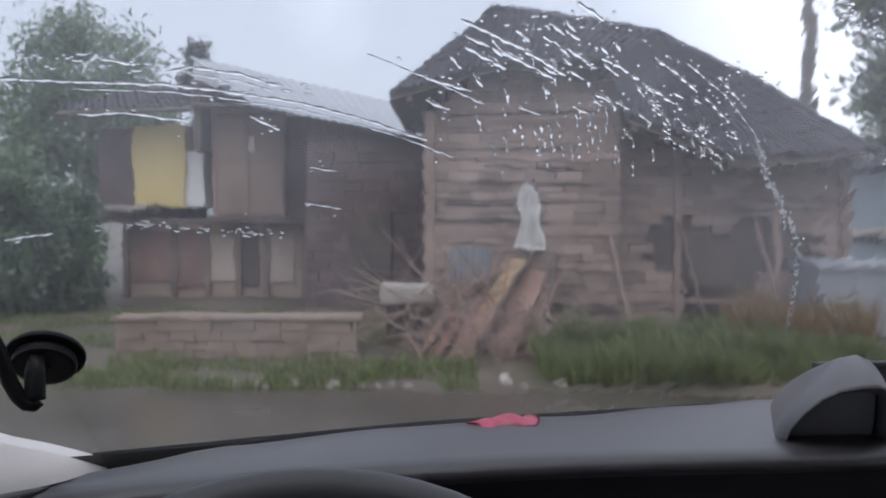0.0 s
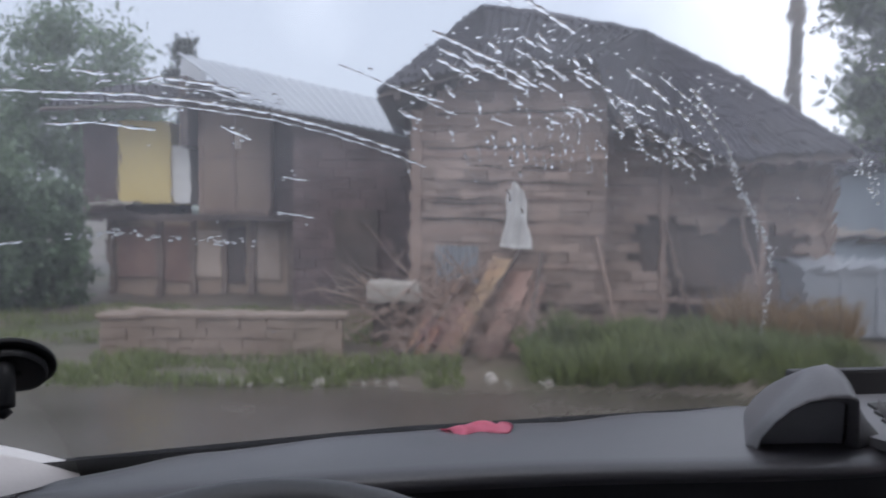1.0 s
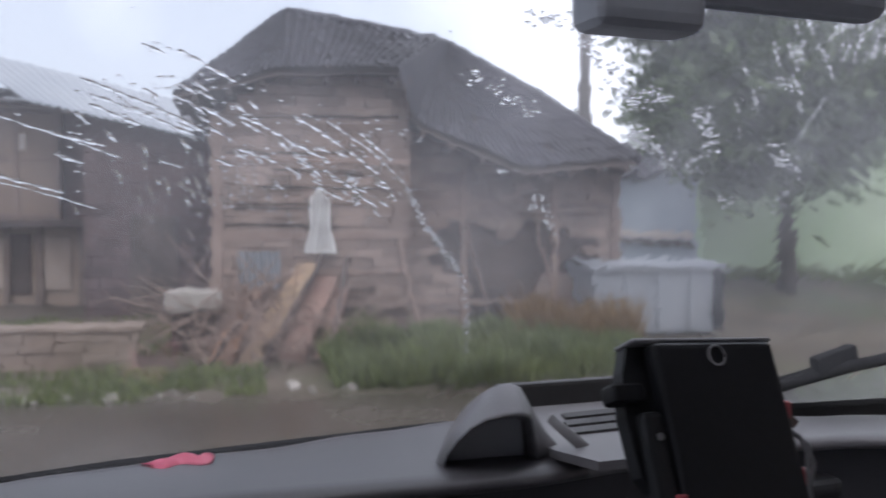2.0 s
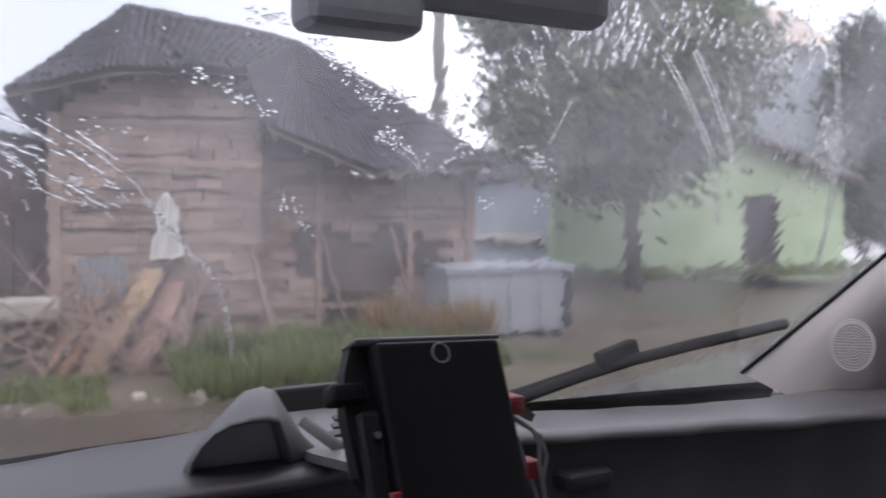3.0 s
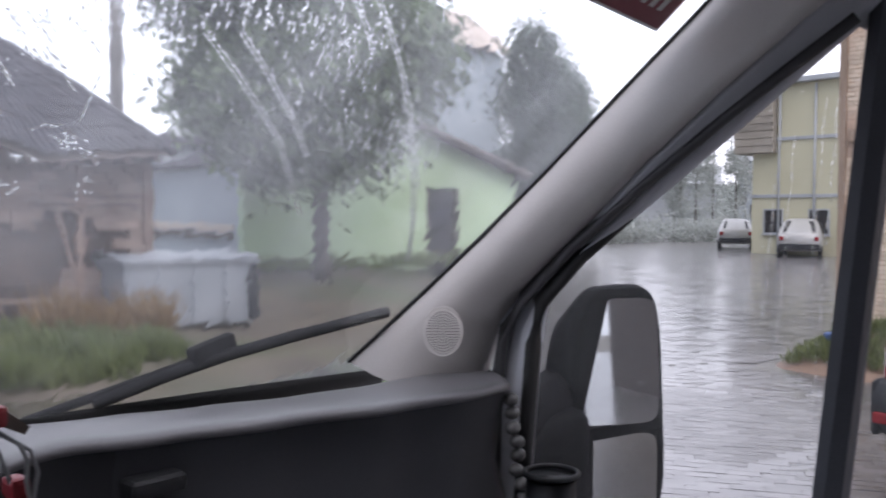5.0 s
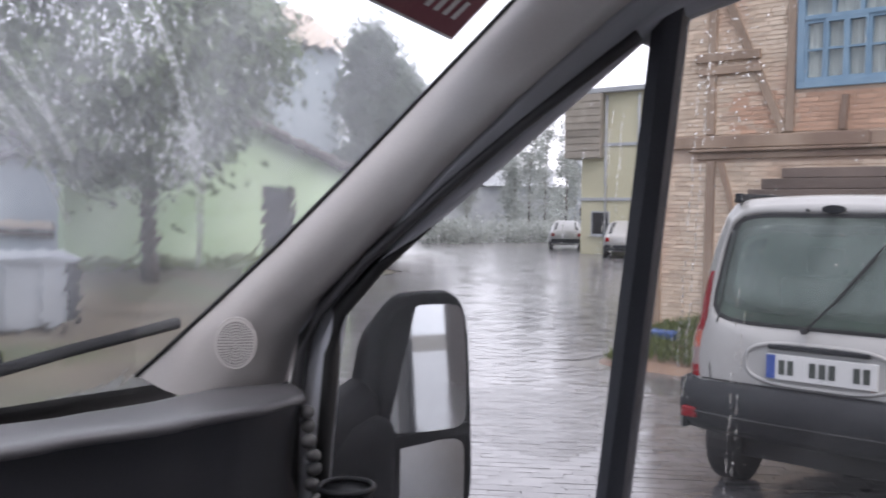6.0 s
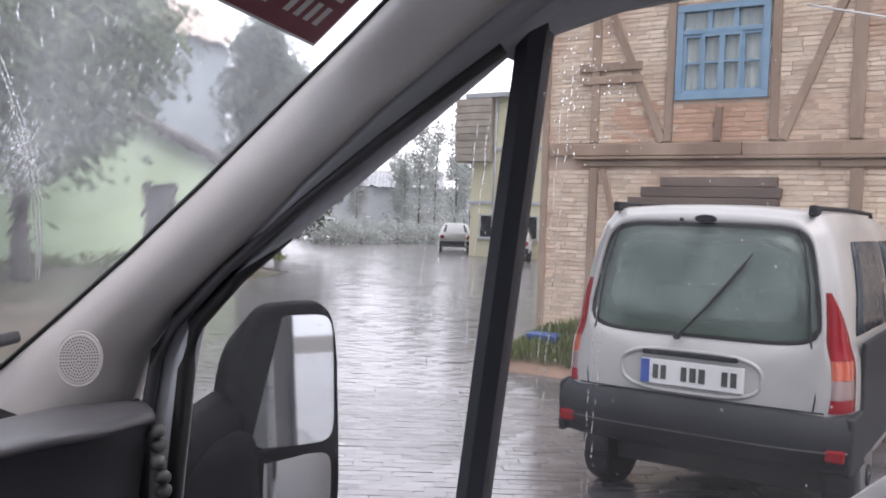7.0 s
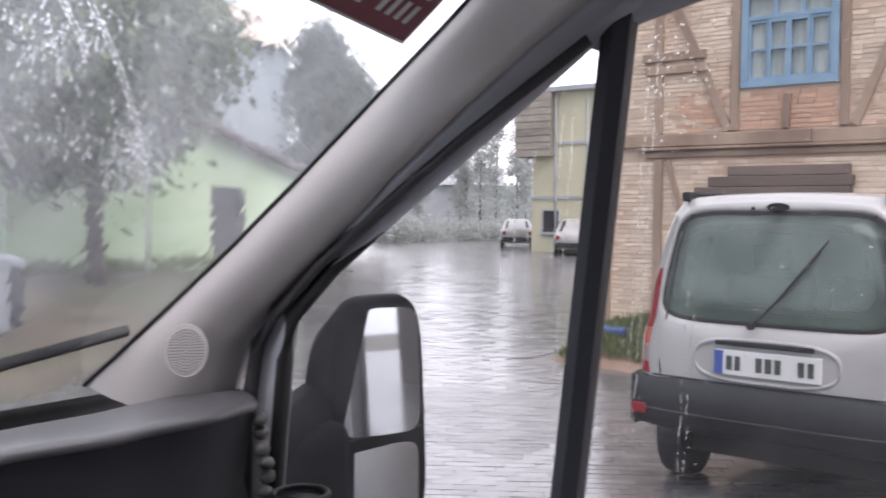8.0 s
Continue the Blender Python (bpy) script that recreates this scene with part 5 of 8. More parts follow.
# ---- the white van; local x to its right, local y forward, origin below its tail ----
def car_section(f, wb, wm, wr, z0, zm, zr, lean=0.0):
    """One cross-section as a closed loop of points, from the bottom centre up the right side and down the left."""
    half = [(0.0, z0), (wb * 0.55, z0), (wb * 0.9, z0 + 0.01), (wb, z0 + 0.07), (wm, z0 + 0.25), (wm + 0.005, (z0 + zm) / 2 + 0.08), (wm - 0.005, zm - 0.1), (wm - 0.03, zm),
            (wr + (wm - wr) * 0.6, zm + (zr - zm) * 0.45), (wr + (wm - wr) * 0.22, zm + (zr - zm) * 0.8), (wr, zr - 0.07), (wr - 0.05, zr - 0.02), (wr * 0.75, zr), (wr * 0.4, zr + 0.015), (0.0, zr + 0.02)]
    pts = half + [(-x, z) for x, z in half[-2:0:-1]]
    return [(x, f + lean * max(0.0, (z - 0.75)) ** 1.4, z) for x, z in pts]


def wheel_parts(parent, x, y, r, side, width=0.18):
    w = part("wheel", disc(r, width, 32, pose(x, y, r, 0, 90, 0), 0.03), M["black_rubber"], parent, smooth=False)
    part("rim", disc(r * 0.62, 0.02, 24, pose(x + side * (width / 2 + 0.002), y, r, 0, 90, 0), 0.006), M["steel"], w)
    part("hub_cap", disc(r * 0.2, 0.03, 16, pose(x + side * (width / 2 + 0.012), y, r, 0, 90, 0), 0.006), M["bumper"], w)
    return w


def dense(loop, k=4):
    """A smoother closed loop through the given points."""
    n, out = len(loop), []
    for i in range(n):
        p0, p1, p2, p3 = (np.array(loop[(i + j) % n]) for j in (-1, 0, 1, 2))
        for q in range(k):
            t = q / k
            out.append(tuple(0.5 * (2 * p1 + (p2 - p0) * t + (2 * p0 - 5 * p1 + 4 * p2 - p3) * t * t + (3 * p1 - p0 - 3 * p2 + p3) * t ** 3)))
    return out


def build_white_van():
    ob = thing("car", "white panel-style estate car with grey bumper, parked tail on, wet", "car", m=pose(5.47, 1.817, 0.018, 0, 0, -90))
    lean = 0.13
    specs = ((0.0, 0.68, 0.715, 0.570, 0.52, 1.10, 1.765, lean), (0.022, 0.71, 0.745, 0.592, 0.50, 1.10, 1.785, lean * 0.96), (0.07, 0.745, 0.778, 0.615, 0.47, 1.10, 1.80, lean * 0.85), (0.14, 0.765, 0.799, 0.632, 0.44, 1.10, 1.805, lean * 0.7), (0.28, 0.78, 0.812, 0.645, 0.38, 1.10, 1.81, lean * 0.5),
             (0.5, 0.79, 0.815, 0.655, 0.30, 1.10, 1.815, lean * 0.3), (1.4, 0.79, 0.82, 0.66, 0.28, 1.10, 1.82, 0.0), (2.3, 0.79, 0.82, 0.62, 0.28, 1.10, 1.80, 0.0), (2.75, 0.79, 0.82, 0.55, 0.28, 1.08, 1.62, 0.0),
             (3.15, 0.78, 0.80, 0.62, 0.28, 1.0, 1.12, 0.0), (3.8, 0.70, 0.74, 0.6, 0.3, 0.82, 0.92, 0.0), (3.95, 0.6, 0.66, 0.52, 0.34, 0.75, 0.82, 0.0))
    secs = [dense(car_section(*s)) for s in specs]
    tail = lambda z: lean * max(0.0, z - 0.75) ** 1.4

    def flank(sec, z):
        """Half width of a section at height z."""
        side = sorted(((p[2], p[0]) for p in sec[:len(sec) // 2] if p[0] > 0.42))
        return float(np.interp(z, [p[0] for p in side], [p[1] for p in side]))

    ZC, HH, TOP, BOT = 1.395, 0.305, 0.555, 0.66

    def win_loop(off, grow=0.0):
        """A rounded trapezoid with as many points as a section."""
        out = []
        for x, y, z in secs[0]:
            a = math.atan2(z - ZC, x)
            c, s = math.cos(a), math.sin(a)
            lo, hi = 0.01, 1.2
            for _ in range(30):
                r = (lo + hi) / 2
                hw = BOT + (TOP - BOT) * (r * s / HH + 1) / 2 + grow
                if (abs(r * c) / max(hw, 0.01)) ** 6.5 + (abs(r * s) / (HH + grow)) ** 6.5 > 1:
                    hi = r
                else:
                    lo = r
            bow = 0.022 * (1 - min(1, abs(r * c) / 0.66) ** 2)
            out.append((r * c, tail(ZC + r * s) - bow + off, ZC + r * s))
        return out
    hole = win_loop(-0.004, 0.016)
    rows = [[(x, y + 0.05, z) for x, y, z in hole], hole]
    for w in (0.25, 0.5, 0.75, 0.92):
        rows.append([tuple(np.array(a) * w + np.array(b) * (1 - w) + np.array((0, -0.030 * (1 - w ** 4), 0)) * (0.4 + 0.6 * w)) for a, b in zip(secs[0], hole)])
    bm = loft(rows + secs, closed=True)
    bm.faces.new([v for v in bm.verts][-len(secs[0]):])
    bmesh.ops.recalc_face_normals(bm, faces=bm.faces[:])
    part("body", bm, M["white_paint"], ob, "white painted body, splashed with mud", smooth=True)

    def skin(x, z):
        """Depth of the tailgate's face at x, z."""
        hw = BOT + (TOP - BOT) * ((z - ZC) / HH + 1) / 2 + 0.016
        inside = (abs(z - ZC) / (HH + 0.016)) ** 5
        hw = hw * (1 - inside) ** 0.2 if inside < 1 else 0.0
        xs = flank(secs[0], z)
        w = max(0.0, min(1.0, (abs(x) - hw) / max(0.02, xs - hw)))
        return tail(z) - 0.030 * (1 - w ** 4) * (0.4 + 0.6 * w) - (0.004 + 0.022 * (1 - min(1, abs(x) / 0.66) ** 2)) * (1 - w)
    # rear window: black glazing edge and glass
    part("window_band", loft([win_loop(-0.0065, 0.017), win_loop(-0.0085, 0.010), win_loop(-0.0075, -0.004)], closed=True), M["gap_black"], ob, "black glazing edge", smooth=True)
    g = loft([win_loop(-0.006, 0.0), win_loop(-0.010, -0.12), win_loop(-0.012, -0.2)], closed=True)
    g.faces.new([v for v in g.verts][-len(secs[0]):])
    bmesh.ops.recalc_face_normals(g, faces=g.faces[:])
    bmesh.ops.solidify(g, geom=g.faces[:], thickness=0.004)
    glass = part("rear_window", g, M["car_glass"], ob, "dark green-tinted rear window with rain drops", smooth=True)
    glass.visible_shadow = False
    part("tint_edge", loft([win_loop(0.004, -0.002), win_loop(0.004, -0.045)], closed=True), M["dark_void"], glass, "dotted black edge print")
    part("wiper_arm", join(tube([(-0.10, -0.035, 1.075), (0.06, -0.022, 1.25), (0.25, 0.018, 1.5)], 0.007, 8), disc(0.020, 0.03, 16, pose(-0.10, -0.03, 1.075, 90, 0, 0))), M["black_rubber"], glass)
    part("wiper_blade", tube([(0.05, -0.015, 1.24), (0.285, 0.028, 1.56)], 0.009, 8, taper=lambda t: 1 - 0.5 * t), M["black_rubber"], glass)
    # tailgate furniture
    t0 = -0.028
    ring = []
    for a in np.linspace(0, 2 * math.pi, 64, endpoint=False):
        c, s = math.cos(a), math.sin(a)
        ring.append((-0.028 + math.copysign(abs(c) ** 0.55, c) * 0.40, t0 + 0.008 + 0.01 * abs(c) ** 3, 0.875 + math.copysign(abs(s) ** 0.75, s) * 0.118))
    part("plate_surround", tube(ring, 0.013, 10, closed=True), M["white_paint"], ob, "raised oval surround of the number plate", smooth=True)
    part("handle_bar", box(-0.298, 0.242, t0 - 0.014, t0 + 0.03, 0.958, 0.985, 0.008), M["bumper"], ob, "grey tailgate handle strip")
    pl = part("number_plate", box(-0.303, 0.282, t0 - 0.010, t0 + 0.02, 0.792, 0.932, 0.004), M["plate_white"], ob, "white number plate with a blue end")
    part("plate_band", box(-0.301, -0.250, t0 - 0.014, t0 - 0.011, 0.795, 0.929), M["plate_blue"], pl)
    for x0, x1 in ((-0.262, -0.230), (-0.216, -0.184), (-0.098, -0.064), (-0.048, -0.012), (0.004, 0.040), (0.130, 0.164), (0.180, 0.214)):
        part("plate_bar", box(x0 + 0.032, x1 + 0.032, t0 - 0.013, t0 - 0.0105, 0.822, 0.902), M["char_dark"], pl)
    # oval maker's badge on the gate
    part("badge", disc(0.048, 0.02, 24, pose(0.0, skin(0, 1.735) - 0.006, 1.742, 90, 0, 0) @ Matrix.Diagonal((1.3, 0.5, 1, 1)), 0.006), M["bumper"], ob, "dark oval badge above the window")
    part("washer_nozzle", disc(0.010, 0.02, 12, pose(-0.14, skin(-0.14, 1.735) - 0.004, 1.735, 90, 0, 0)), M["black_rubber"], ob)
    for s in (1, -1):
        line = [(s * (flank(secs[0], z) - 0.075 + 0.03 * max(0, z - 1.4)), 0, z) for z in np.linspace(0.745, 1.70, 20)]
        part("gate_seam", tube([(x, skin(x, z) - 0.002, z) for x, _, z in line], 0.0055, 6), M["gap_black"], ob)
    part("gate_seam", tube([(x, skin(x, 0.75) - 0.002, 0.742) for x in np.linspace(-0.69, 0.69, 20)], 0.005, 6), M["gap_black"], ob)
    # bumper: a curved dark grey beam
    rows = []
    for x in np.linspace(-0.83, 0.83, 33):
        e = abs(x) / 0.83
        y = -0.085 + 0.10 * e ** 4
        rows.append([(x, y + 0.20 + 0.25 * e ** 8, 0.735), (x, y + 0.05, 0.735), (x, y, 0.715), (x, y - 0.018, 0.62), (x, y - 0.010, 0.54), (x, y + 0.02, 0.47), (x, y + 0.09, 0.42), (x, y + 0.30 + 0.2 * e ** 8, 0.41)])
    part("rear_bumper", loft(rows), M["bumper"], ob, "dark grey textured plastic bumper", smooth=True)
    part("bumper_corner", box(0.79, 0.838, 0.0, 0.42, 0.42, 0.735, 0.03, 3), M["bumper"], ob)
    part("bumper_corner", box(-0.838, -0.79, 0.0, 0.42, 0.42, 0.735, 0.03, 3), M["bumper"], ob)
    part("bumper_groove", tube([(x, -0.103 + 0.10 * (abs(x) / 0.83) ** 4, 0.545) for x in np.linspace(-0.72, 0.72, 15)], 0.006, 6), M["gap_black"], ob)
    for s in (1, -1):
        for nm, z0, z1, m_ in (("tail_light", 1.017, 1.37, "red_lens"), ("indicator_lens", 0.917, 1.015, "amber_lens"), ("reversing_lens", 0.816, 0.915, "clear_lens"), ("fog_lens", 0.745, 0.814, "red_lens")):
            rws = []
            for z in np.linspace(z0, z1, 12):
                w = 1 - 0.8 * max(0.0, (z - 1.0) / 0.38) ** 2.0

                def corner_at(q, out):
                    k = min(3, int(q))
                    u = q - k
                    y0, y1 = (specs[j][0] + specs[j][7] * max(0.0, z - 0.75) ** 1.4 for j in (k, k + 1))
                    x = flank(secs[k], z) * (1 - u) + flank(secs[k + 1], z) * u
                    return (s * (x + out * 0.75), y0 * (1 - u) + y1 * u - out * 0.66, z)
                reach = 3.3 * w
                rws.append([corner_at(0.0, -0.012)] + [corner_at(reach * q, 0.011 if 0 < q < 1 else 0.006) for q in (0.0, 0.2, 0.4, 0.6, 0.8, 1.0)] + [corner_at(reach, -0.012)])
            part(nm, loft(rws, caps=False), M[m_], ob, smooth=True)
        part("fog_reflector", box(s * 0.757 - 0.048, s * 0.757 + 0.048, -0.045, 0.0, 0.50, 0.565, 0.012), M["red_lens"], ob, "small red reflector in the bumper")
        part("roof_rail", tube([(s * 0.555, 0.20, 1.79), (s * 0.56, 0.24, 1.812), (s * 0.568, 0.34, 1.820), (s * 0.575, 1.2, 1.826), (s * 0.57, 2.0, 1.82), (s * 0.56, 2.1, 1.78)], 0.013, 8), M["bumper"], ob, "dark roof rail", smooth=True)
        # side glazing, curved with the flank
        for y0, y1, cut in ((0.31, 1.35, 0.16), (1.45, 2.35, 0.0)):
            rws = []
            for z in np.linspace(1.13, 1.64, 7):
                k = (z - 1.13) / 0.51
                rws.append([(s * (flank(secs[5 if y < 1 else 6], z) + 0.006), y, z) for y in np.linspace(y0 + cut * k, y1, 6)])
            b2 = loft(rws)
            bmesh.ops.solidify(b2, geom=b2.faces[:], thickness=0.004)
            part("side_window", b2, M["tinted_pane"], ob, "dark blue-grey side window", smooth=True)
        part("door_mirror", box(s * 0.9 - 0.1, s * 0.9 + 0.1, 2.5, 2.6, 1.08, 1.26, 0.03, 3), M["bumper"], ob)
        # dark panel over the white flank, put in for its shade
        part("side_moulding", box(s * 0.822 - 0.012, s * 0.822 + 0.014, 0.30, 3.0, 0.45, 1.10, 0.012), M["bumper"], ob, "dark panel added for the shade on the flank")
        part("rail_foot", box(s * 0.56 - 0.022, s * 0.56 + 0.022, 0.13, 0.27, 1.775, 1.832, 0.012, 3), M["bumper"], ob, "dark foot of the roof rail")
        wheel_parts(ob, s * 0.72, 0.62, 0.31, s)
        wheel_parts(ob, s * 0.72, 3.22, 0.31, s)
    part("underside", box(-0.62, 0.62, 0.45, 3.7, 0.2, 0.40), M["black_rubber"], ob)
    for s in (-0.34, 0.34):
        seat = part("rear_seat", box(s - 0.28, s + 0.28, 1.0, 1.16, 0.7, 1.3, 0.05, 3), M["seat_dark"], ob, "dark cloth seat back")
        part("headrest", box(s - 0.12, s + 0.12, 1.02, 1.12, 1.32, 1.5, 0.04, 3), M["seat_dark"], seat)
    return ob


build_white_van()


def small_car(name, label, x, y, rz, paint, length=4.1, h=1.42):
    ob = thing(name, label, "car", "parked cars down the street", m=pose(x, y, 0, 0, 0, rz))
    k = length / 4
    secs = [car_section(0, 0.62, 0.7, 0.5, 0.35, 0.8, 0.88), car_section(0.15 * k, 0.7, 0.78, 0.6, 0.28, 0.85, 0.98), car_section(0.75 * k, 0.74, 0.82, 0.55, 0.25, 0.9, h - 0.05),
            car_section(1.5 * k, 0.74, 0.82, 0.56, 0.25, 0.9, h), car_section(2.2 * k, 0.74, 0.82, 0.54, 0.25, 0.9, h - 0.04), car_section(2.9 * k, 0.74, 0.81, 0.62, 0.25, 0.86, 0.98),
            car_section(3.8 * k, 0.68, 0.76, 0.55, 0.28, 0.74, 0.8), car_section(4 * k, 0.55, 0.64, 0.45, 0.34, 0.66, 0.7)]
    part("body", loft(secs, closed=True, caps=True), paint, ob, smooth=True)
    part("windscreen", plate([(-0.6, 2.82 * k, 1.0), (0.6, 2.82 * k, 1.0), (0.5, 2.26 * k, h - 0.06), (-0.5, 2.26 * k, h - 0.06)], (0, 0.8, 0.6), 0.01), M["gap_black"], ob)
    part("rear_window", plate([(0.58, 0.18 * k, 1.0), (-0.58, 0.18 * k, 1.0), (-0.48, 0.7 * k, h - 0.08), (0.48, 0.7 * k, h - 0.08)], (0, -0.8, 0.6), 0.01), M["gap_black"], ob)
    for s in (1, -1):
        part("side_window", plate([(s * 0.8, 0.7 * k, 0.95), (s * 0.8, 2.7 * k, 0.95), (s * 0.62, 2.2 * k, h - 0.1), (s * 0.62, 0.95 * k, h - 0.1)], (s, 0, 0.3), 0.01), M["gap_black"], ob)
        part("headlight", box(s * 0.58 - 0.1, s * 0.58 + 0.1, 3.86 * k, 3.98 * k, 0.6, 0.7, 0.02), M["clear_lens"], ob)
        part("tail_light", box(s * 0.62 - 0.08, s * 0.62 + 0.08, -0.02, 0.1, 0.68, 0.84, 0.02), M["red_lens"], ob)
        for f in (0.75, 3.2):
            wheel_parts(ob, s * 0.72, f * k, 0.3, s, 0.17)
    part("bumper", box(-0.72, 0.72, -0.06, 0.12, 0.34, 0.56, 0.05, 3), M["bumper"], ob)
    return ob


small_car("parked_car", "pale silver hatchback parked down the wet street", 37.4, 24.0, -57, M["white_paint"])
small_car("parked_car", "white car parked beside the timbered house", 32.2, 18.0, -64, M["white_paint"], 4.2, 1.5)
small_car("parked_car", "dark car parked at the far kerb", 47.5, 39.0, 35, M["car_grey"])
tarp = link("tarpaulin", box(9.85, 10.2, 4.85, 5.25, 0.30, 0.40, 0.04, 3), M["blue_tarp"])
tagged(tarp, "crumpled blue plastic sheet at the house foot", "tarpaulin")

plain_house("far_house", "brown two-storey house behind the van, seen in the wing mirror", 9.6, -15.5, 0, 8, 7, 5.2, M["brown_wall"], M["roof_red"], 180, 2, 3, False, 1.6, 0)
wire = link("overhead_wire", tube([(10.30, 2.35, 4.02), (10.28, 1.6, 3.82), (10.3, 0.6, 3.7), (10.35, -2.5, 3.9)], 0.012, 6), M["white_cloth"], smooth=True)
tagged(wire, "thin pale wire strung along the timbered wall", "wire")


# ---- the van that the camera sits in; local x to its right, local y forward ----
VAN = Matrix.Translation((0.35, 1.305, 0)) @ Matrix.Rotation(radians(9.5), 4, "Z")
van = thing("van", "parked van seen from its cab, grey trim, rain on all windows", "van", m=VAN)


def base_y(x):
    return -0.03 + 0.125 * x - 0.125 * x * x


def base_z(x):
    return 1.465 - 0.024 * x


def ws(x, z, out=0.0):
    """A point on the windscreen, out metres in front of its inner face."""
    return Vector((x, base_y(x) - 0.95 * (z - base_z(x)) + 0.72 * out, z + 0.69 * out))


def door(y, z, out=0.0):
    """A point in the plane of the front passenger door's glass."""
    return Vector((0.6264 + 0.19 * z + out, y, z))


def build_windscreen():
    xs = np.linspace(-0.80, 1.04, 40)
    rows_in = [[ws(x, base_z(x) - 0.06 + (2.10 - base_z(x) + 0.06) * v) for v in np.linspace(0, 1, 24)] for x in xs]
    rows_out = [[ws(x, base_z(x) - 0.06 + (2.10 - base_z(x) + 0.06) * v, 0.006) for v in np.linspace(0, 1, 24)] for x in xs]
    bm = bmesh.new()
    a = [[bm.verts.new(p) for p in r] for r in rows_in]
    b = [[bm.verts.new(p) for p in r] for r in rows_out]
    n, m = len(a), len(a[0])
    for i in range(n - 1):
        for j in range(m - 1):
            bm.faces.new((a[i][j], a[i][j + 1], a[i + 1][j + 1], a[i + 1][j]))
            bm.faces.new((b[i][j], b[i + 1][j], b[i + 1][j + 1], b[i][j + 1]))
    for i in range(n - 1):
        bm.faces.new((a[i][0], a[i + 1][0], b[i + 1][0], b[i][0]))
        bm.faces.new((a[i][-1], b[i][-1], b[i + 1][-1], a[i + 1][-1]))
    for j in range(m - 1):
        bm.faces.new((a[0][j], b[0][j], b[0][j + 1], a[0][j + 1]))
        bm.faces.new((a[-1][j], a[-1][j + 1], b[-1][j + 1], b[-1][j]))
    bmesh.ops.recalc_face_normals(bm, faces=bm.faces[:])
    ob = part("windscreen", bm, M["screen"], van, "rain-streaked windscreen with running water", smooth=True)
    ob.visible_shadow = False
    return ob


screen = build_windscreen()

# rain drops and runs on the outer face of the windscreen


def drops(name, places, parent, label):
    """Flat water drops in one mesh: centre, long axis, short axis, normal and height."""
    ring, verts, faces = 10, [], []
    for c, a, b, n, h in places:
        s = len(verts)
        for k in range(ring):
            t = 2 * math.pi * k / ring
            verts.append(c + a * math.cos(t) + b * math.sin(t) - n * 0.0004)
        for k in range(ring):
            t = 2 * math.pi * k / ring
            verts.append(c + (a * math.cos(t) + b * math.sin(t)) * 0.7 + n * h * 0.7)
        verts.append(c + n * h)
        verts.append(c - n * 0.0004)
        for k in range(ring):
            q = (k + 1) % ring
            faces += [(s + k, s + q, s + ring + q, s + ring + k), (s + ring + k, s + ring + q, s + 2 * ring), (s + q, s + k, s + 2 * ring + 1)]
    me = bpy.data.meshes.new(name)
    me.from_pydata([tuple(v) for v in verts], [], faces)
    me.materials.append(M["water"])
    me.polygons.foreach_set("use_smooth", [True] * len(me.polygons))
    ob = new(name, me)
    ob.parent = parent
    ob.visible_shadow = False
    return tagged(ob, label, kind="stuff")


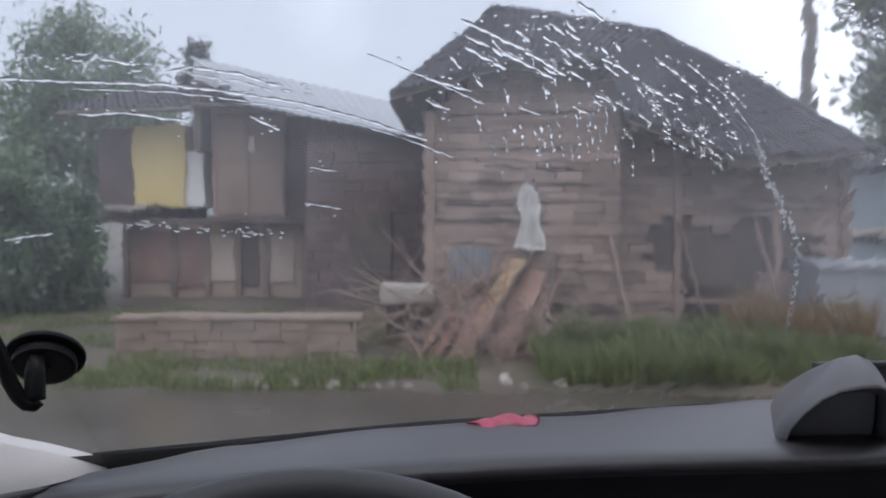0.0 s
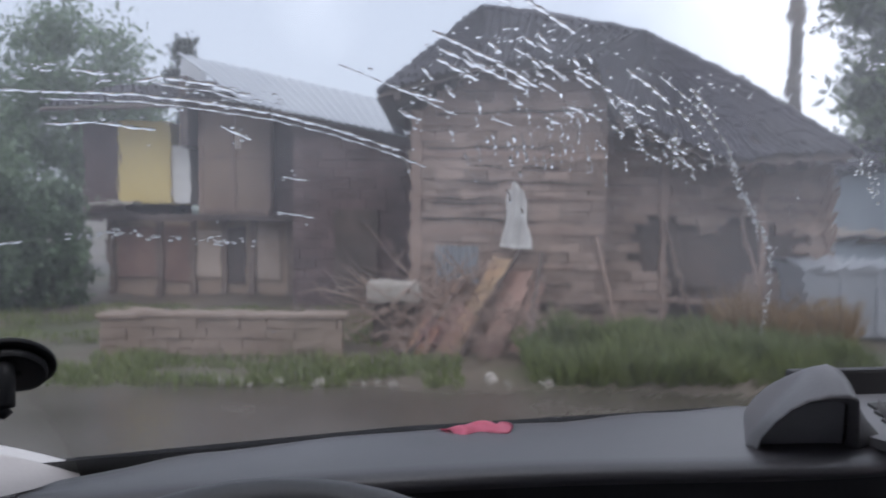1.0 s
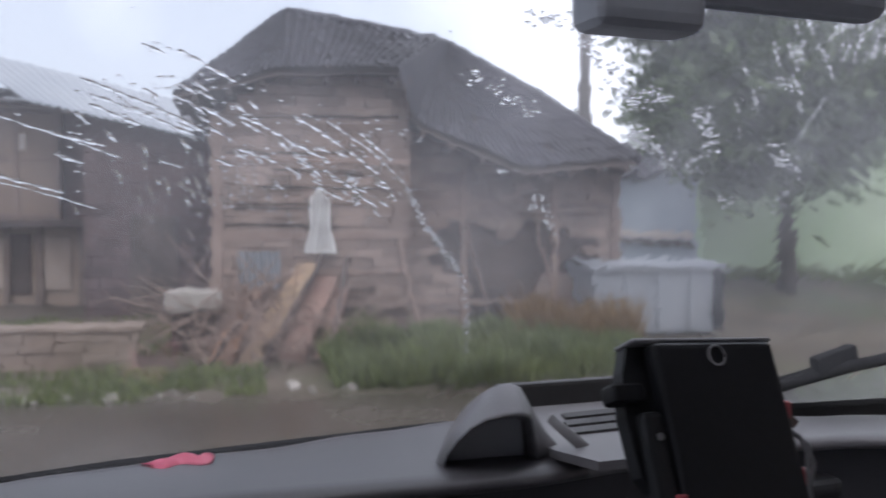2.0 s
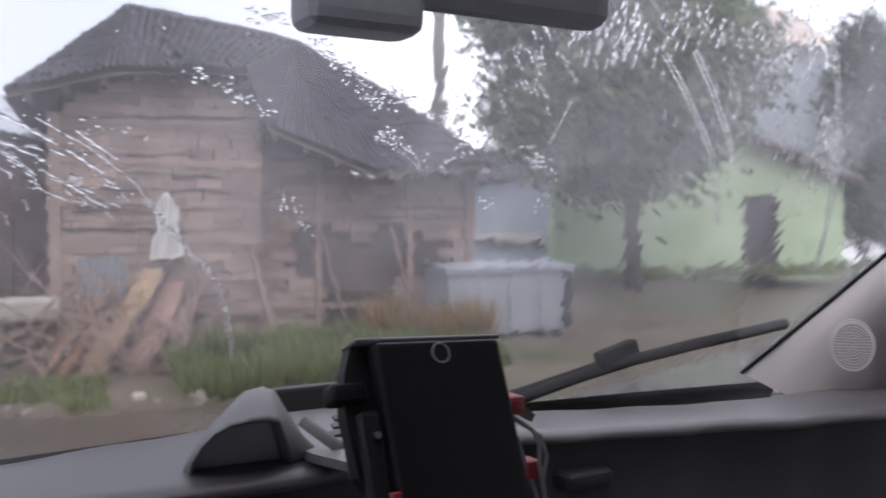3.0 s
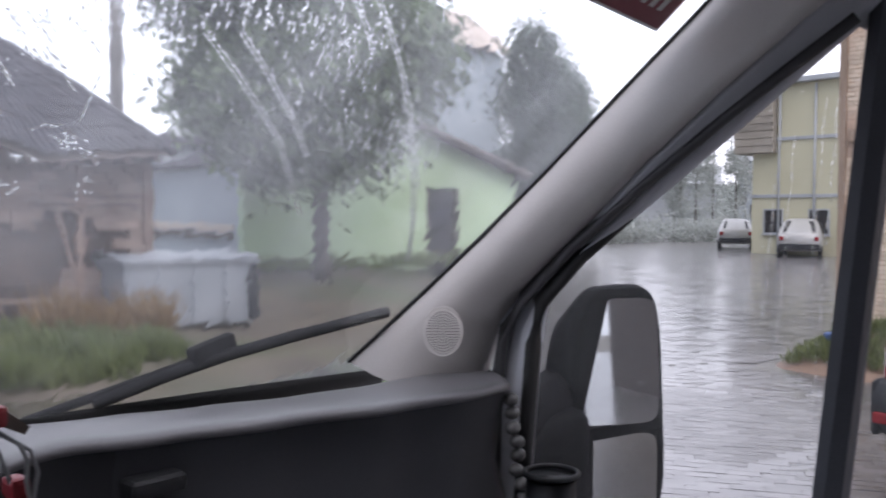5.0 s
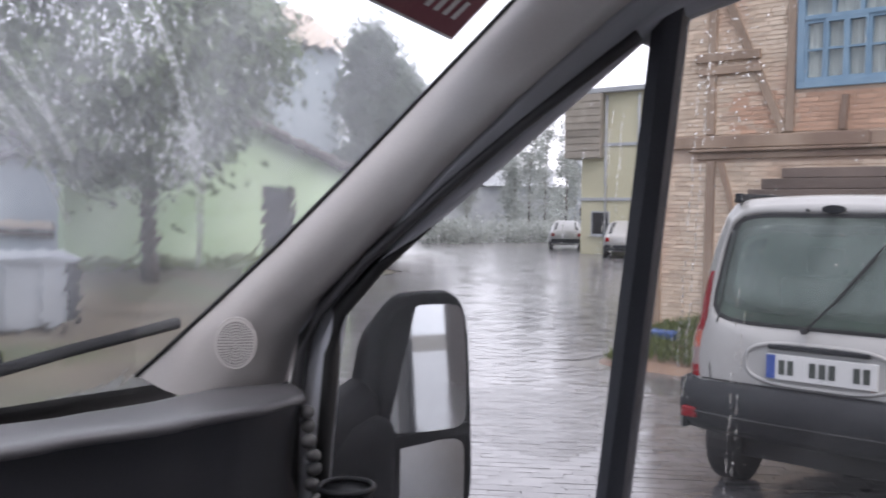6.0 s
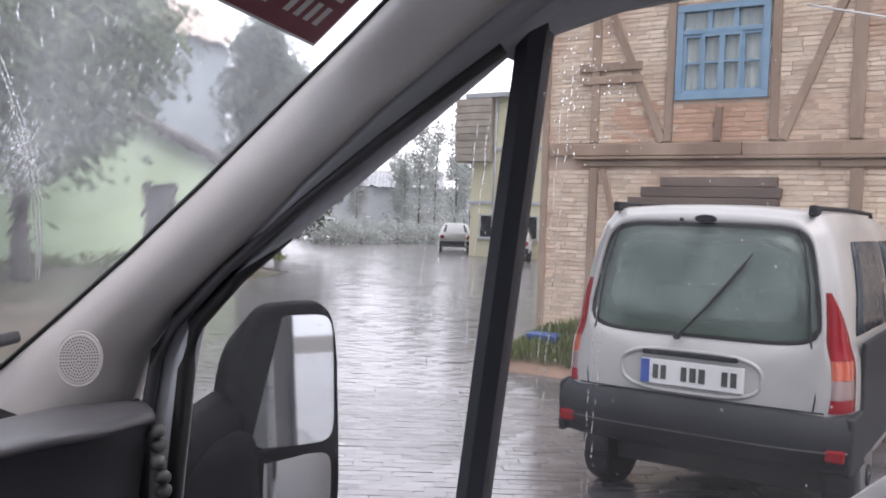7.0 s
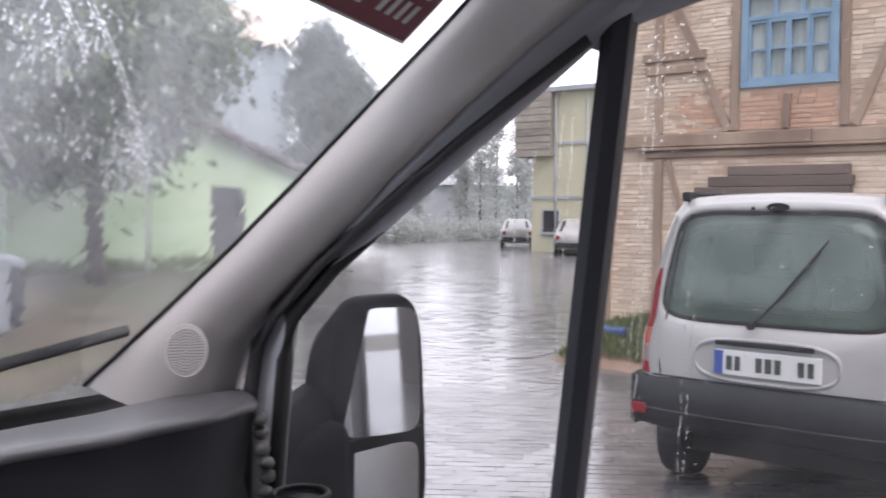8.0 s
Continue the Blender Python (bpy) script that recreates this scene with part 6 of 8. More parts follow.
def screen_drops():
    rng = random.Random(17)
    out = []

    def put(x, z, ax, az, length, width, h):
        if not (-0.78 < x < 1.0 and base_z(x) - 0.03 < z < 2.08):
            return
        c = ws(x, z, 0.0062)
        d = (ws(x + ax * 0.01, z + az * 0.01, 0.0062) - c).normalized()
        n = Vector((0.25 * (x - 0.1), 0.70, 0.70)).normalized()
        b = n.cross(d).normalized()
        out.append((c, d * length, b * width, n, h))
    def band(line, count, spread, smin, smax, stretch, fade=0.0):
        """Beads scattered along a line on the glass, long side along it."""
        seg = list(zip(line, line[1:]))
        for _ in range(count):
            t = rng.random() * len(seg)
            (x0, z0), (x1, z1) = seg[int(t)]
            u = t - int(t)
            w = spread * (1 - fade * t / len(seg))
            g = rng.gauss(0, 1) * w
            dx, dz = x1 - x0, (z1 - z0) * 1.38
            k = math.hypot(dx, dz)
            s = rng.uniform(smin, smax)
            put(x0 + (x1 - x0) * u - dz / k * g, z0 + (z1 - z0) * u + dx / k * g * 0.72, dx, z1 - z0, s * rng.uniform(1, stretch), s, s * 0.42)
    ridge_v, ridge_f = [], []

    def streak(line, width=0.0012, broken=0.12, beads=6, step=0.0055, rise=0.45):
        """A run of water: a low rounded ridge along a line, uneven in width, with loose beads beside it."""
        pts = []
        for (x0, z0), (x1, z1) in zip(line, line[1:]):
            n_ = max(3, int(math.hypot(x1 - x0, (z1 - z0) * 1.38) / 0.0014))
            pts += [(x0 + (x1 - x0) * k / n_, z0 + (z1 - z0) * k / n_) for k in range(n_)]
        pts.append(line[-1])
        runs, cur = [], []
        left = rng.uniform(8, 26)
        for p in pts:
            cur.append(p)
            if len(cur) > left:
                runs.append(cur)
                cur = [] if rng.random() < broken * 3 else [p]
                left = rng.uniform(8, 30)
        runs.append(cur)
        for run in runs:
            if len(run) < 4:
                continue
            ph, amp = rng.uniform(0, 6), rng.uniform(0.00005, 0.0003)
            base, m_ = len(ridge_v), len(run)
            for i, (x, z) in enumerate(run):
                c = ws(x, z + amp * math.sin(i * 0.5 + ph), 0.0062)
                q = run[min(i + 1, m_ - 1)] if i < m_ - 1 else run[i - 1]
                dv = (ws(q[0], q[1], 0.0062) - ws(x, z, 0.0062)) * (1 if i < m_ - 1 else -1)
                n = Vector((0.25 * (x - 0.1), 0.70, 0.70)).normalized()
                bb = n.cross(dv.normalized()).normalized()
                t = i / (m_ - 1)
                w = width * (0.35 + 0.65 * math.sin(math.pi * min(1, max(0, t * 0.94 + 0.06))) ** 0.5) * (0.85 + 0.3 * math.sin(i * 0.9 + ph * 2))
                for k in range(7):
                    g = math.pi * k / 6
                    ridge_v.append(tuple(c + bb * w * math.cos(g) + n * (w * rise * math.sin(g) - 0.0001)))
            for i in range(m_ - 1):
                for k in range(7):
                    p0, p1 = base + i * 7 + k, base + i * 7 + (k + 1) % 7
                    ridge_f.append((p0, p1, p1 + 7, p0 + 7))
            ridge_f.append(tuple(base + k for k in range(7))[::-1])
            ridge_f.append(tuple(base + (m_ - 1) * 7 + k for k in range(7)))
        if beads:
            band(line, beads, 0.004, 0.0005, 0.0011, 2.2)

    # long thin ridges that the driver's wiper left
    for line in ([(-0.637, 1.718), (-0.612, 1.720), (-0.581, 1.717)], [(-0.70, 1.733), (-0.637, 1.734), (-0.590, 1.735), (-0.557, 1.733), (-0.515, 1.729), (-0.478, 1.722), (-0.435, 1.711)],
                 [(-0.588, 1.741), (-0.576, 1.744), (-0.548, 1.742), (-0.528, 1.737)], [(-0.619, 1.745), (-0.601, 1.744)], [(-0.692, 1.648), (-0.665, 1.652)], [(-0.545, 1.721), (-0.528, 1.714)]):
        streak(line, 0.0014, 0.03, 5, 0.007)
        if len(line) > 3:
            streak([(x, z - 0.0035) for x, z in line[1:]], 0.0007, 0.25, 0, 0.006)
    for line in ([(-0.51, 1.693), (-0.493, 1.691)], [(-0.514, 1.671), (-0.489, 1.667)], [(-0.477, 1.756), (-0.434, 1.744), (-0.40, 1.733)], [(-0.444, 1.71), (-0.416, 1.701)], [(-0.377, 1.733), (-0.361, 1.728)]):
        streak(line, 0.0009, 0.1, 3)
    band([(-0.644, 1.654), (-0.607, 1.657), (-0.572, 1.653), (-0.524, 1.650)], 70, 0.0022, 0.0005, 0.0011, 3.0)
    band([(-0.70, 1.742), (-0.60, 1.742), (-0.50, 1.733)], 40, 0.004, 0.0005, 0.0010, 4.0)
    # streaks that fall towards the passenger's side, in a fan along the roof line
    for line in ([(-0.423, 1.776), (-0.403, 1.770), (-0.382, 1.764), (-0.366, 1.758), (-0.349, 1.751)], [(-0.418, 1.768), (-0.383, 1.758), (-0.356, 1.749)], [(-0.353, 1.766), (-0.336, 1.759)],
                 [(-0.328, 1.762), (-0.314, 1.758), (-0.297, 1.751)], [(-0.295, 1.750), (-0.276, 1.743), (-0.258, 1.735)], [(-0.291, 1.764), (-0.271, 1.756), (-0.251, 1.746)], [(-0.245, 1.744), (-0.215, 1.727)],
                 [(-0.242, 1.721), (-0.211, 1.704)], [(-0.441, 1.746), (-0.406, 1.739)], [(-0.439, 1.734), (-0.423, 1.729)], [(-0.326, 1.742), (-0.313, 1.738)], [(-0.240, 1.756), (-0.209, 1.738)],
                 [(-0.419, 1.763), (-0.390, 1.753)], [(-0.369, 1.795), (-0.330, 1.780)], [(-0.390, 1.796), (-0.376, 1.792)]):
        streak(line, 0.0016, 0.10, 6)
    edge = [(-0.266, 1.762), (-0.227, 1.744), (-0.193, 1.722), (-0.167, 1.694), (-0.139, 1.669), (-0.107, 1.642)]
    streak(edge, 0.0010, 0.3, 40)
    band(edge[2:] + [(-0.085, 1.60), (-0.07, 1.56)], 170, 0.0016, 0.0005, 0.0012, 1.8)
    for _ in range(60):
        x = rng.uniform(-0.43, -0.20)
        z = 1.768 - 0.32 * max(0, x + 0.36) + rng.gauss(-0.006, 0.009)
        streak([(x, z), (x + rng.uniform(0.006, 0.014), z - rng.uniform(0.003, 0.009))], 0.0013, 0.1, 2, 0.004)
    band([(-0.444, 1.77), (-0.387, 1.776), (-0.326, 1.778), (-0.288, 1.772), (-0.237, 1.761), (-0.186, 1.75)], 45, 0.004, 0.0005, 0.0012, 2.4)
    # frothy trails in the middle of the screen
    for line, n_ in (([(-0.09, 1.828), (-0.051, 1.810), (-0.028, 1.796), (-0.009, 1.785)], 90), ([(-0.012, 1.797), (0.018, 1.790)], 40), ([(-0.003, 1.765), (0.016, 1.762), (0.06, 1.741)], 70), ([(0.052, 1.786), (0.073, 1.777), (0.098, 1.753)], 60),
                     ([(0.15, 1.765), (0.206, 1.741)], 40), ([(0.206, 1.741), (0.219, 1.702)], 14), ([(0.134, 1.717), (0.156, 1.709)], 12), ([(0.078, 1.75), (0.091, 1.735)], 14), ([(-0.14, 1.835), (-0.06, 1.83)], 60),
                     ([(-0.17, 1.80), (-0.10, 1.775)], 40), ([(-0.075, 1.72), (-0.05, 1.70), (-0.03, 1.68)], 30)):
        band(line, n_, 0.0042, 0.0008, 0.0017, 2.0)
    streak([(0.185, 1.804), (0.185, 1.767)], 0.0010, 0.0, 0)
    for _ in range(26):
        x, z = rng.gauss(0.12, 0.03), rng.gauss(1.84, 0.022)
        streak([(x, z), (x + 0.014, z - 0.010)], 0.0010, 0.1, 2, 0.004)
    # fresh drops, few and flat
    for count, x0, x1, z0, z1 in ((22, -0.75, 0.0, 1.50, 1.80), (24, -0.65, -0.05, 1.78, 1.86), (26, -0.1, 0.98, 1.52, 2.06)):
        for _ in range(count):
            q = rng.uniform(0.0005, 0.0010)
            put(rng.uniform(x0, x1), rng.uniform(z0, z1), 0.6, -0.8, q * rng.uniform(1, 2.4), q, q * 0.35)
    # rough wet patches: many short flat wriggles of water side by side
    for cx, cz, sx, sz, count in ((0.42, 1.862, 0.035, 0.024, 110), (0.575, 1.785, 0.030, 0.020, 100), (0.60, 1.748, 0.024, 0.018, 50), (0.20, 1.855, 0.035, 0.009, 90), (0.47, 1.80, 0.05, 0.02, 50),
                                  (0.30, 1.875, 0.05, 0.012, 60), (0.66, 1.86, 0.035, 0.03, 40), (-0.33, 1.722, 0.045, 0.016, 60)):
        for _ in range(count):
            x, z = rng.gauss(cx, sx), rng.gauss(cz, sz)
            k = rng.uniform(0.4, 1.2)
            streak([(x, z), (x + 0.0032 * k, z - 0.0036 * k), (x + 0.0048 * k, z - 0.0088 * k)], rng.uniform(0.0006, 0.0013), 0.0, 0, 0.004, rng.uniform(0.12, 0.3))
    # runs of water on the passenger's side
    for line in ([(0.262, 1.847), (0.316, 1.819), (0.365, 1.791), (0.407, 1.765), (0.453, 1.725), (0.50, 1.684)], [(0.295, 1.853), (0.344, 1.826), (0.417, 1.781), (0.455, 1.752)],
                 [(0.395, 1.897), (0.435, 1.873), (0.462, 1.853)], [(0.424, 1.900), (0.465, 1.875), (0.505, 1.849), (0.565, 1.803), (0.620, 1.755), (0.657, 1.722)], [(0.65, 1.725), (0.70, 1.668), (0.732, 1.624)],
                 [(0.564, 1.795), (0.605, 1.764), (0.637, 1.733), (0.690, 1.676), (0.728, 1.629)]):
        for off in (-0.0016, 0.0016):
            streak([(x + off, z + off * 0.6) for x, z in line], 0.0010, 0.06, 3, 0.006, 0.4)
    for _ in range(34):
        x, z = rng.gauss(0.45, 0.12), rng.gauss(1.86, 0.04)
        streak([(x, z), (x + 0.010, z - 0.010)], 0.0008, 0.1, 0, 0.004, 0.25)
    me = bpy.data.meshes.new("water_run")
    me.from_pydata(ridge_v, [], ridge_f)
    me.materials.append(M["water"])
    me.polygons.foreach_set("use_smooth", [True] * len(me.polygons))
    runs_ob = new("water_run", me)
    runs_ob.parent = screen
    runs_ob.visible_shadow = False
    tagged(runs_ob, "streaks of running water on the glass", kind="stuff")
    return drops("rain_drop", out, screen, "clear rain drops on the glass")


screen_drops()


# dashboard, a moulded shelf that follows the windscreen's foot
def lerp_table(x, table):
    for (x0, v0), (x1, v1) in zip(table, table[1:]):
        if x <= x1:
            t = max(0.0, (x - x0) / (x1 - x0))
            t = t * t * (3 - 2 * t)
            return v0 + (v1 - v0) * t
    return table[-1][1]


TOP_Z = ((-0.9, 1.482), (-0.34, 1.494), (-0.1, 1.49), (0.15, 1.462), (0.35, 1.452), (0.6, 1.452), (0.83, 1.458))
REAR_Y = ((-0.9, -0.33), (-0.46, -0.30), (-0.1, -0.30), (0.12, -0.21), (0.25, -0.160), (0.34, -0.174), (0.48, -0.211), (0.63, -0.256), (0.75, -0.288), (0.82, -0.29), (0.86, -0.24))
FRONT_Y = ((-0.9, -0.36), (-0.705, -0.29), (-0.65, -0.232), (-0.575, -0.192), (-0.44, -0.164), (-0.288, -0.146), (-0.167, -0.108), (-0.048, -0.08), (0.1, -0.05), (0.25, -0.03), (0.34, -0.035), (0.45, -0.072), (0.574, -0.109), (0.71, -0.138), (0.775, -0.148), (0.86, -0.195))


def dash_rows(x0, x1, n):
    rows = []
    for x in np.linspace(x0, x1, n):
        z, r, f = lerp_table(x, TOP_Z), lerp_table(x, REAR_Y), lerp_table(x, FRONT_Y)
        rows.append([(x, f + 0.006, z - 0.05), (x, f + 0.003, z - 0.012), (x, f - 0.006, z - 0.002), (x, f - 0.02, z), (x, f - 0.03, z + 0.0005), (x, (f + r) / 2, z + 0.003), (x, r + 0.022, z + 0.001), (x, r + 0.014, z), (x, r + 0.004, z - 0.003), (x, r, z - 0.009),
                     (x, r + 0.004, z - 0.014)])
    return rows


dash_rows_ = dash_rows(-0.86, 0.86, 80)
# the passenger's half is paled for the light of its side window
centre = [k for k, row in enumerate(dash_rows_) if row[0][0] < 0.0][-1]
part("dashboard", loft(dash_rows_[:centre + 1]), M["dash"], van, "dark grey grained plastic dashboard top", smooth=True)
dash = part("dash_top", loft(dash_rows_[centre:]), M["dash_lit"], van, "grained plastic top on the passenger's side, paled for window light", smooth=True)
face_rows = []
for row in dash_rows_:
    x, r, z = row[-1]
    face_rows.append([(x, r + 0.003, z + 0.006), (x, r + 0.012, z - 0.03), (x, r + 0.022, z - 0.10), (x, r + 0.0, z - 0.16), (x, r - 0.02, z - 0.28), (x, r + 0.06, 0.75)])
# right of the split the face colour is raised for side-window light
split = [k for k, row in enumerate(face_rows) if row[0][0] < 0.31][-1]
part("dash_face", loft(face_rows[:split + 1]), M["dash_dark"], van, "near-black lower face of the dashboard", smooth=True)
part("glove_box", loft(face_rows[split:]), M["face_lit"], van, "glove box face below the dashboard, paled for side-window light", smooth=True)
gap_rows = []
for row in dash_rows_:
    x, f, z = row[0]
    zb = base_z(x) - 0.05
    gap_rows.append([(x, f, z), (x, (f + base_y(x)) / 2 + 0.02, min(z, zb) - 0.02), (x, base_y(x) + 0.03, zb), (x, base_y(x) + 0.012, base_z(x) - 0.004)])
part("demister_channel", loft(gap_rows), M["gap_black"], van, "black channel between dashboard and windscreen", smooth=True)
part("glove_latch", box(0.298, 0.366, -0.185, -0.150, 1.384, 1.408, 0.010, 3), M["device_edge"], dash, "small dark latch")

# instrument hood: a small wedge with a hollow towards the driver
def build_hood():
    rear = ((-0.152, 1.488), (-0.147, 1.500), (-0.138, 1.514), (-0.124, 1.530), (-0.108, 1.545), (-0.098, 1.553), (-0.082, 1.5555), (-0.071, 1.551), (-0.060, 1.532), (-0.046, 1.510), (-0.026, 1.488))
    inner = ((-0.147, 1.4885), (-0.148, 1.503), (-0.143, 1.517), (-0.135, 1.5285), (-0.124, 1.5355), (-0.108, 1.538), (-0.093, 1.538), (-0.083, 1.534), (-0.076, 1.521), (-0.068, 1.506), (-0.060, 1.4885))
    rows = []
    for t in np.linspace(0, 1, 14):
        row = []
        for k, (x, z) in enumerate(rear):
            fx = -0.074 + 0.014 * k / 10
            row.append((fx + (x - fx) * t ** 0.9, -0.107 - 0.145 * t, 1.488 + (0.05 + 0.95 * t ** 0.72) * (z - 1.488)))
        rows.append(row)
    # the top slopes on towards the driver and ends in a lip over the hollow
    last = rows[-1]
    rim = [(x, -0.262 - 0.038 * (z - 1.4885) / 0.0495, z) for x, z in inner]
    for k in (0.06, 0.3, 0.6, 0.9, 1.0):
        rows.append([tuple(np.array(q) * (1 - k) + np.array(w) * k + np.array((0, 0, 0.003 * math.sin(math.pi * k)))) for q, w in zip(last, rim)])
    for shrink, depth in ((0.985, 0.001), (0.95, 0.004), (0.90, 0.011)):
        rows.append([(-0.103 + (x + 0.103) * shrink, y + depth, 1.4885 + (z - 1.4885) * shrink) for x, y, z in rim])
    hood = part("instrument_hood", loft(rows), M["hood_grey"], van, "wedge-shaped grey hood on the dashboard", smooth=True)
    # the hollow's colour is lifted above the hood's to offset shade
    part("hood_recess", plate([(q[0], q[1] + 0.004, q[2]) for q in rows[-1]], (0, -1, 0.3), 0.004), M["recess_lifted"], hood, "hollow of the hood, colour lifted against its shade")
    part("hood_trim", loft([[(-0.082 + 0.064 * t, -0.300 + 0.034 * t, 1.541 - 0.050 * t), (-0.074 + 0.066 * t, -0.290 + 0.026 * t, 1.546 - 0.053 * t), (-0.066 + 0.068 * t, -0.272 + 0.012 * t, 1.543 - 0.053 * t)] for t in np.linspace(0.25, 1, 8)]), M["vent_grey"], hood, "light grey edge trim", smooth=True)
    part("vent_panel", plate([(x, y, 1.4975) for x, y in ((-0.050, -0.10), (0.112, -0.08), (0.085, -0.17), (0.010, -0.315), (-0.030, -0.315), (-0.046, -0.27), (-0.055, -0.15))], (0, 0, 1), 0.008), M["vent_grey"], hood, "light grey vent panel")
    for k in range(3):
        y = -0.150 - 0.030 * k
        part("vent_slat", plate([(0.025 - 0.014 * k, y, 1.500), (0.095 - 0.014 * k, y + 0.006, 1.500), (0.090 - 0.014 * k, y - 0.014, 1.500), (0.020 - 0.014 * k, y - 0.018, 1.500)], (0, 0, 1), 0.004), M["gap_black"], hood)
    part("screen_rail", box(-0.022, 0.13, -0.100, -0.085, 1.49, 1.5225, 0.004), M["gap_black"], hood, "black upright ledge behind the vent")


build_hood()

# steering wheel
def build_wheel():
    c = Vector((-0.515, -0.520, 1.369))
    u, v = Vector((1, 0, 0)), Vector((0, math.cos(radians(44)), math.sin(radians(44))))
    n = u.cross(v)
    ring = [c + u * 0.192 * math.cos(a) + v * 0.192 * math.sin(a) for a in np.linspace(0, 2 * math.pi, 56, endpoint=False)]
    w = part("steering_wheel", tube(ring, 0.0165, 14, closed=True), M["wheel_grey"], van, "black leather-rimmed steering wheel", smooth=True)
    part("hub", disc(0.07, 0.05, 28, Matrix.Translation(c - n * 0.03) @ n.to_track_quat("Z", "Y").to_matrix().to_4x4(), 0.015), M["dash_dark"], w)
    for a in (200, 340, 270):
        d = u * math.cos(radians(a)) + v * math.sin(radians(a))
        part("spoke", tube([c - n * 0.03 + d * 0.05, c - n * 0.01 + d * 0.185], 0.016, 8), M["dash_dark"], w, smooth=True)
    part("column", tube([c - n * 0.04, c - n * 0.22], 0.045, 12), M["dash_dark"], w, smooth=True)
    part("cluster", box(-0.70, -0.36, -0.34, -0.28, 1.30, 1.462, 0.02, 3), M["gap_black"], van, "dark instrument cluster")


build_wheel()

# pillar on the passenger's side: trim, dark door frame
IN_Z = (1.463, 1.50, 1.58, 1.66, 1.75, 1.85, 1.95, 2.06)
MIDS = ((0.885, -0.165, 1.39), (0.896, -0.204, 1.527), (0.897, -0.245, 1.575), (0.898, -0.331, 1.653), (0.895, -0.453, 1.765), (0.892, -0.554, 1.847), (0.892, -0.65, 1.92), (0.90, -0.80, 2.03))
OUTS = ((-0.296, 1.10), (-0.276, 1.50), (-0.280, 1.562), (-0.340, 1.630), (-0.456, 1.726), (-0.550, 1.805), (-0.706, 1.940), (-0.86, 2.05))
PILLAR_X = ((1.40, 0.735), (1.458, 0.757), (1.55, 0.800), (1.63, 0.833), (1.70, 0.856), (1.78, 0.876), (1.86, 0.896), (1.95, 0.922), (2.06, 0.946))
trim_rows, frame_rows = [], []
for zi, mid, (oy, oz) in zip(IN_Z, MIDS, OUTS):
    x = lerp_table(zi, PILLAR_X)
    a, b, c = ws(x, zi), Vector(mid), door(oy, oz)
    k = 1 - 0.65 * max(0.0, min(1.0, (zi - 1.58) / 0.25))
    m1 = a.lerp(b, 0.5) + Vector((-0.030, -0.022, 0.0)) * k
    trim_rows.append([a, a.lerp(m1, 0.45) + Vector((-0.008, -0.004, 0)), m1, m1.lerp(b, 0.6) + Vector((-0.004, -0.006, 0)), b, b + Vector((0.03, 0.01, 0))])
    m2 = b.lerp(c, 0.42) + Vector((0.012, 0.0, -0.004))
    if not frame_rows:
        b = Vector((0.872, -0.150, 1.15))
        m2 = b.lerp(c, 0.42)
    frame_rows.append([b + Vector((0.014, 0.006, 0)), b.lerp(c, 0.2) + Vector((-0.006, -0.004, 0)), m2, b.lerp(c, 0.62) + Vector((-0.010, -0.006, 0)), c + Vector((-0.012, 0, 0)), c, c + Vector((0.045, 0.05, 0))])
pillar = part("windscreen_pillar", loft(trim_rows), M["pillar"], van, "warm grey plastic pillar trim", smooth=True)
part("pillar_seal", tube([r[0] + Vector((-0.002, 0.0, 0)) for r in trim_rows], 0.004, 6), M["gap_black"], pillar, "thin black glass seal")
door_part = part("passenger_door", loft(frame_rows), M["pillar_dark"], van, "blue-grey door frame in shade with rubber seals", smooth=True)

# gaskets run thick and only low down, to shade the lower frame
for nm, col, off, r, lab in (("glass_gasket", 4, (-0.004, 0.004, 0), 0.012, "black rubber gasket at the side glass, widened to shade the lower frame"), ("frame_gasket", 1, (0.004, 0.002, 0), 0.010, "black rubber seal beside the pillar trim, widened to shade the lower frame")):
    line = [rw[col] + Vector(off) for rw in frame_rows[:4]]
    line.append(line[-1].lerp(frame_rows[4][col] + Vector(off), 0.6) + Vector((0.012, 0, 0)))
    part(nm, tube(line, r, 10, taper=lambda t: 1.0 if t < 0.7 else 1.0 - 2.2 * (t - 0.7)), M["gap_black"], door_part, lab, smooth=True)

# round tweeter grille on the foot of the pillar trim
tw_c, tw_n = Vector((0.774, -0.200, 1.524)), Vector((-0.72, -0.68, 0.12)).normalized()
tw_m = Matrix.Translation(tw_c) @ tw_n.to_track_quat("Z", "Y").to_matrix().to_4x4() @ Matrix.Diagonal((0.78, 0.87, 1, 1))
grille = part("speaker_grille", disc(0.034, 0.012, 40, tw_m @ Matrix.Diagonal((1.0, 1.12, 1, 1)), 0.003), M["pillar"], pillar, "round perforated speaker grille")
holes = bmesh.new()
for ring in range(1, 8):
    for k in range(ring * 6):
        a = 2 * math.pi * k / (ring * 6)
        r = 0.0041 * ring
        if r < 0.031:
            bmesh.ops.create_circle(holes, cap_ends=True, segments=6, radius=0.0013, matrix=tw_m @ Matrix.Translation((r * math.cos(a), r * math.sin(a) * 1.12, 0.0064)))
part("perforation", holes, M["gap_black"], grille, kind="stuff")
part("grille_ring", tube([tw_m @ Vector((0.0355 * math.cos(a), 0.0398 * math.sin(a), 0.004)) for a in np.linspace(0, 2 * math.pi, 40, endpoint=False)], 0.0016, 6, closed=True), M["pillar"], grille)

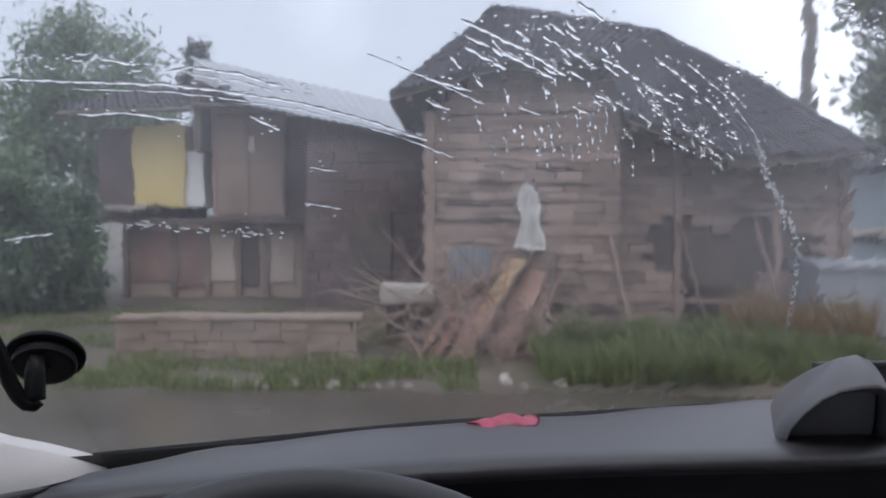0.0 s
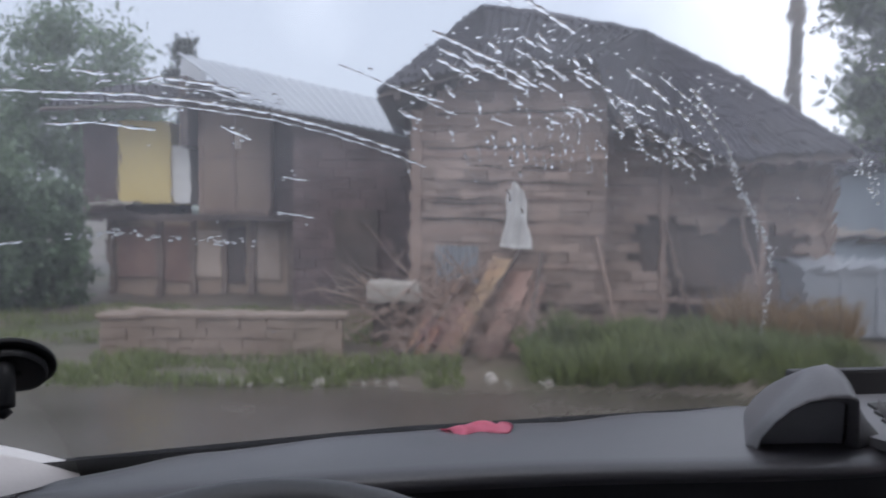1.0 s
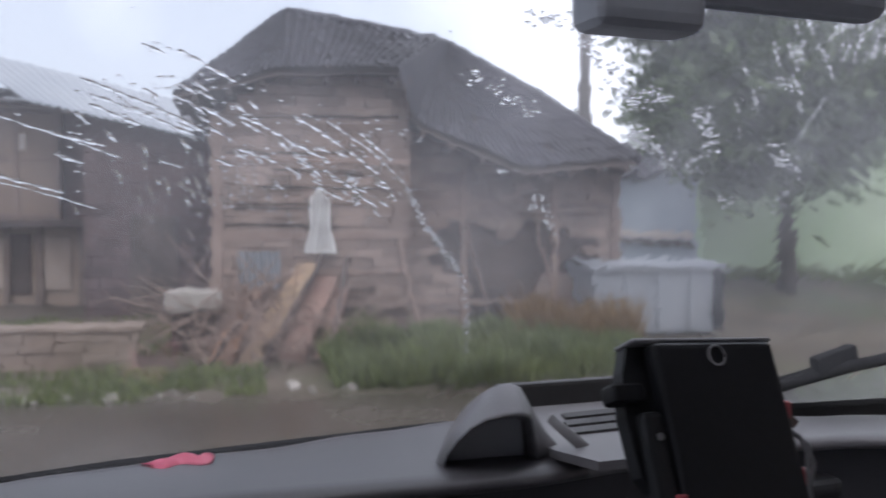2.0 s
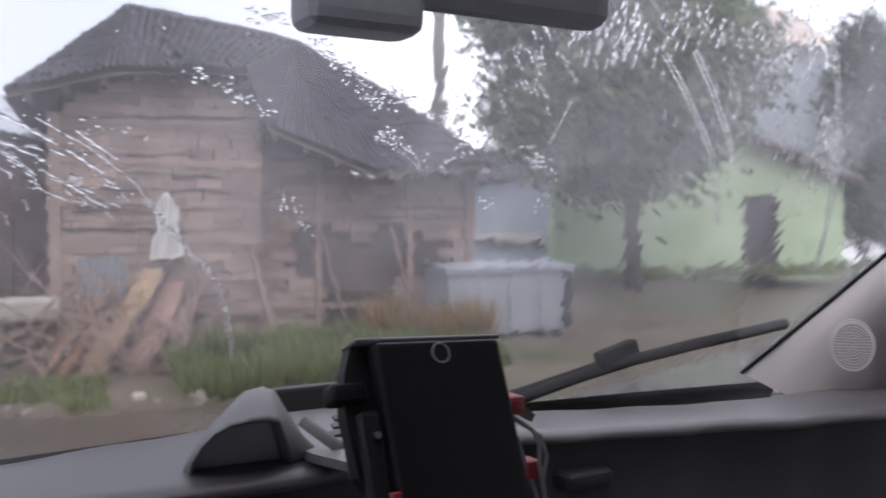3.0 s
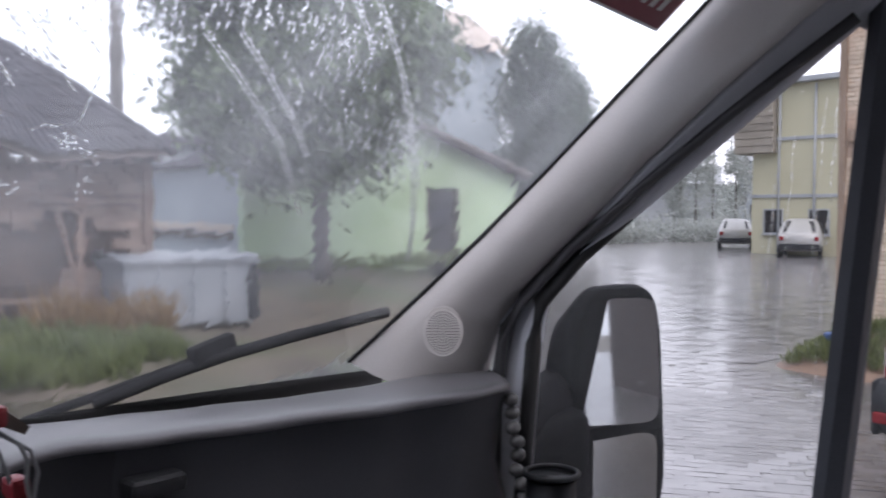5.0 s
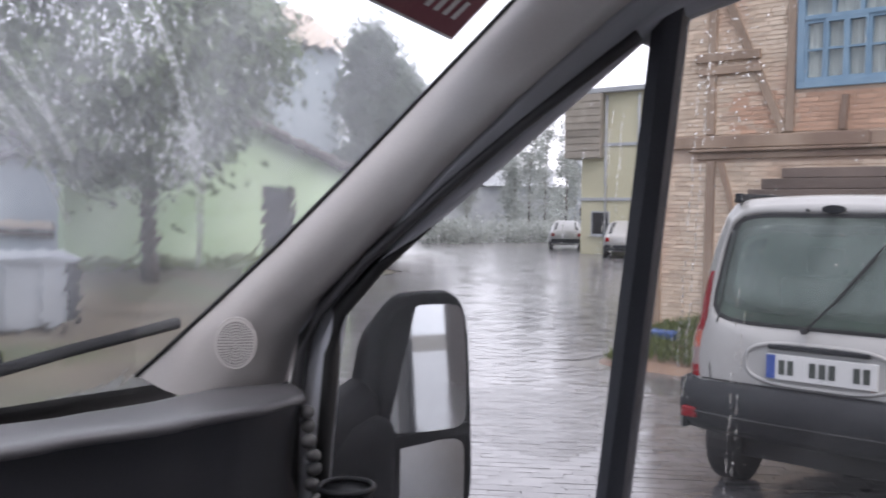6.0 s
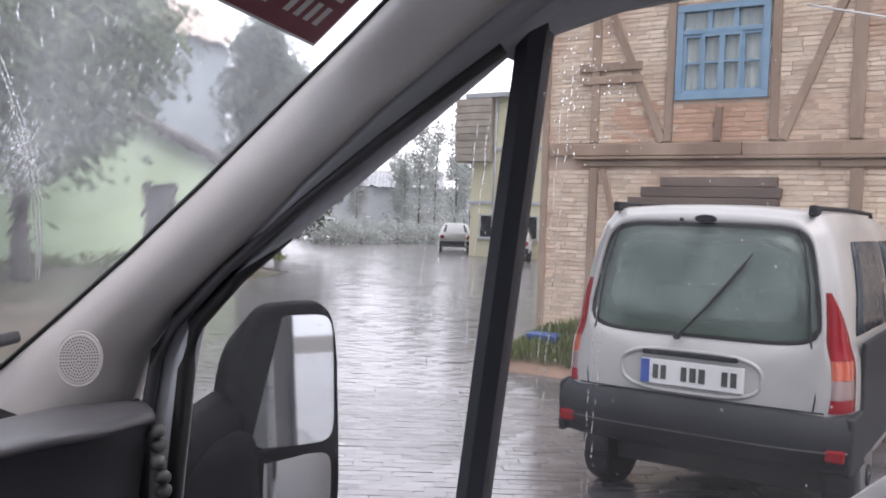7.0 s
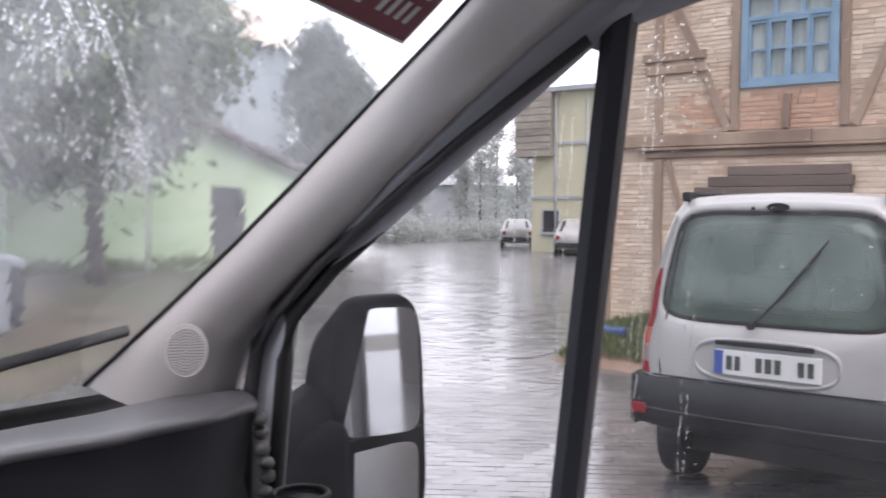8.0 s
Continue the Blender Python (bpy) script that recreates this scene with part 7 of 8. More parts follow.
# the door: glass, dividing bar, upper rail, panel
bar_t0, bar_t1, bar_b0, bar_b1 = door(-0.706, 1.940), door(-0.745, 1.962), door(-0.676, 1.16), door(-0.707, 1.16)
bar_rows = []
for t in np.linspace(0, 1, 8):
    a, b = bar_b0.lerp(bar_t0 + Vector((0, 0, 0.05)), t), bar_b1.lerp(bar_t1 + Vector((0, 0, 0.05)), t)
    bar_rows.append([a + Vector((0.03, 0, 0)), a + Vector((-0.004, 0, 0)), a.lerp(b, 0.5) + Vector((-0.014, 0, 0)), b + Vector((-0.004, 0, 0)), b + Vector((0.03, 0, 0))])
part("window_bar", loft(bar_rows), M["frame_dark"], door_part, "upright dark window bar")
rail = []
for y, z in ((-0.69, 1.926), (-0.745, 1.960), (-0.825, 1.984), (-1.1, 2.02), (-1.5, 2.035), (-1.75, 2.03)):
    c = door(y, z)
    rail.append([c + Vector((0.03, 0, 0)), c, c + Vector((-0.02, 0, 0.02)), c + Vector((-0.03, 0, 0.08)), c + Vector((-0.02, 0, 0.2))])
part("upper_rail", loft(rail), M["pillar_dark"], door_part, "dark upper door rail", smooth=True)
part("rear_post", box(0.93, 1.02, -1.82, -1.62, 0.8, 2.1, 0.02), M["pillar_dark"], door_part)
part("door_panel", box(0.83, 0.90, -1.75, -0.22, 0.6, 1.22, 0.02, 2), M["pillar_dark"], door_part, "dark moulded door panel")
part("door_cap", loft([[(0.84, -0.45, 1.235), (0.86, -0.45, 1.25), (0.895, -0.45, 1.25)], [(0.84, -0.9, 1.28), (0.86, -0.9, 1.30), (0.895, -0.9, 1.30)], [(0.84, -1.09, 1.41), (0.855, -1.09, 1.43), (0.92, -1.09, 1.43)],
                       [(0.84, -1.16, 1.475), (0.855, -1.16, 1.49), (0.93, -1.16, 1.49)], [(0.84, -1.6, 1.49), (0.855, -1.6, 1.50), (0.93, -1.6, 1.50)]]), M["pillar"], door_part, "pale grey moulded cap of the door", smooth=True)
part("door_seal", tube([(0.862, -0.225, 1.15), (0.866, -0.225, 1.30), (0.874, -0.222, 1.42), (0.884, -0.226, 1.50), (0.893, -0.25, 1.56), (0.90, -0.33, 1.64), (0.912, -0.43, 1.725), (0.928, -0.55, 1.82), (0.95, -0.70, 1.93)], 0.008, 8), M["dash"], door_part, "grey rubber door seal", smooth=True)
for outline in ([(-0.30, 1.15), (-0.276, 1.50), (-0.280, 1.562), (-0.340, 1.630), (-0.456, 1.726), (-0.550, 1.805), (-0.706, 1.942), (-0.74, 1.96), (-0.69, 1.15)],
                [(-0.69, 1.15), (-0.74, 1.96), (-0.872, 1.995), (-1.1, 2.025), (-1.7, 2.04), (-1.7, 1.15)]):
    gl = part("door_window", plate([door(y + (0.03 if y > -0.68 else 0.0), z + 0.02, 0.012) for y, z in outline], (1, 0, -0.19), 0.004), M["side_glass"], door_part, "side window glass with rain running down")
    gl.visible_shadow = False


def door_drops():
    rng = random.Random(23)
    out = []
    n = Vector((1, 0, -0.19)).normalized()

    def put(y, z, length, width, h):
        c = door(y, z, 0.0122)
        out.append((c, Vector((0.19, 0, 1)).normalized() * length, Vector((0, 1, 0)) * width, n, h))
    for _ in range(480):
        s = rng.uniform(0.0004, 0.0009)
        put(rng.uniform(-1.5, -0.3), rng.uniform(1.25, 2.0), s * rng.uniform(1, 2.4), s, s * 0.5)
    for y0, z0, n_ in ((-0.765, 1.95, 150), (-0.775, 1.95, 150), (-0.83, 1.62, 110), (-0.838, 1.6, 90), (-0.62, 1.8, 80), (-0.655, 1.84, 70), (-0.67, 1.85, 120), (-0.60, 1.75, 60)):
        y = y0
        for k in range(n_):
            z = z0 - 0.0034 * k
            y += 0.0003 * math.sin(k * 0.3)
            s = rng.uniform(0.0005, 0.0010)
            if rng.random() < 0.6:
                put(y + rng.uniform(-0.0005, 0.0005), z, s * 2.6, s, s * 0.5)
    for _ in range(110):
        s = rng.uniform(0.0005, 0.0012)
        put(rng.gauss(-0.80, 0.03), rng.uniform(1.80, 1.97), s * rng.uniform(1, 2.5), s, s * 0.5)
    return drops("rain_drop", out, door_part, "clear rain drops on the side glass")


door_drops()

# rest of the cab, out of view and pale to bounce light: roof lining, far side, back wall, floor
part("roof_lining", join(box(-1.0, 1.06, -2.7, -0.62, 2.16, 2.2), box(-1.0, 1.06, -0.70, -0.58, 2.08, 2.17, 0.02)), M["headliner"], van, "unseen roof lining, pale to bounce light")
part("back_wall", box(-1.0, 1.06, -2.75, -2.7, 0.4, 2.2), M["headliner"], van, "unseen back wall of the cab, pale to bounce light")
part("cab_floor", box(-1.0, 1.0, -2.7, 0.1, 0.35, 0.4), M["floor_mat"], van, "unseen rubber floor, pale to bounce light")
dd = part("driver_door", join(box(-0.98, -0.92, -1.75, 0.0, 0.4, 1.30, 0.01), box(-0.98, -0.92, -2.7, -1.75, 0.4, 2.2), box(-1.0, -0.92, -1.75, -0.4, 2.02, 2.2), box(-0.985, -0.915, -0.30, 0.05, 0.4, 1.5, 0.01)), M["pillar"], van)
gl = part("door_window", box(-0.965, -0.961, -1.75, -0.25, 1.30, 2.02), M["side_glass"], dd)
gl.visible_shadow = False
part("side_wall", box(0.97, 1.008, -2.7, -1.83, 0.4, 2.2), M["pillar"], van)
left_rows = []
for z, x, w in ((1.40, -0.655, 0.13), (1.462, -0.672, 0.12), (1.477, -0.696, 0.12), (1.488, -0.716, 0.11), (1.497, -0.736, 0.11), (1.515, -0.765, 0.10), (1.6, -0.80, 0.09), (1.8, -0.84, 0.07), (2.08, -0.88, 0.07)):
    a = ws(x, z)
    left_rows.append([a + Vector((0, 0.03, 0)), a, a + Vector((-0.02, -w * 0.6, 0)), a + Vector((-0.10, -w * 1.6, 0)), a + Vector((-0.3, -w * 1.6, 0))])
part("windscreen_pillar", loft(left_rows), M["pillar"], van, "pale grey pillar trim at the driver's side", smooth=True)
part("bonnet", loft([[(x, base_y(x) + 0.02, base_z(x) - 0.05), (x, base_y(x) + 0.10, base_z(x) - 0.16), (x, 0.45, 1.02), (x, 0.68, 0.86), (x, 0.74, 0.45)] for x in np.linspace(-0.95, 0.98, 12)]), M["van_grey"], van, "grey painted bonnet", smooth=True)

part("body_side", join(box(1.0, 1.03, -4.6, -0.25, 0.45, 1.2, 0.01), box(1.012, 1.04, -4.6, -1.8, 1.2, 2.5, 0.01)), M["van_grey"], van, "grey painted flank of the van")
# outside of the van: plain panels that close it
part("body_side", join(box(-1.06, -1.03, -4.6, 0.0, 0.45, 1.30, 0.01), box(-1.09, -1.06, -4.6, -1.8, 1.3, 2.5, 0.01)), M["van_grey"], van, "grey painted flank of the van")
part("roof_skin", loft([[(x, -0.66, 2.13 - 0.04 * abs(x)), (x, -0.95, 2.33 - 0.05 * abs(x)), (x, -1.4, 2.50 - 0.05 * x * x), (x, -4.6, 2.54 - 0.05 * x * x)] for x in np.linspace(-1.08, 1.08, 9)]), M["van_grey"], van, "grey painted roof", smooth=True)
for s in (-1, 1):
    part("roof_side", plate([(s * 1.07, -0.66, 2.08), (s * 1.07, -0.95, 2.27), (s * 1.07, -1.4, 2.44), (s * 1.07, -1.8, 2.47), (s * 1.07, -1.8, 2.1)], (s, 0, 0), 0.02), M["van_grey"], van)
    part("front_wing", plate([(s * 1.0, 0.05, 0.45), (s * 1.0, 0.05, 1.28), (s * 0.97, 0.45, 1.02), (s * 0.95, 0.68, 0.86), (s * 0.93, 0.72, 0.45)], (s, 0, 0), 0.03), M["van_grey"], van)
    for y in (-3.5, 0.18):
        wheel_parts(van, s * 0.93, y, 0.34, s, 0.2)
    part("headlight", box(s * 0.72 - 0.14, s * 0.72 + 0.14, 0.66, 0.72, 0.76, 0.9, 0.03), M["clear_lens"], van)
part("rear_door", box(-1.07, -0.006, -4.66, -4.6, 0.45, 2.46, 0.02), M["van_grey"], van)
part("rear_door", box(0.006, 1.07, -4.66, -4.6, 0.45, 2.46, 0.02), M["van_grey"], van)
part("front_bumper", box(-0.95, 0.95, 0.70, 0.82, 0.3, 0.56, 0.05, 3), M["bumper"], van)

# interior mirror with the unit hung below it
im = part("interior_mirror", box(-0.135, 0.135, -0.455, -0.42, 1.843, 1.925, 0.02, 3), M["mirror_grey"], van, "dark grey interior mirror housing")
part("mirror_unit", box(-0.118, -0.033, -0.457, -0.415, 1.821, 1.86, 0.012, 3), M["mirror_grey"], im, "small dark grey unit below the mirror")
part("mirror_glass", box(-0.125, 0.125, -0.459, -0.4555, 1.87, 1.92, 0.001), M["mirror"], im)
part("mirror_stem", tube([(0.02, -0.43, 1.92), (0.02, -0.50, 2.0), ws(0.02, 2.07)], 0.012, 8), M["dash_dark"], im, smooth=True)

# outside mirror
om = part("door_mirror", bmesh.new(), M["pillar_dark"], van, "tall black wing mirror with two glasses")
shell_rows = []
MZ0, MZ1 = 1.11, 1.556
nrm = Vector((-0.26, -0.965, 0)).normalized()
along = Vector((0.965, -0.26, 0)).normalized()
m_in = Vector((1.168, -0.174, 0))
for depth, inset in ((0.0, 0.0), (0.02, -0.008), (0.07, -0.004), (0.115, 0.03), (0.135, 0.075)):
    loop = []
    hw, hh = 0.122 - inset, (MZ1 - MZ0) / 2 - inset
    for k in range(36):
        a = 2 * math.pi * k / 36
        c, s = math.cos(a), math.sin(a)
        px, pz = math.copysign(abs(c) ** 0.42, c) * hw, math.copysign(abs(s) ** 0.42, s) * hh
        px *= 1 - 0.22 * (pz / hh + 1) / 2 if px > 0 else 1 - 0.10 * (pz / hh + 1) / 2
        if px < 0 and depth > 0.01:
            px *= 1 + (0.06 if depth < 0.05 else 0.26) * (0.5 - pz / hh / 2)
        pz -= max(0.0, pz / hh) * {0.0: 0.0, 0.02: 0.002, 0.07: 0.045, 0.115: 0.10, 0.135: 0.13}[depth]
        loop.append(m_in + along * (0.112 + px) - nrm * depth + Vector((0, 0, (MZ0 + MZ1) / 2 + pz)))
    shell_rows.append(loop)
shell_rows = [[p + (m_in + along * 0.112 + Vector((0, 0, (MZ0 + MZ1) / 2)) - p) * 0.10 - nrm * 0.012 for p in shell_rows[0]]] + shell_rows
part("housing", loft(shell_rows, closed=True, caps=True), M["mirror_black"], om, "black mirror shell", smooth=True)
mirror_wet, wet_rng = [], random.Random(31)
for z0, z1, yaw, up in ((1.305, 1.537, -5.5, -4.2), (1.125, 1.285, -5.5, 0.0)):
    c = m_in + along * 0.108 - nrm * 0.002 + Vector((0, 0, (z0 + z1) / 2))
    q = (Matrix.Rotation(radians(yaw), 4, "Z") @ nrm.to_4d()).to_3d().to_track_quat("Z", "Y").to_matrix().to_4x4()
    loop = []
    for k in range(40):
        a = 2 * math.pi * k / 40
        ca, sa = math.cos(a), math.sin(a)
        loop.append(c + along * math.copysign(abs(ca) ** 0.3, ca) * (0.086 if ca < 0 else 0.080) + Vector((0, 0, math.copysign(abs(sa) ** 0.3, sa) * (z1 - z0) / 2)) + nrm * 0.004)
    # the glass is turned within its shell, towards the driver
    piv = Matrix.Translation(c) @ Matrix.Rotation(radians(-9 + yaw), 4, "Z") @ Matrix.Rotation(radians(up), 4, along) @ Matrix.Translation(-c)
    loop = [piv @ p for p in loop]
    part("mirror_glass", plate(loop, nrm, 0.004), M["mirror"], om, "wet mirror glass")
    g_out = (piv.to_3x3() @ nrm).normalized()
    g_along = (piv.to_3x3() @ along).normalized()
    for _ in range(45):
        s = wet_rng.uniform(0.0005, 0.0012)
        at = c + nrm * 0.004 + along * wet_rng.uniform(-0.075, 0.075) + Vector((0, 0, wet_rng.uniform(-0.45, 0.45) * (z1 - z0)))
        mirror_wet.append((piv @ at + g_out * 0.0045, Vector((0, 0, s * wet_rng.uniform(1.0, 1.8))), g_along * s, g_out, s * 0.6))
drops("rain_drop", mirror_wet, om, "clear rain drops on the mirror glass")
part("glass_divider", box(0, 0.2, -0.004, 0.012, 1.283, 1.307, 0.003, 2, None, Matrix.Translation((m_in.x + 0.01, m_in.y + nrm.y * 0.006, 0)) @ Matrix.Rotation(math.atan2(along.y, along.x), 4, "Z")), M["mirror_black"], om)
part("mirror_arm", join(box(0.915, 1.17, -0.215, -0.085, 1.10, 1.355, 0.04, 3), tube([m_in + Vector((0.02, 0.06, 1.36)), (1.0, -0.16, 1.34), (0.93, -0.18, 1.33)], 0.05, 10), tube([m_in + Vector((0.02, 0.06, 1.2)), (1.0, -0.16, 1.22), (0.93, -0.18, 1.22)], 0.075, 10)), M["mirror_black"], om, smooth=True)

# wiper on the passenger's side
wp = part("wiper", tube([ws(0.28, 1.432, 0.018), ws(0.37, 1.450, 0.022), ws(0.45, 1.472, 0.022), ws(0.52, 1.493, 0.022)], 0.006, 8), M["wiper_black"], van, "black wiper parked on the glass", smooth=True)
part("wiper_blade", tube([ws(0.36, 1.447, 0.012), ws(0.45, 1.473, 0.014), ws(0.53, 1.493, 0.014), ws(0.623, 1.510, 0.014), ws(0.70, 1.523, 0.013), ws(0.776, 1.537, 0.012)], 0.0085, 8), M["wiper_black"], wp, smooth=True)
part("wiper_joint", box(-0.035, 0.035, -0.008, 0.012, -0.012, 0.014, 0.006, 2, None, Matrix.Translation(ws(0.512, 1.492, 0.026)) @ Matrix.Rotation(radians(-14), 4, "Y")), M["wiper_black"], wp)
part("wiper", tube([ws(-0.74, 1.45, 0.02), ws(-0.4, 1.452, 0.02), ws(-0.05, 1.455, 0.014)], 0.008, 8), M["wiper_black"], van, "black wiper lying at the foot of the glass", smooth=True)

# ---- loose things in the cab ----
def in_van(ob):
    ob.matrix_basis = VAN @ ob.matrix_basis
    return ob


# pink cloth tucked against the windscreen
bm = bmesh.new()
vs = []
for j in range(9):
    v = j / 8
    vs.append([bm.verts.new((-0.378 + 0.050 * u + 0.004 * math.sin(v * 6), -0.198 + 0.03 * v - 0.006 * math.sin(u * 9), 1.492 + 0.0065 * math.sin(math.pi * v) * (0.6 + 0.5 * math.sin(u * 7) ** 2) + 0.004 * u)) for u in np.linspace(0, 1, 16)])
for r0, r1 in zip(vs, vs[1:]):
    for k in range(15):
        bm.faces.new((r0[k], r0[k + 1], r1[k + 1], r1[k]))
bmesh.ops.solidify(bm, geom=bm.faces[:], thickness=-0.002)
in_van(tagged(link("cloth", bm, M["pink"], smooth=True), "crumpled pink cloth on the dashboard edge", "cloth"))

# suction mount on the windscreen
mount = in_van(thing("phone_mount", "black suction-cup phone mount stuck to the windscreen", "phone mount"))
sc = Vector((-0.688, -0.262, 1.570))
sn = Vector((0.05, -0.72, -0.70)).normalized()
sm = Matrix.Translation(sc) @ sn.to_track_quat("Z", "Y").to_matrix().to_4x4()
part("suction_cup", join(disc(0.026, 0.004, 36, sm, 0.0015), disc(0.021, 0.008, 32, sm @ Matrix.Translation((0, 0, 0.006)), 0.003)), M["device"], mount, "round black suction cup")
part("clamp_stem", tube([sm @ Vector((0, 0, 0.006)), (-0.6895, -0.276, 1.577), (-0.689, -0.284, 1.562), (-0.6885, -0.286, 1.548), (-0.6885, -0.286, 1.545)], 0.0068, 12), M["device_edge"], mount, "grey clamp stem", smooth=True)
part("gooseneck", tube([(-0.6865, -0.287, 1.545), (-0.6895, -0.288, 1.542), (-0.693, -0.288, 1.5425), (-0.698, -0.289, 1.548), (-0.7025, -0.290, 1.557), (-0.7062, -0.291, 1.568), (-0.709, -0.293, 1.580), (-0.714, -0.297, 1.594), (-0.74, -0.31, 1.62)], 0.0052, 10), M["device"], mount, smooth=True)

# dark device in a holder in front of the hood
dev = in_van(thing("handheld_device", "black handheld device standing in a dashboard holder", "device"))
tilt = Matrix.Translation((-0.0223, -0.4535, 1.605)) @ Matrix.Rotation(radians(2.5), 4, "Y") @ Matrix.Rotation(radians(2), 4, "Z") @ Matrix.Rotation(radians(-24), 4, "X")
part("body", box(-0.050, 0.052, 0.0, 0.016, -0.26, 0.010, 0.005, 3, None, tilt), M["device"], dev, "black slab body")
part("cover", plate([tilt @ Vector((x, 0.0165, z)) for x, z in ((-0.060, 0.011), (0.056, 0.012), (0.058, -0.05), (0.060, -0.26), (-0.058, -0.26), (-0.060, -0.085), (-0.068, -0.075), (-0.071, -0.035), (-0.069, -0.016), (-0.067, -0.006))],
                    tilt.to_3x3() @ Vector((0, -1, 0)), 0.012), M["device_edge"], dev, "dark folding cover with a cut corner")
part("cover_lip", box(-0.061, 0.0575, 0.006, 0.030, 0.0115, 0.0145, 0.001, 1, None, tilt), M["cable"], dev, "thin grey upper lip")
part("side_flap", box(-0.066, -0.0505, 0.004, 0.016, -0.25, -0.035, 0.004, 2, None, tilt), M["device_edge"], dev, "dark side flap")
part("lens_ring", tube([tilt @ Vector((0.0068 * math.cos(a), -0.0004, 0.0068 * math.sin(a))) for a in np.linspace(0, 2 * math.pi, 24, endpoint=False)], 0.0008, 6, closed=True), M["cable"], dev, "thin grey ring round a lens")
part("side_screw", disc(0.0025, 0.002, 14, tilt @ pose(-0.057, 0.003, -0.052, 90, 0, 0)), M["steel"], dev, "small grey screw")
for z in (-0.098, -0.121):
    part("red_key", box(-0.056, -0.048, -0.0005, 0.003, z + 0.006 - 0.0032, z + 0.006 + 0.0032, 0.001, 1, None, tilt), M["red_plastic"], dev)
hold = part("holder", box(-0.070, 0.066, 0.012, 0.045, -0.30, -0.20, 0.008, 2, None, tilt), M["device"], dev, "black clamp holder")
part("holder_jaw", box(-0.081, -0.055, 0.010, 0.028, -0.028, -0.014, 0.005, 3, None, tilt), M["device"], hold, "small black clamp jaw")
part("holder_foot", tube([tilt @ Vector((0, 0.03, -0.2)), (-0.0, -0.40, 1.40), (0.0, -0.25, 1.38)], 0.02, 10), M["device"], dev, smooth=True)
lead = in_van(thing("charging_lead", "red plug with looping grey cables beside the device", "cable"))
part("plug", box(0.053, 0.066, -0.43, -0.405, 1.548, 1.563, 0.004, 2), M["red_plastic"], lead, "red plastic plug")
part("plug", box(0.065, 0.078, -0.435, -0.415, 1.498, 1.513, 0.004, 2), M["red_plastic"], lead, "red plastic plug")
part("lead_cable", tube([(0.058, -0.415, 1.548), (0.066, -0.425, 1.541), (0.072, -0.43, 1.536), (0.076, -0.434, 1.525), (0.073, -0.438, 1.512), (0.078, -0.44, 1.476), (0.083, -0.44, 1.42)], 0.0016, 8), M["cable"], lead, smooth=True)
part("lead_cable", tube([(0.056, -0.415, 1.547), (0.061, -0.425, 1.53), (0.068, -0.43, 1.505), (0.075, -0.434, 1.48), (0.080, -0.44, 1.42)], 0.0016, 8), M["cable"], lead, smooth=True)
part("lead_cable", tube([(0.060, -0.415, 1.545), (0.070, -0.422, 1.538), (0.080, -0.43, 1.53), (0.083, -0.434, 1.515), (0.079, -0.434, 1.497), (0.081, -0.44, 1.45)], 0.0016, 8), M["cable"], lead, smooth=True)
part("tag", plate([(0.064, -0.412, 1.562), (0.088, -0.412, 1.542), (0.084, -0.412, 1.537), (0.060, -0.412, 1.550)], (0, -1, 0), 0.003), M["timber_dark"], lead, "small dark tag")

# sticker at the top of the windscreen
st = in_van(thing("windscreen_sticker", "maroon diamond sticker with white marks on the windscreen", "sticker"))
corner = ws(0.868, 1.932, -0.002)
e1, e2 = (ws(0.878, 1.971, -0.002) - corner).normalized(), (ws(0.696, 1.9455, -0.002) - corner).normalized()
sn2 = e1.cross(e2).normalized()
if sn2.y > 0:
    sn2 = -sn2
P2 = lambda a, b, o=0.0: corner + e1 * a + e2 * b + sn2 * o
part("ground_film", plate([P2(0, 0), P2(0.14, 0), P2(0.14, 0.24), P2(0, 0.24)], sn2, 0.0006), M["sticker"], st)
part("white_border", plate([P2(-0.004, -0.004, -0.0007), P2(0.145, -0.004, -0.0007), P2(0.145, 0.245, -0.0007), P2(-0.004, 0.245, -0.0007)], sn2, 0.0004), M["sticker_white"], st)
for b in (0.025, 0.045, 0.065, 0.085):
    part("white_bar", plate([P2(0.022, b, 0.0008), P2(0.05, b - 0.002, 0.0008), P2(0.05, b + 0.008, 0.0008), P2(0.022, b + 0.010, 0.0008)], sn2, 0.0004), M["sticker_white"], st)
part("white_bar", plate([P2(0.062, 0.02, 0.0008), P2(0.07, 0.02, 0.0008), P2(0.07, 0.10, 0.0008), P2(0.062, 0.10, 0.0008)], sn2, 0.0004), M["sticker_white"], st)
part("white_panel", plate([P2(0.02, 0.125, 0.0008), P2(0.11, 0.125, 0.0008), P2(0.11, 0.21, 0.0008), P2(0.02, 0.21, 0.0008)], sn2, 0.0004), M["sticker_white"], st)
part("panel_mark", tube([P2(0.06 + 0.02 * math.cos(a), 0.165 + 0.02 * math.sin(a), 0.001) for a in np.linspace(0, 2 * math.pi, 20, endpoint=False)], 0.004, 6, closed=True), M["sticker"], st)

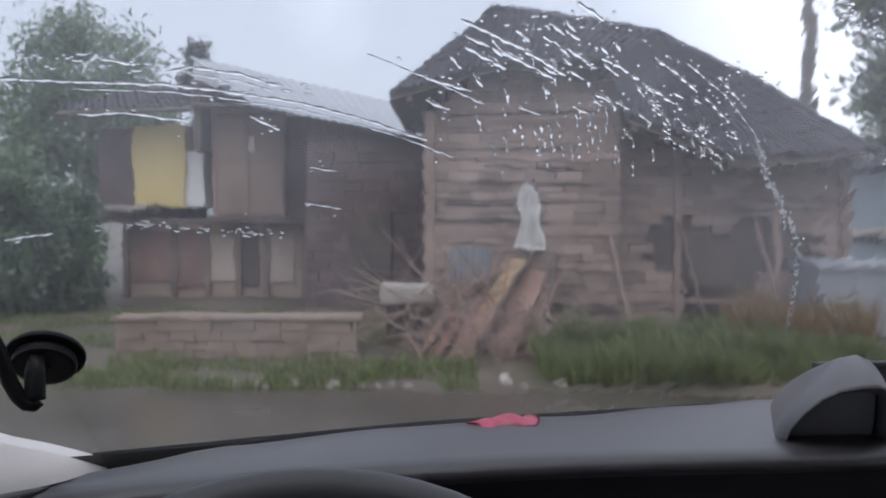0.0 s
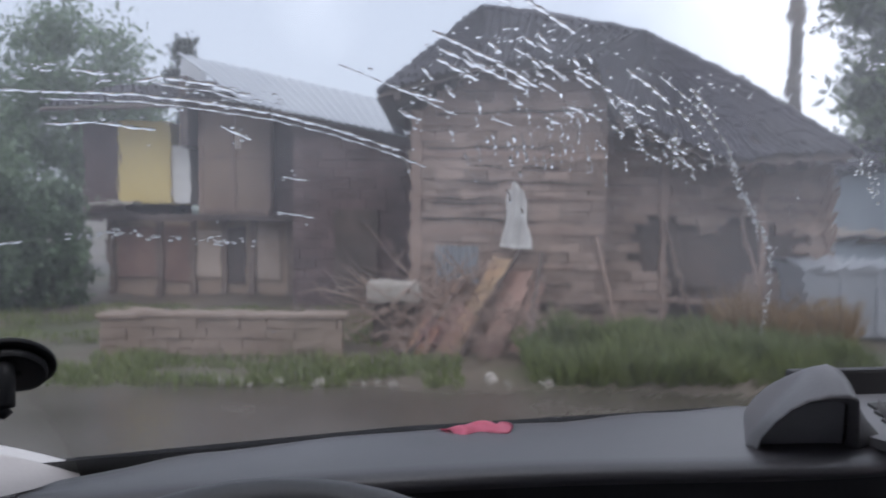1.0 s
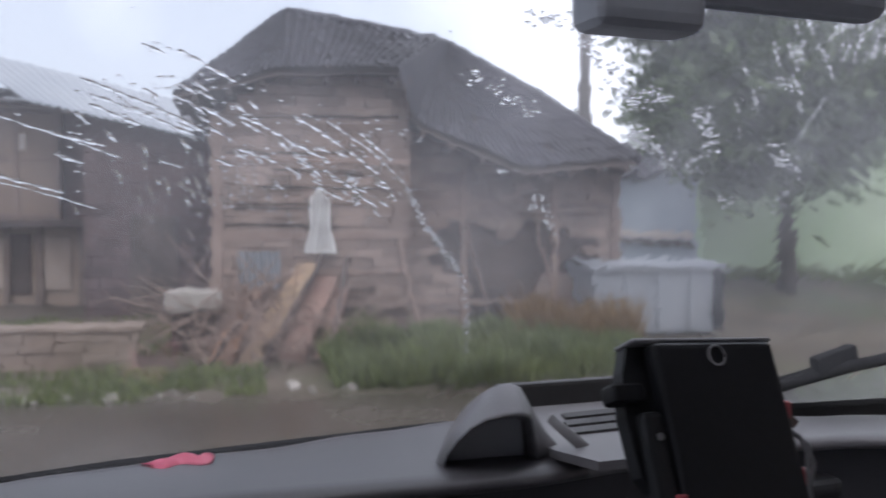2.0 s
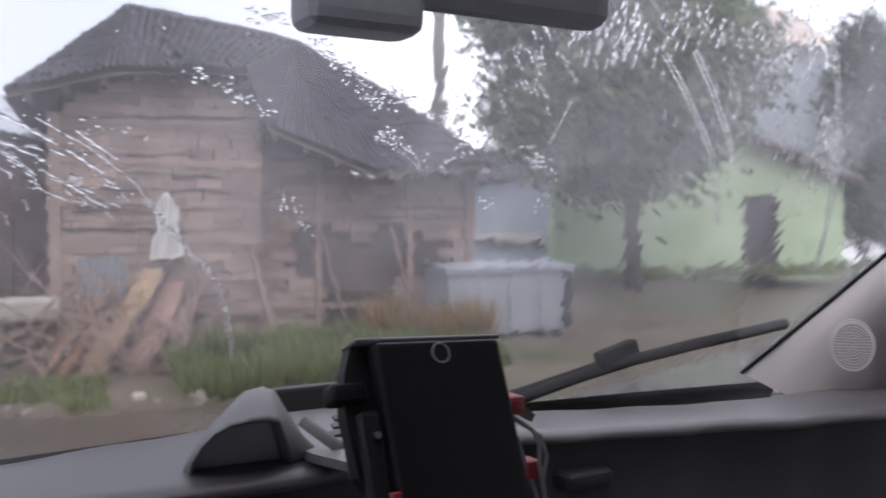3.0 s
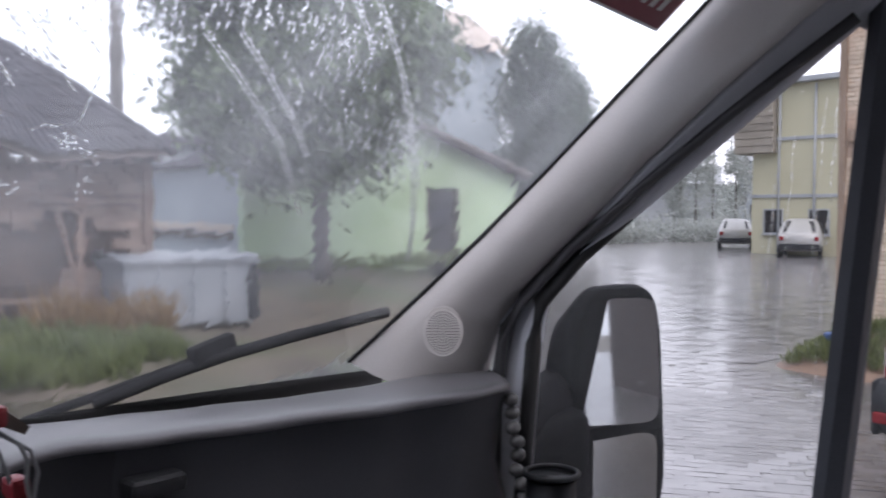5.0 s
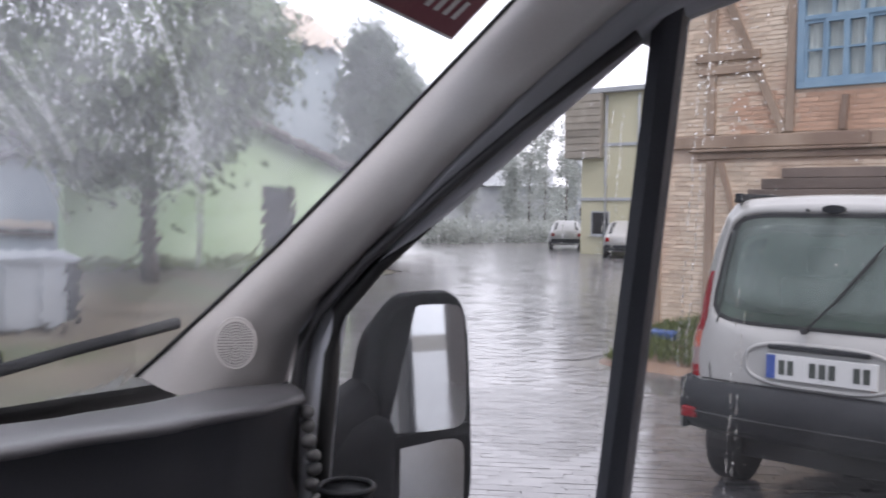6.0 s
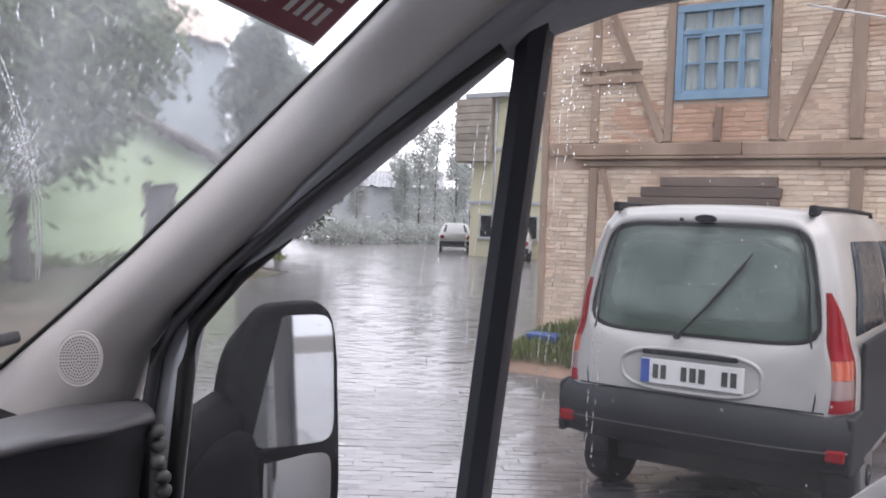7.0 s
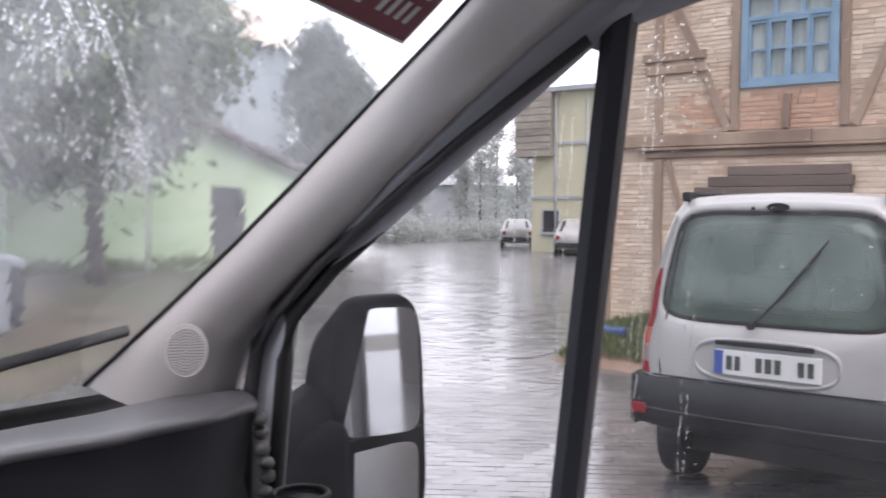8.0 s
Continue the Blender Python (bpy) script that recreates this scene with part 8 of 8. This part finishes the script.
# string of beads and a cup at the door end of the dashboard
beads = in_van(thing("bead_string", "string of dull grey beads hanging from the dashboard end", "bead string"))
for k in range(8):
    bmb = bmesh.new()
    bmesh.ops.create_uvsphere(bmb, u_segments=12, v_segments=8, radius=0.0115, matrix=Matrix.Translation((0.826 + 0.004 * math.sin(k * 2.1), -0.283 - 0.003 * k + 0.003 * math.sin(k * 1.7), 1.430 - 0.0195 * k)) @ Matrix.Rotation(0.5 * math.sin(k * 3), 4, "Y") @ Matrix.Diagonal((1.1, 0.9, 0.85, 1)))
    part("bead", bmb, M["bead"], beads, smooth=True)
cup = in_van(thing("cup", "dark plastic cup in the door pocket", "cup"))
part("cup_body", tube([(0.815, -0.36, 1.20), (0.815, -0.36, 1.338)], 0.034, 24), M["device"], cup, smooth=True)
part("cup_rim", tube([(0.815 + 0.036 * math.cos(a), -0.36 + 0.036 * math.sin(a), 1.342) for a in np.linspace(0, 2 * math.pi, 28, endpoint=False)], 0.004, 8, closed=True), M["device_edge"], cup, smooth=True)


# ---- pieces: bricks of the timbered house, blocks of the paved street ----
def brick_pieces():
    rng = np.random.default_rng(31)
    solid = lambda x, z: not (-3.80 < x < -2.72 and 3.1 < z < 4.2) and not (2.34 < z < 2.655)
    rows = [r for r in courses(-5.42, 3.2, 0.3, 5.0, 0.018, 0.052, 0.19, 0.05, rng, solid, 0.008, 0.003)]
    near = lambda r: 2.66 < r[2] < 3.12 and -4.6 < r[0] < -1.3
    single = [r for r in rows if near(r)][:300]
    rest = [r for r in rows if not near(r)] + [r for r in rows if near(r)][300:]
    blocks("brick_infill", rest, M["brick_far"], timber_house, "stuff", "pale weathered bricks in the timber frame", 0.004, rng)
    meshes = []
    for k in range(4):
        bm = box(-0.5, 0.5, -0.5, 0.5, -0.5, 0.5)
        for v in bm.verts:
            v.co += Vector(rng.uniform(-0.03, 0.03, 3))
        me = bpy.data.meshes.new("brick")
        bm.to_mesh(me)
        bm.free()
        me.materials.append(M["brick"])
        meshes.append(me)
    reds = [me.copy() for me in meshes]
    for me in reds:
        me.materials[0] = M["brick_red"]
    for i, r in enumerate(single):
        red = -3.76 < r[0] < -2.72 or (-4.5 < r[0] < -3.95 and rng.random() < 0.75)
        ob = new("brick", (reds if red else meshes)[i % 4])
        ob.parent = timber_house
        ob.matrix_basis = pose(r[0], r[1], r[2], 0, 0, math.degrees(r[6])) @ Matrix.Diagonal((r[3], r[4], r[5], 1))


brick_pieces()


def paver_pieces():
    rng = np.random.default_rng(37)
    d = np.array([math.sin(radians(56)), math.cos(radians(56))])
    e = np.array([d[1], -d[0]])
    rows = []
    ang = math.atan2(e[1], e[0])
    far = 46.0
    j = 0
    s = 2.5
    while s < far:
        step = 0.105 if s < 16 else (0.21 if s < 28 else 0.42)
        width = 0.205 if s < 16 else (0.41 if s < 28 else 0.82)
        half = 3.2 + 0.36 * s
        off = (j % 2) * width / 2
        for t in np.arange(-half, half * 0.9, width):
            p = d * s + e * (t + off) + np.array([0.4, 0.2])
            x, y = p
            edge = 7.4 + 0.552 * (x - 3.2) if x < 9 else (10.6 + 0.92 * (x - 9) if x < 14 else (15.2 + 0.51 * (x - 14) if x < 19.5 else (18 + 2.4 * (x - 19.5) if x < 22 else 24 + 1.45 * (x - 22))))
            if x < 3.3 or y > edge - 0.15 or (9.15 < x < 19 and y < 5.9):
                continue
            rows.append((x, y, 0.004 + rng.uniform(-0.0015, 0.0015), width - 0.005, step - 0.005, 0.03, ang + rng.uniform(-0.012, 0.012)))
        s += step
        j += 1
    near = [r for r in rows if 5.6 < r[0] < 8.3 and 3.6 < r[1] < 7.2][:300]
    ids = set(id(r) for r in near)
    rest = [r for r in rows if id(r) not in ids]
    blocks("paver_field", rest, M["paver_far"], street_bed, "stuff", "wet grey concrete paving blocks", 0.002, rng)
    bm = box(-0.5, 0.5, -0.5, 0.5, -0.5, 0.5)
    me = bpy.data.meshes.new("paver")
    bm.to_mesh(me)
    bm.free()
    me.materials.append(M["paver"])
    for r in near:
        ob = new("paver", me)
        ob.parent = street_bed
        ob.matrix_basis = pose(r[0], r[1], r[2], rng.uniform(-0.6, 0.6), rng.uniform(-0.6, 0.6), math.degrees(r[6])) @ Matrix.Diagonal((r[3], r[4], r[5], 1))


paver_pieces()
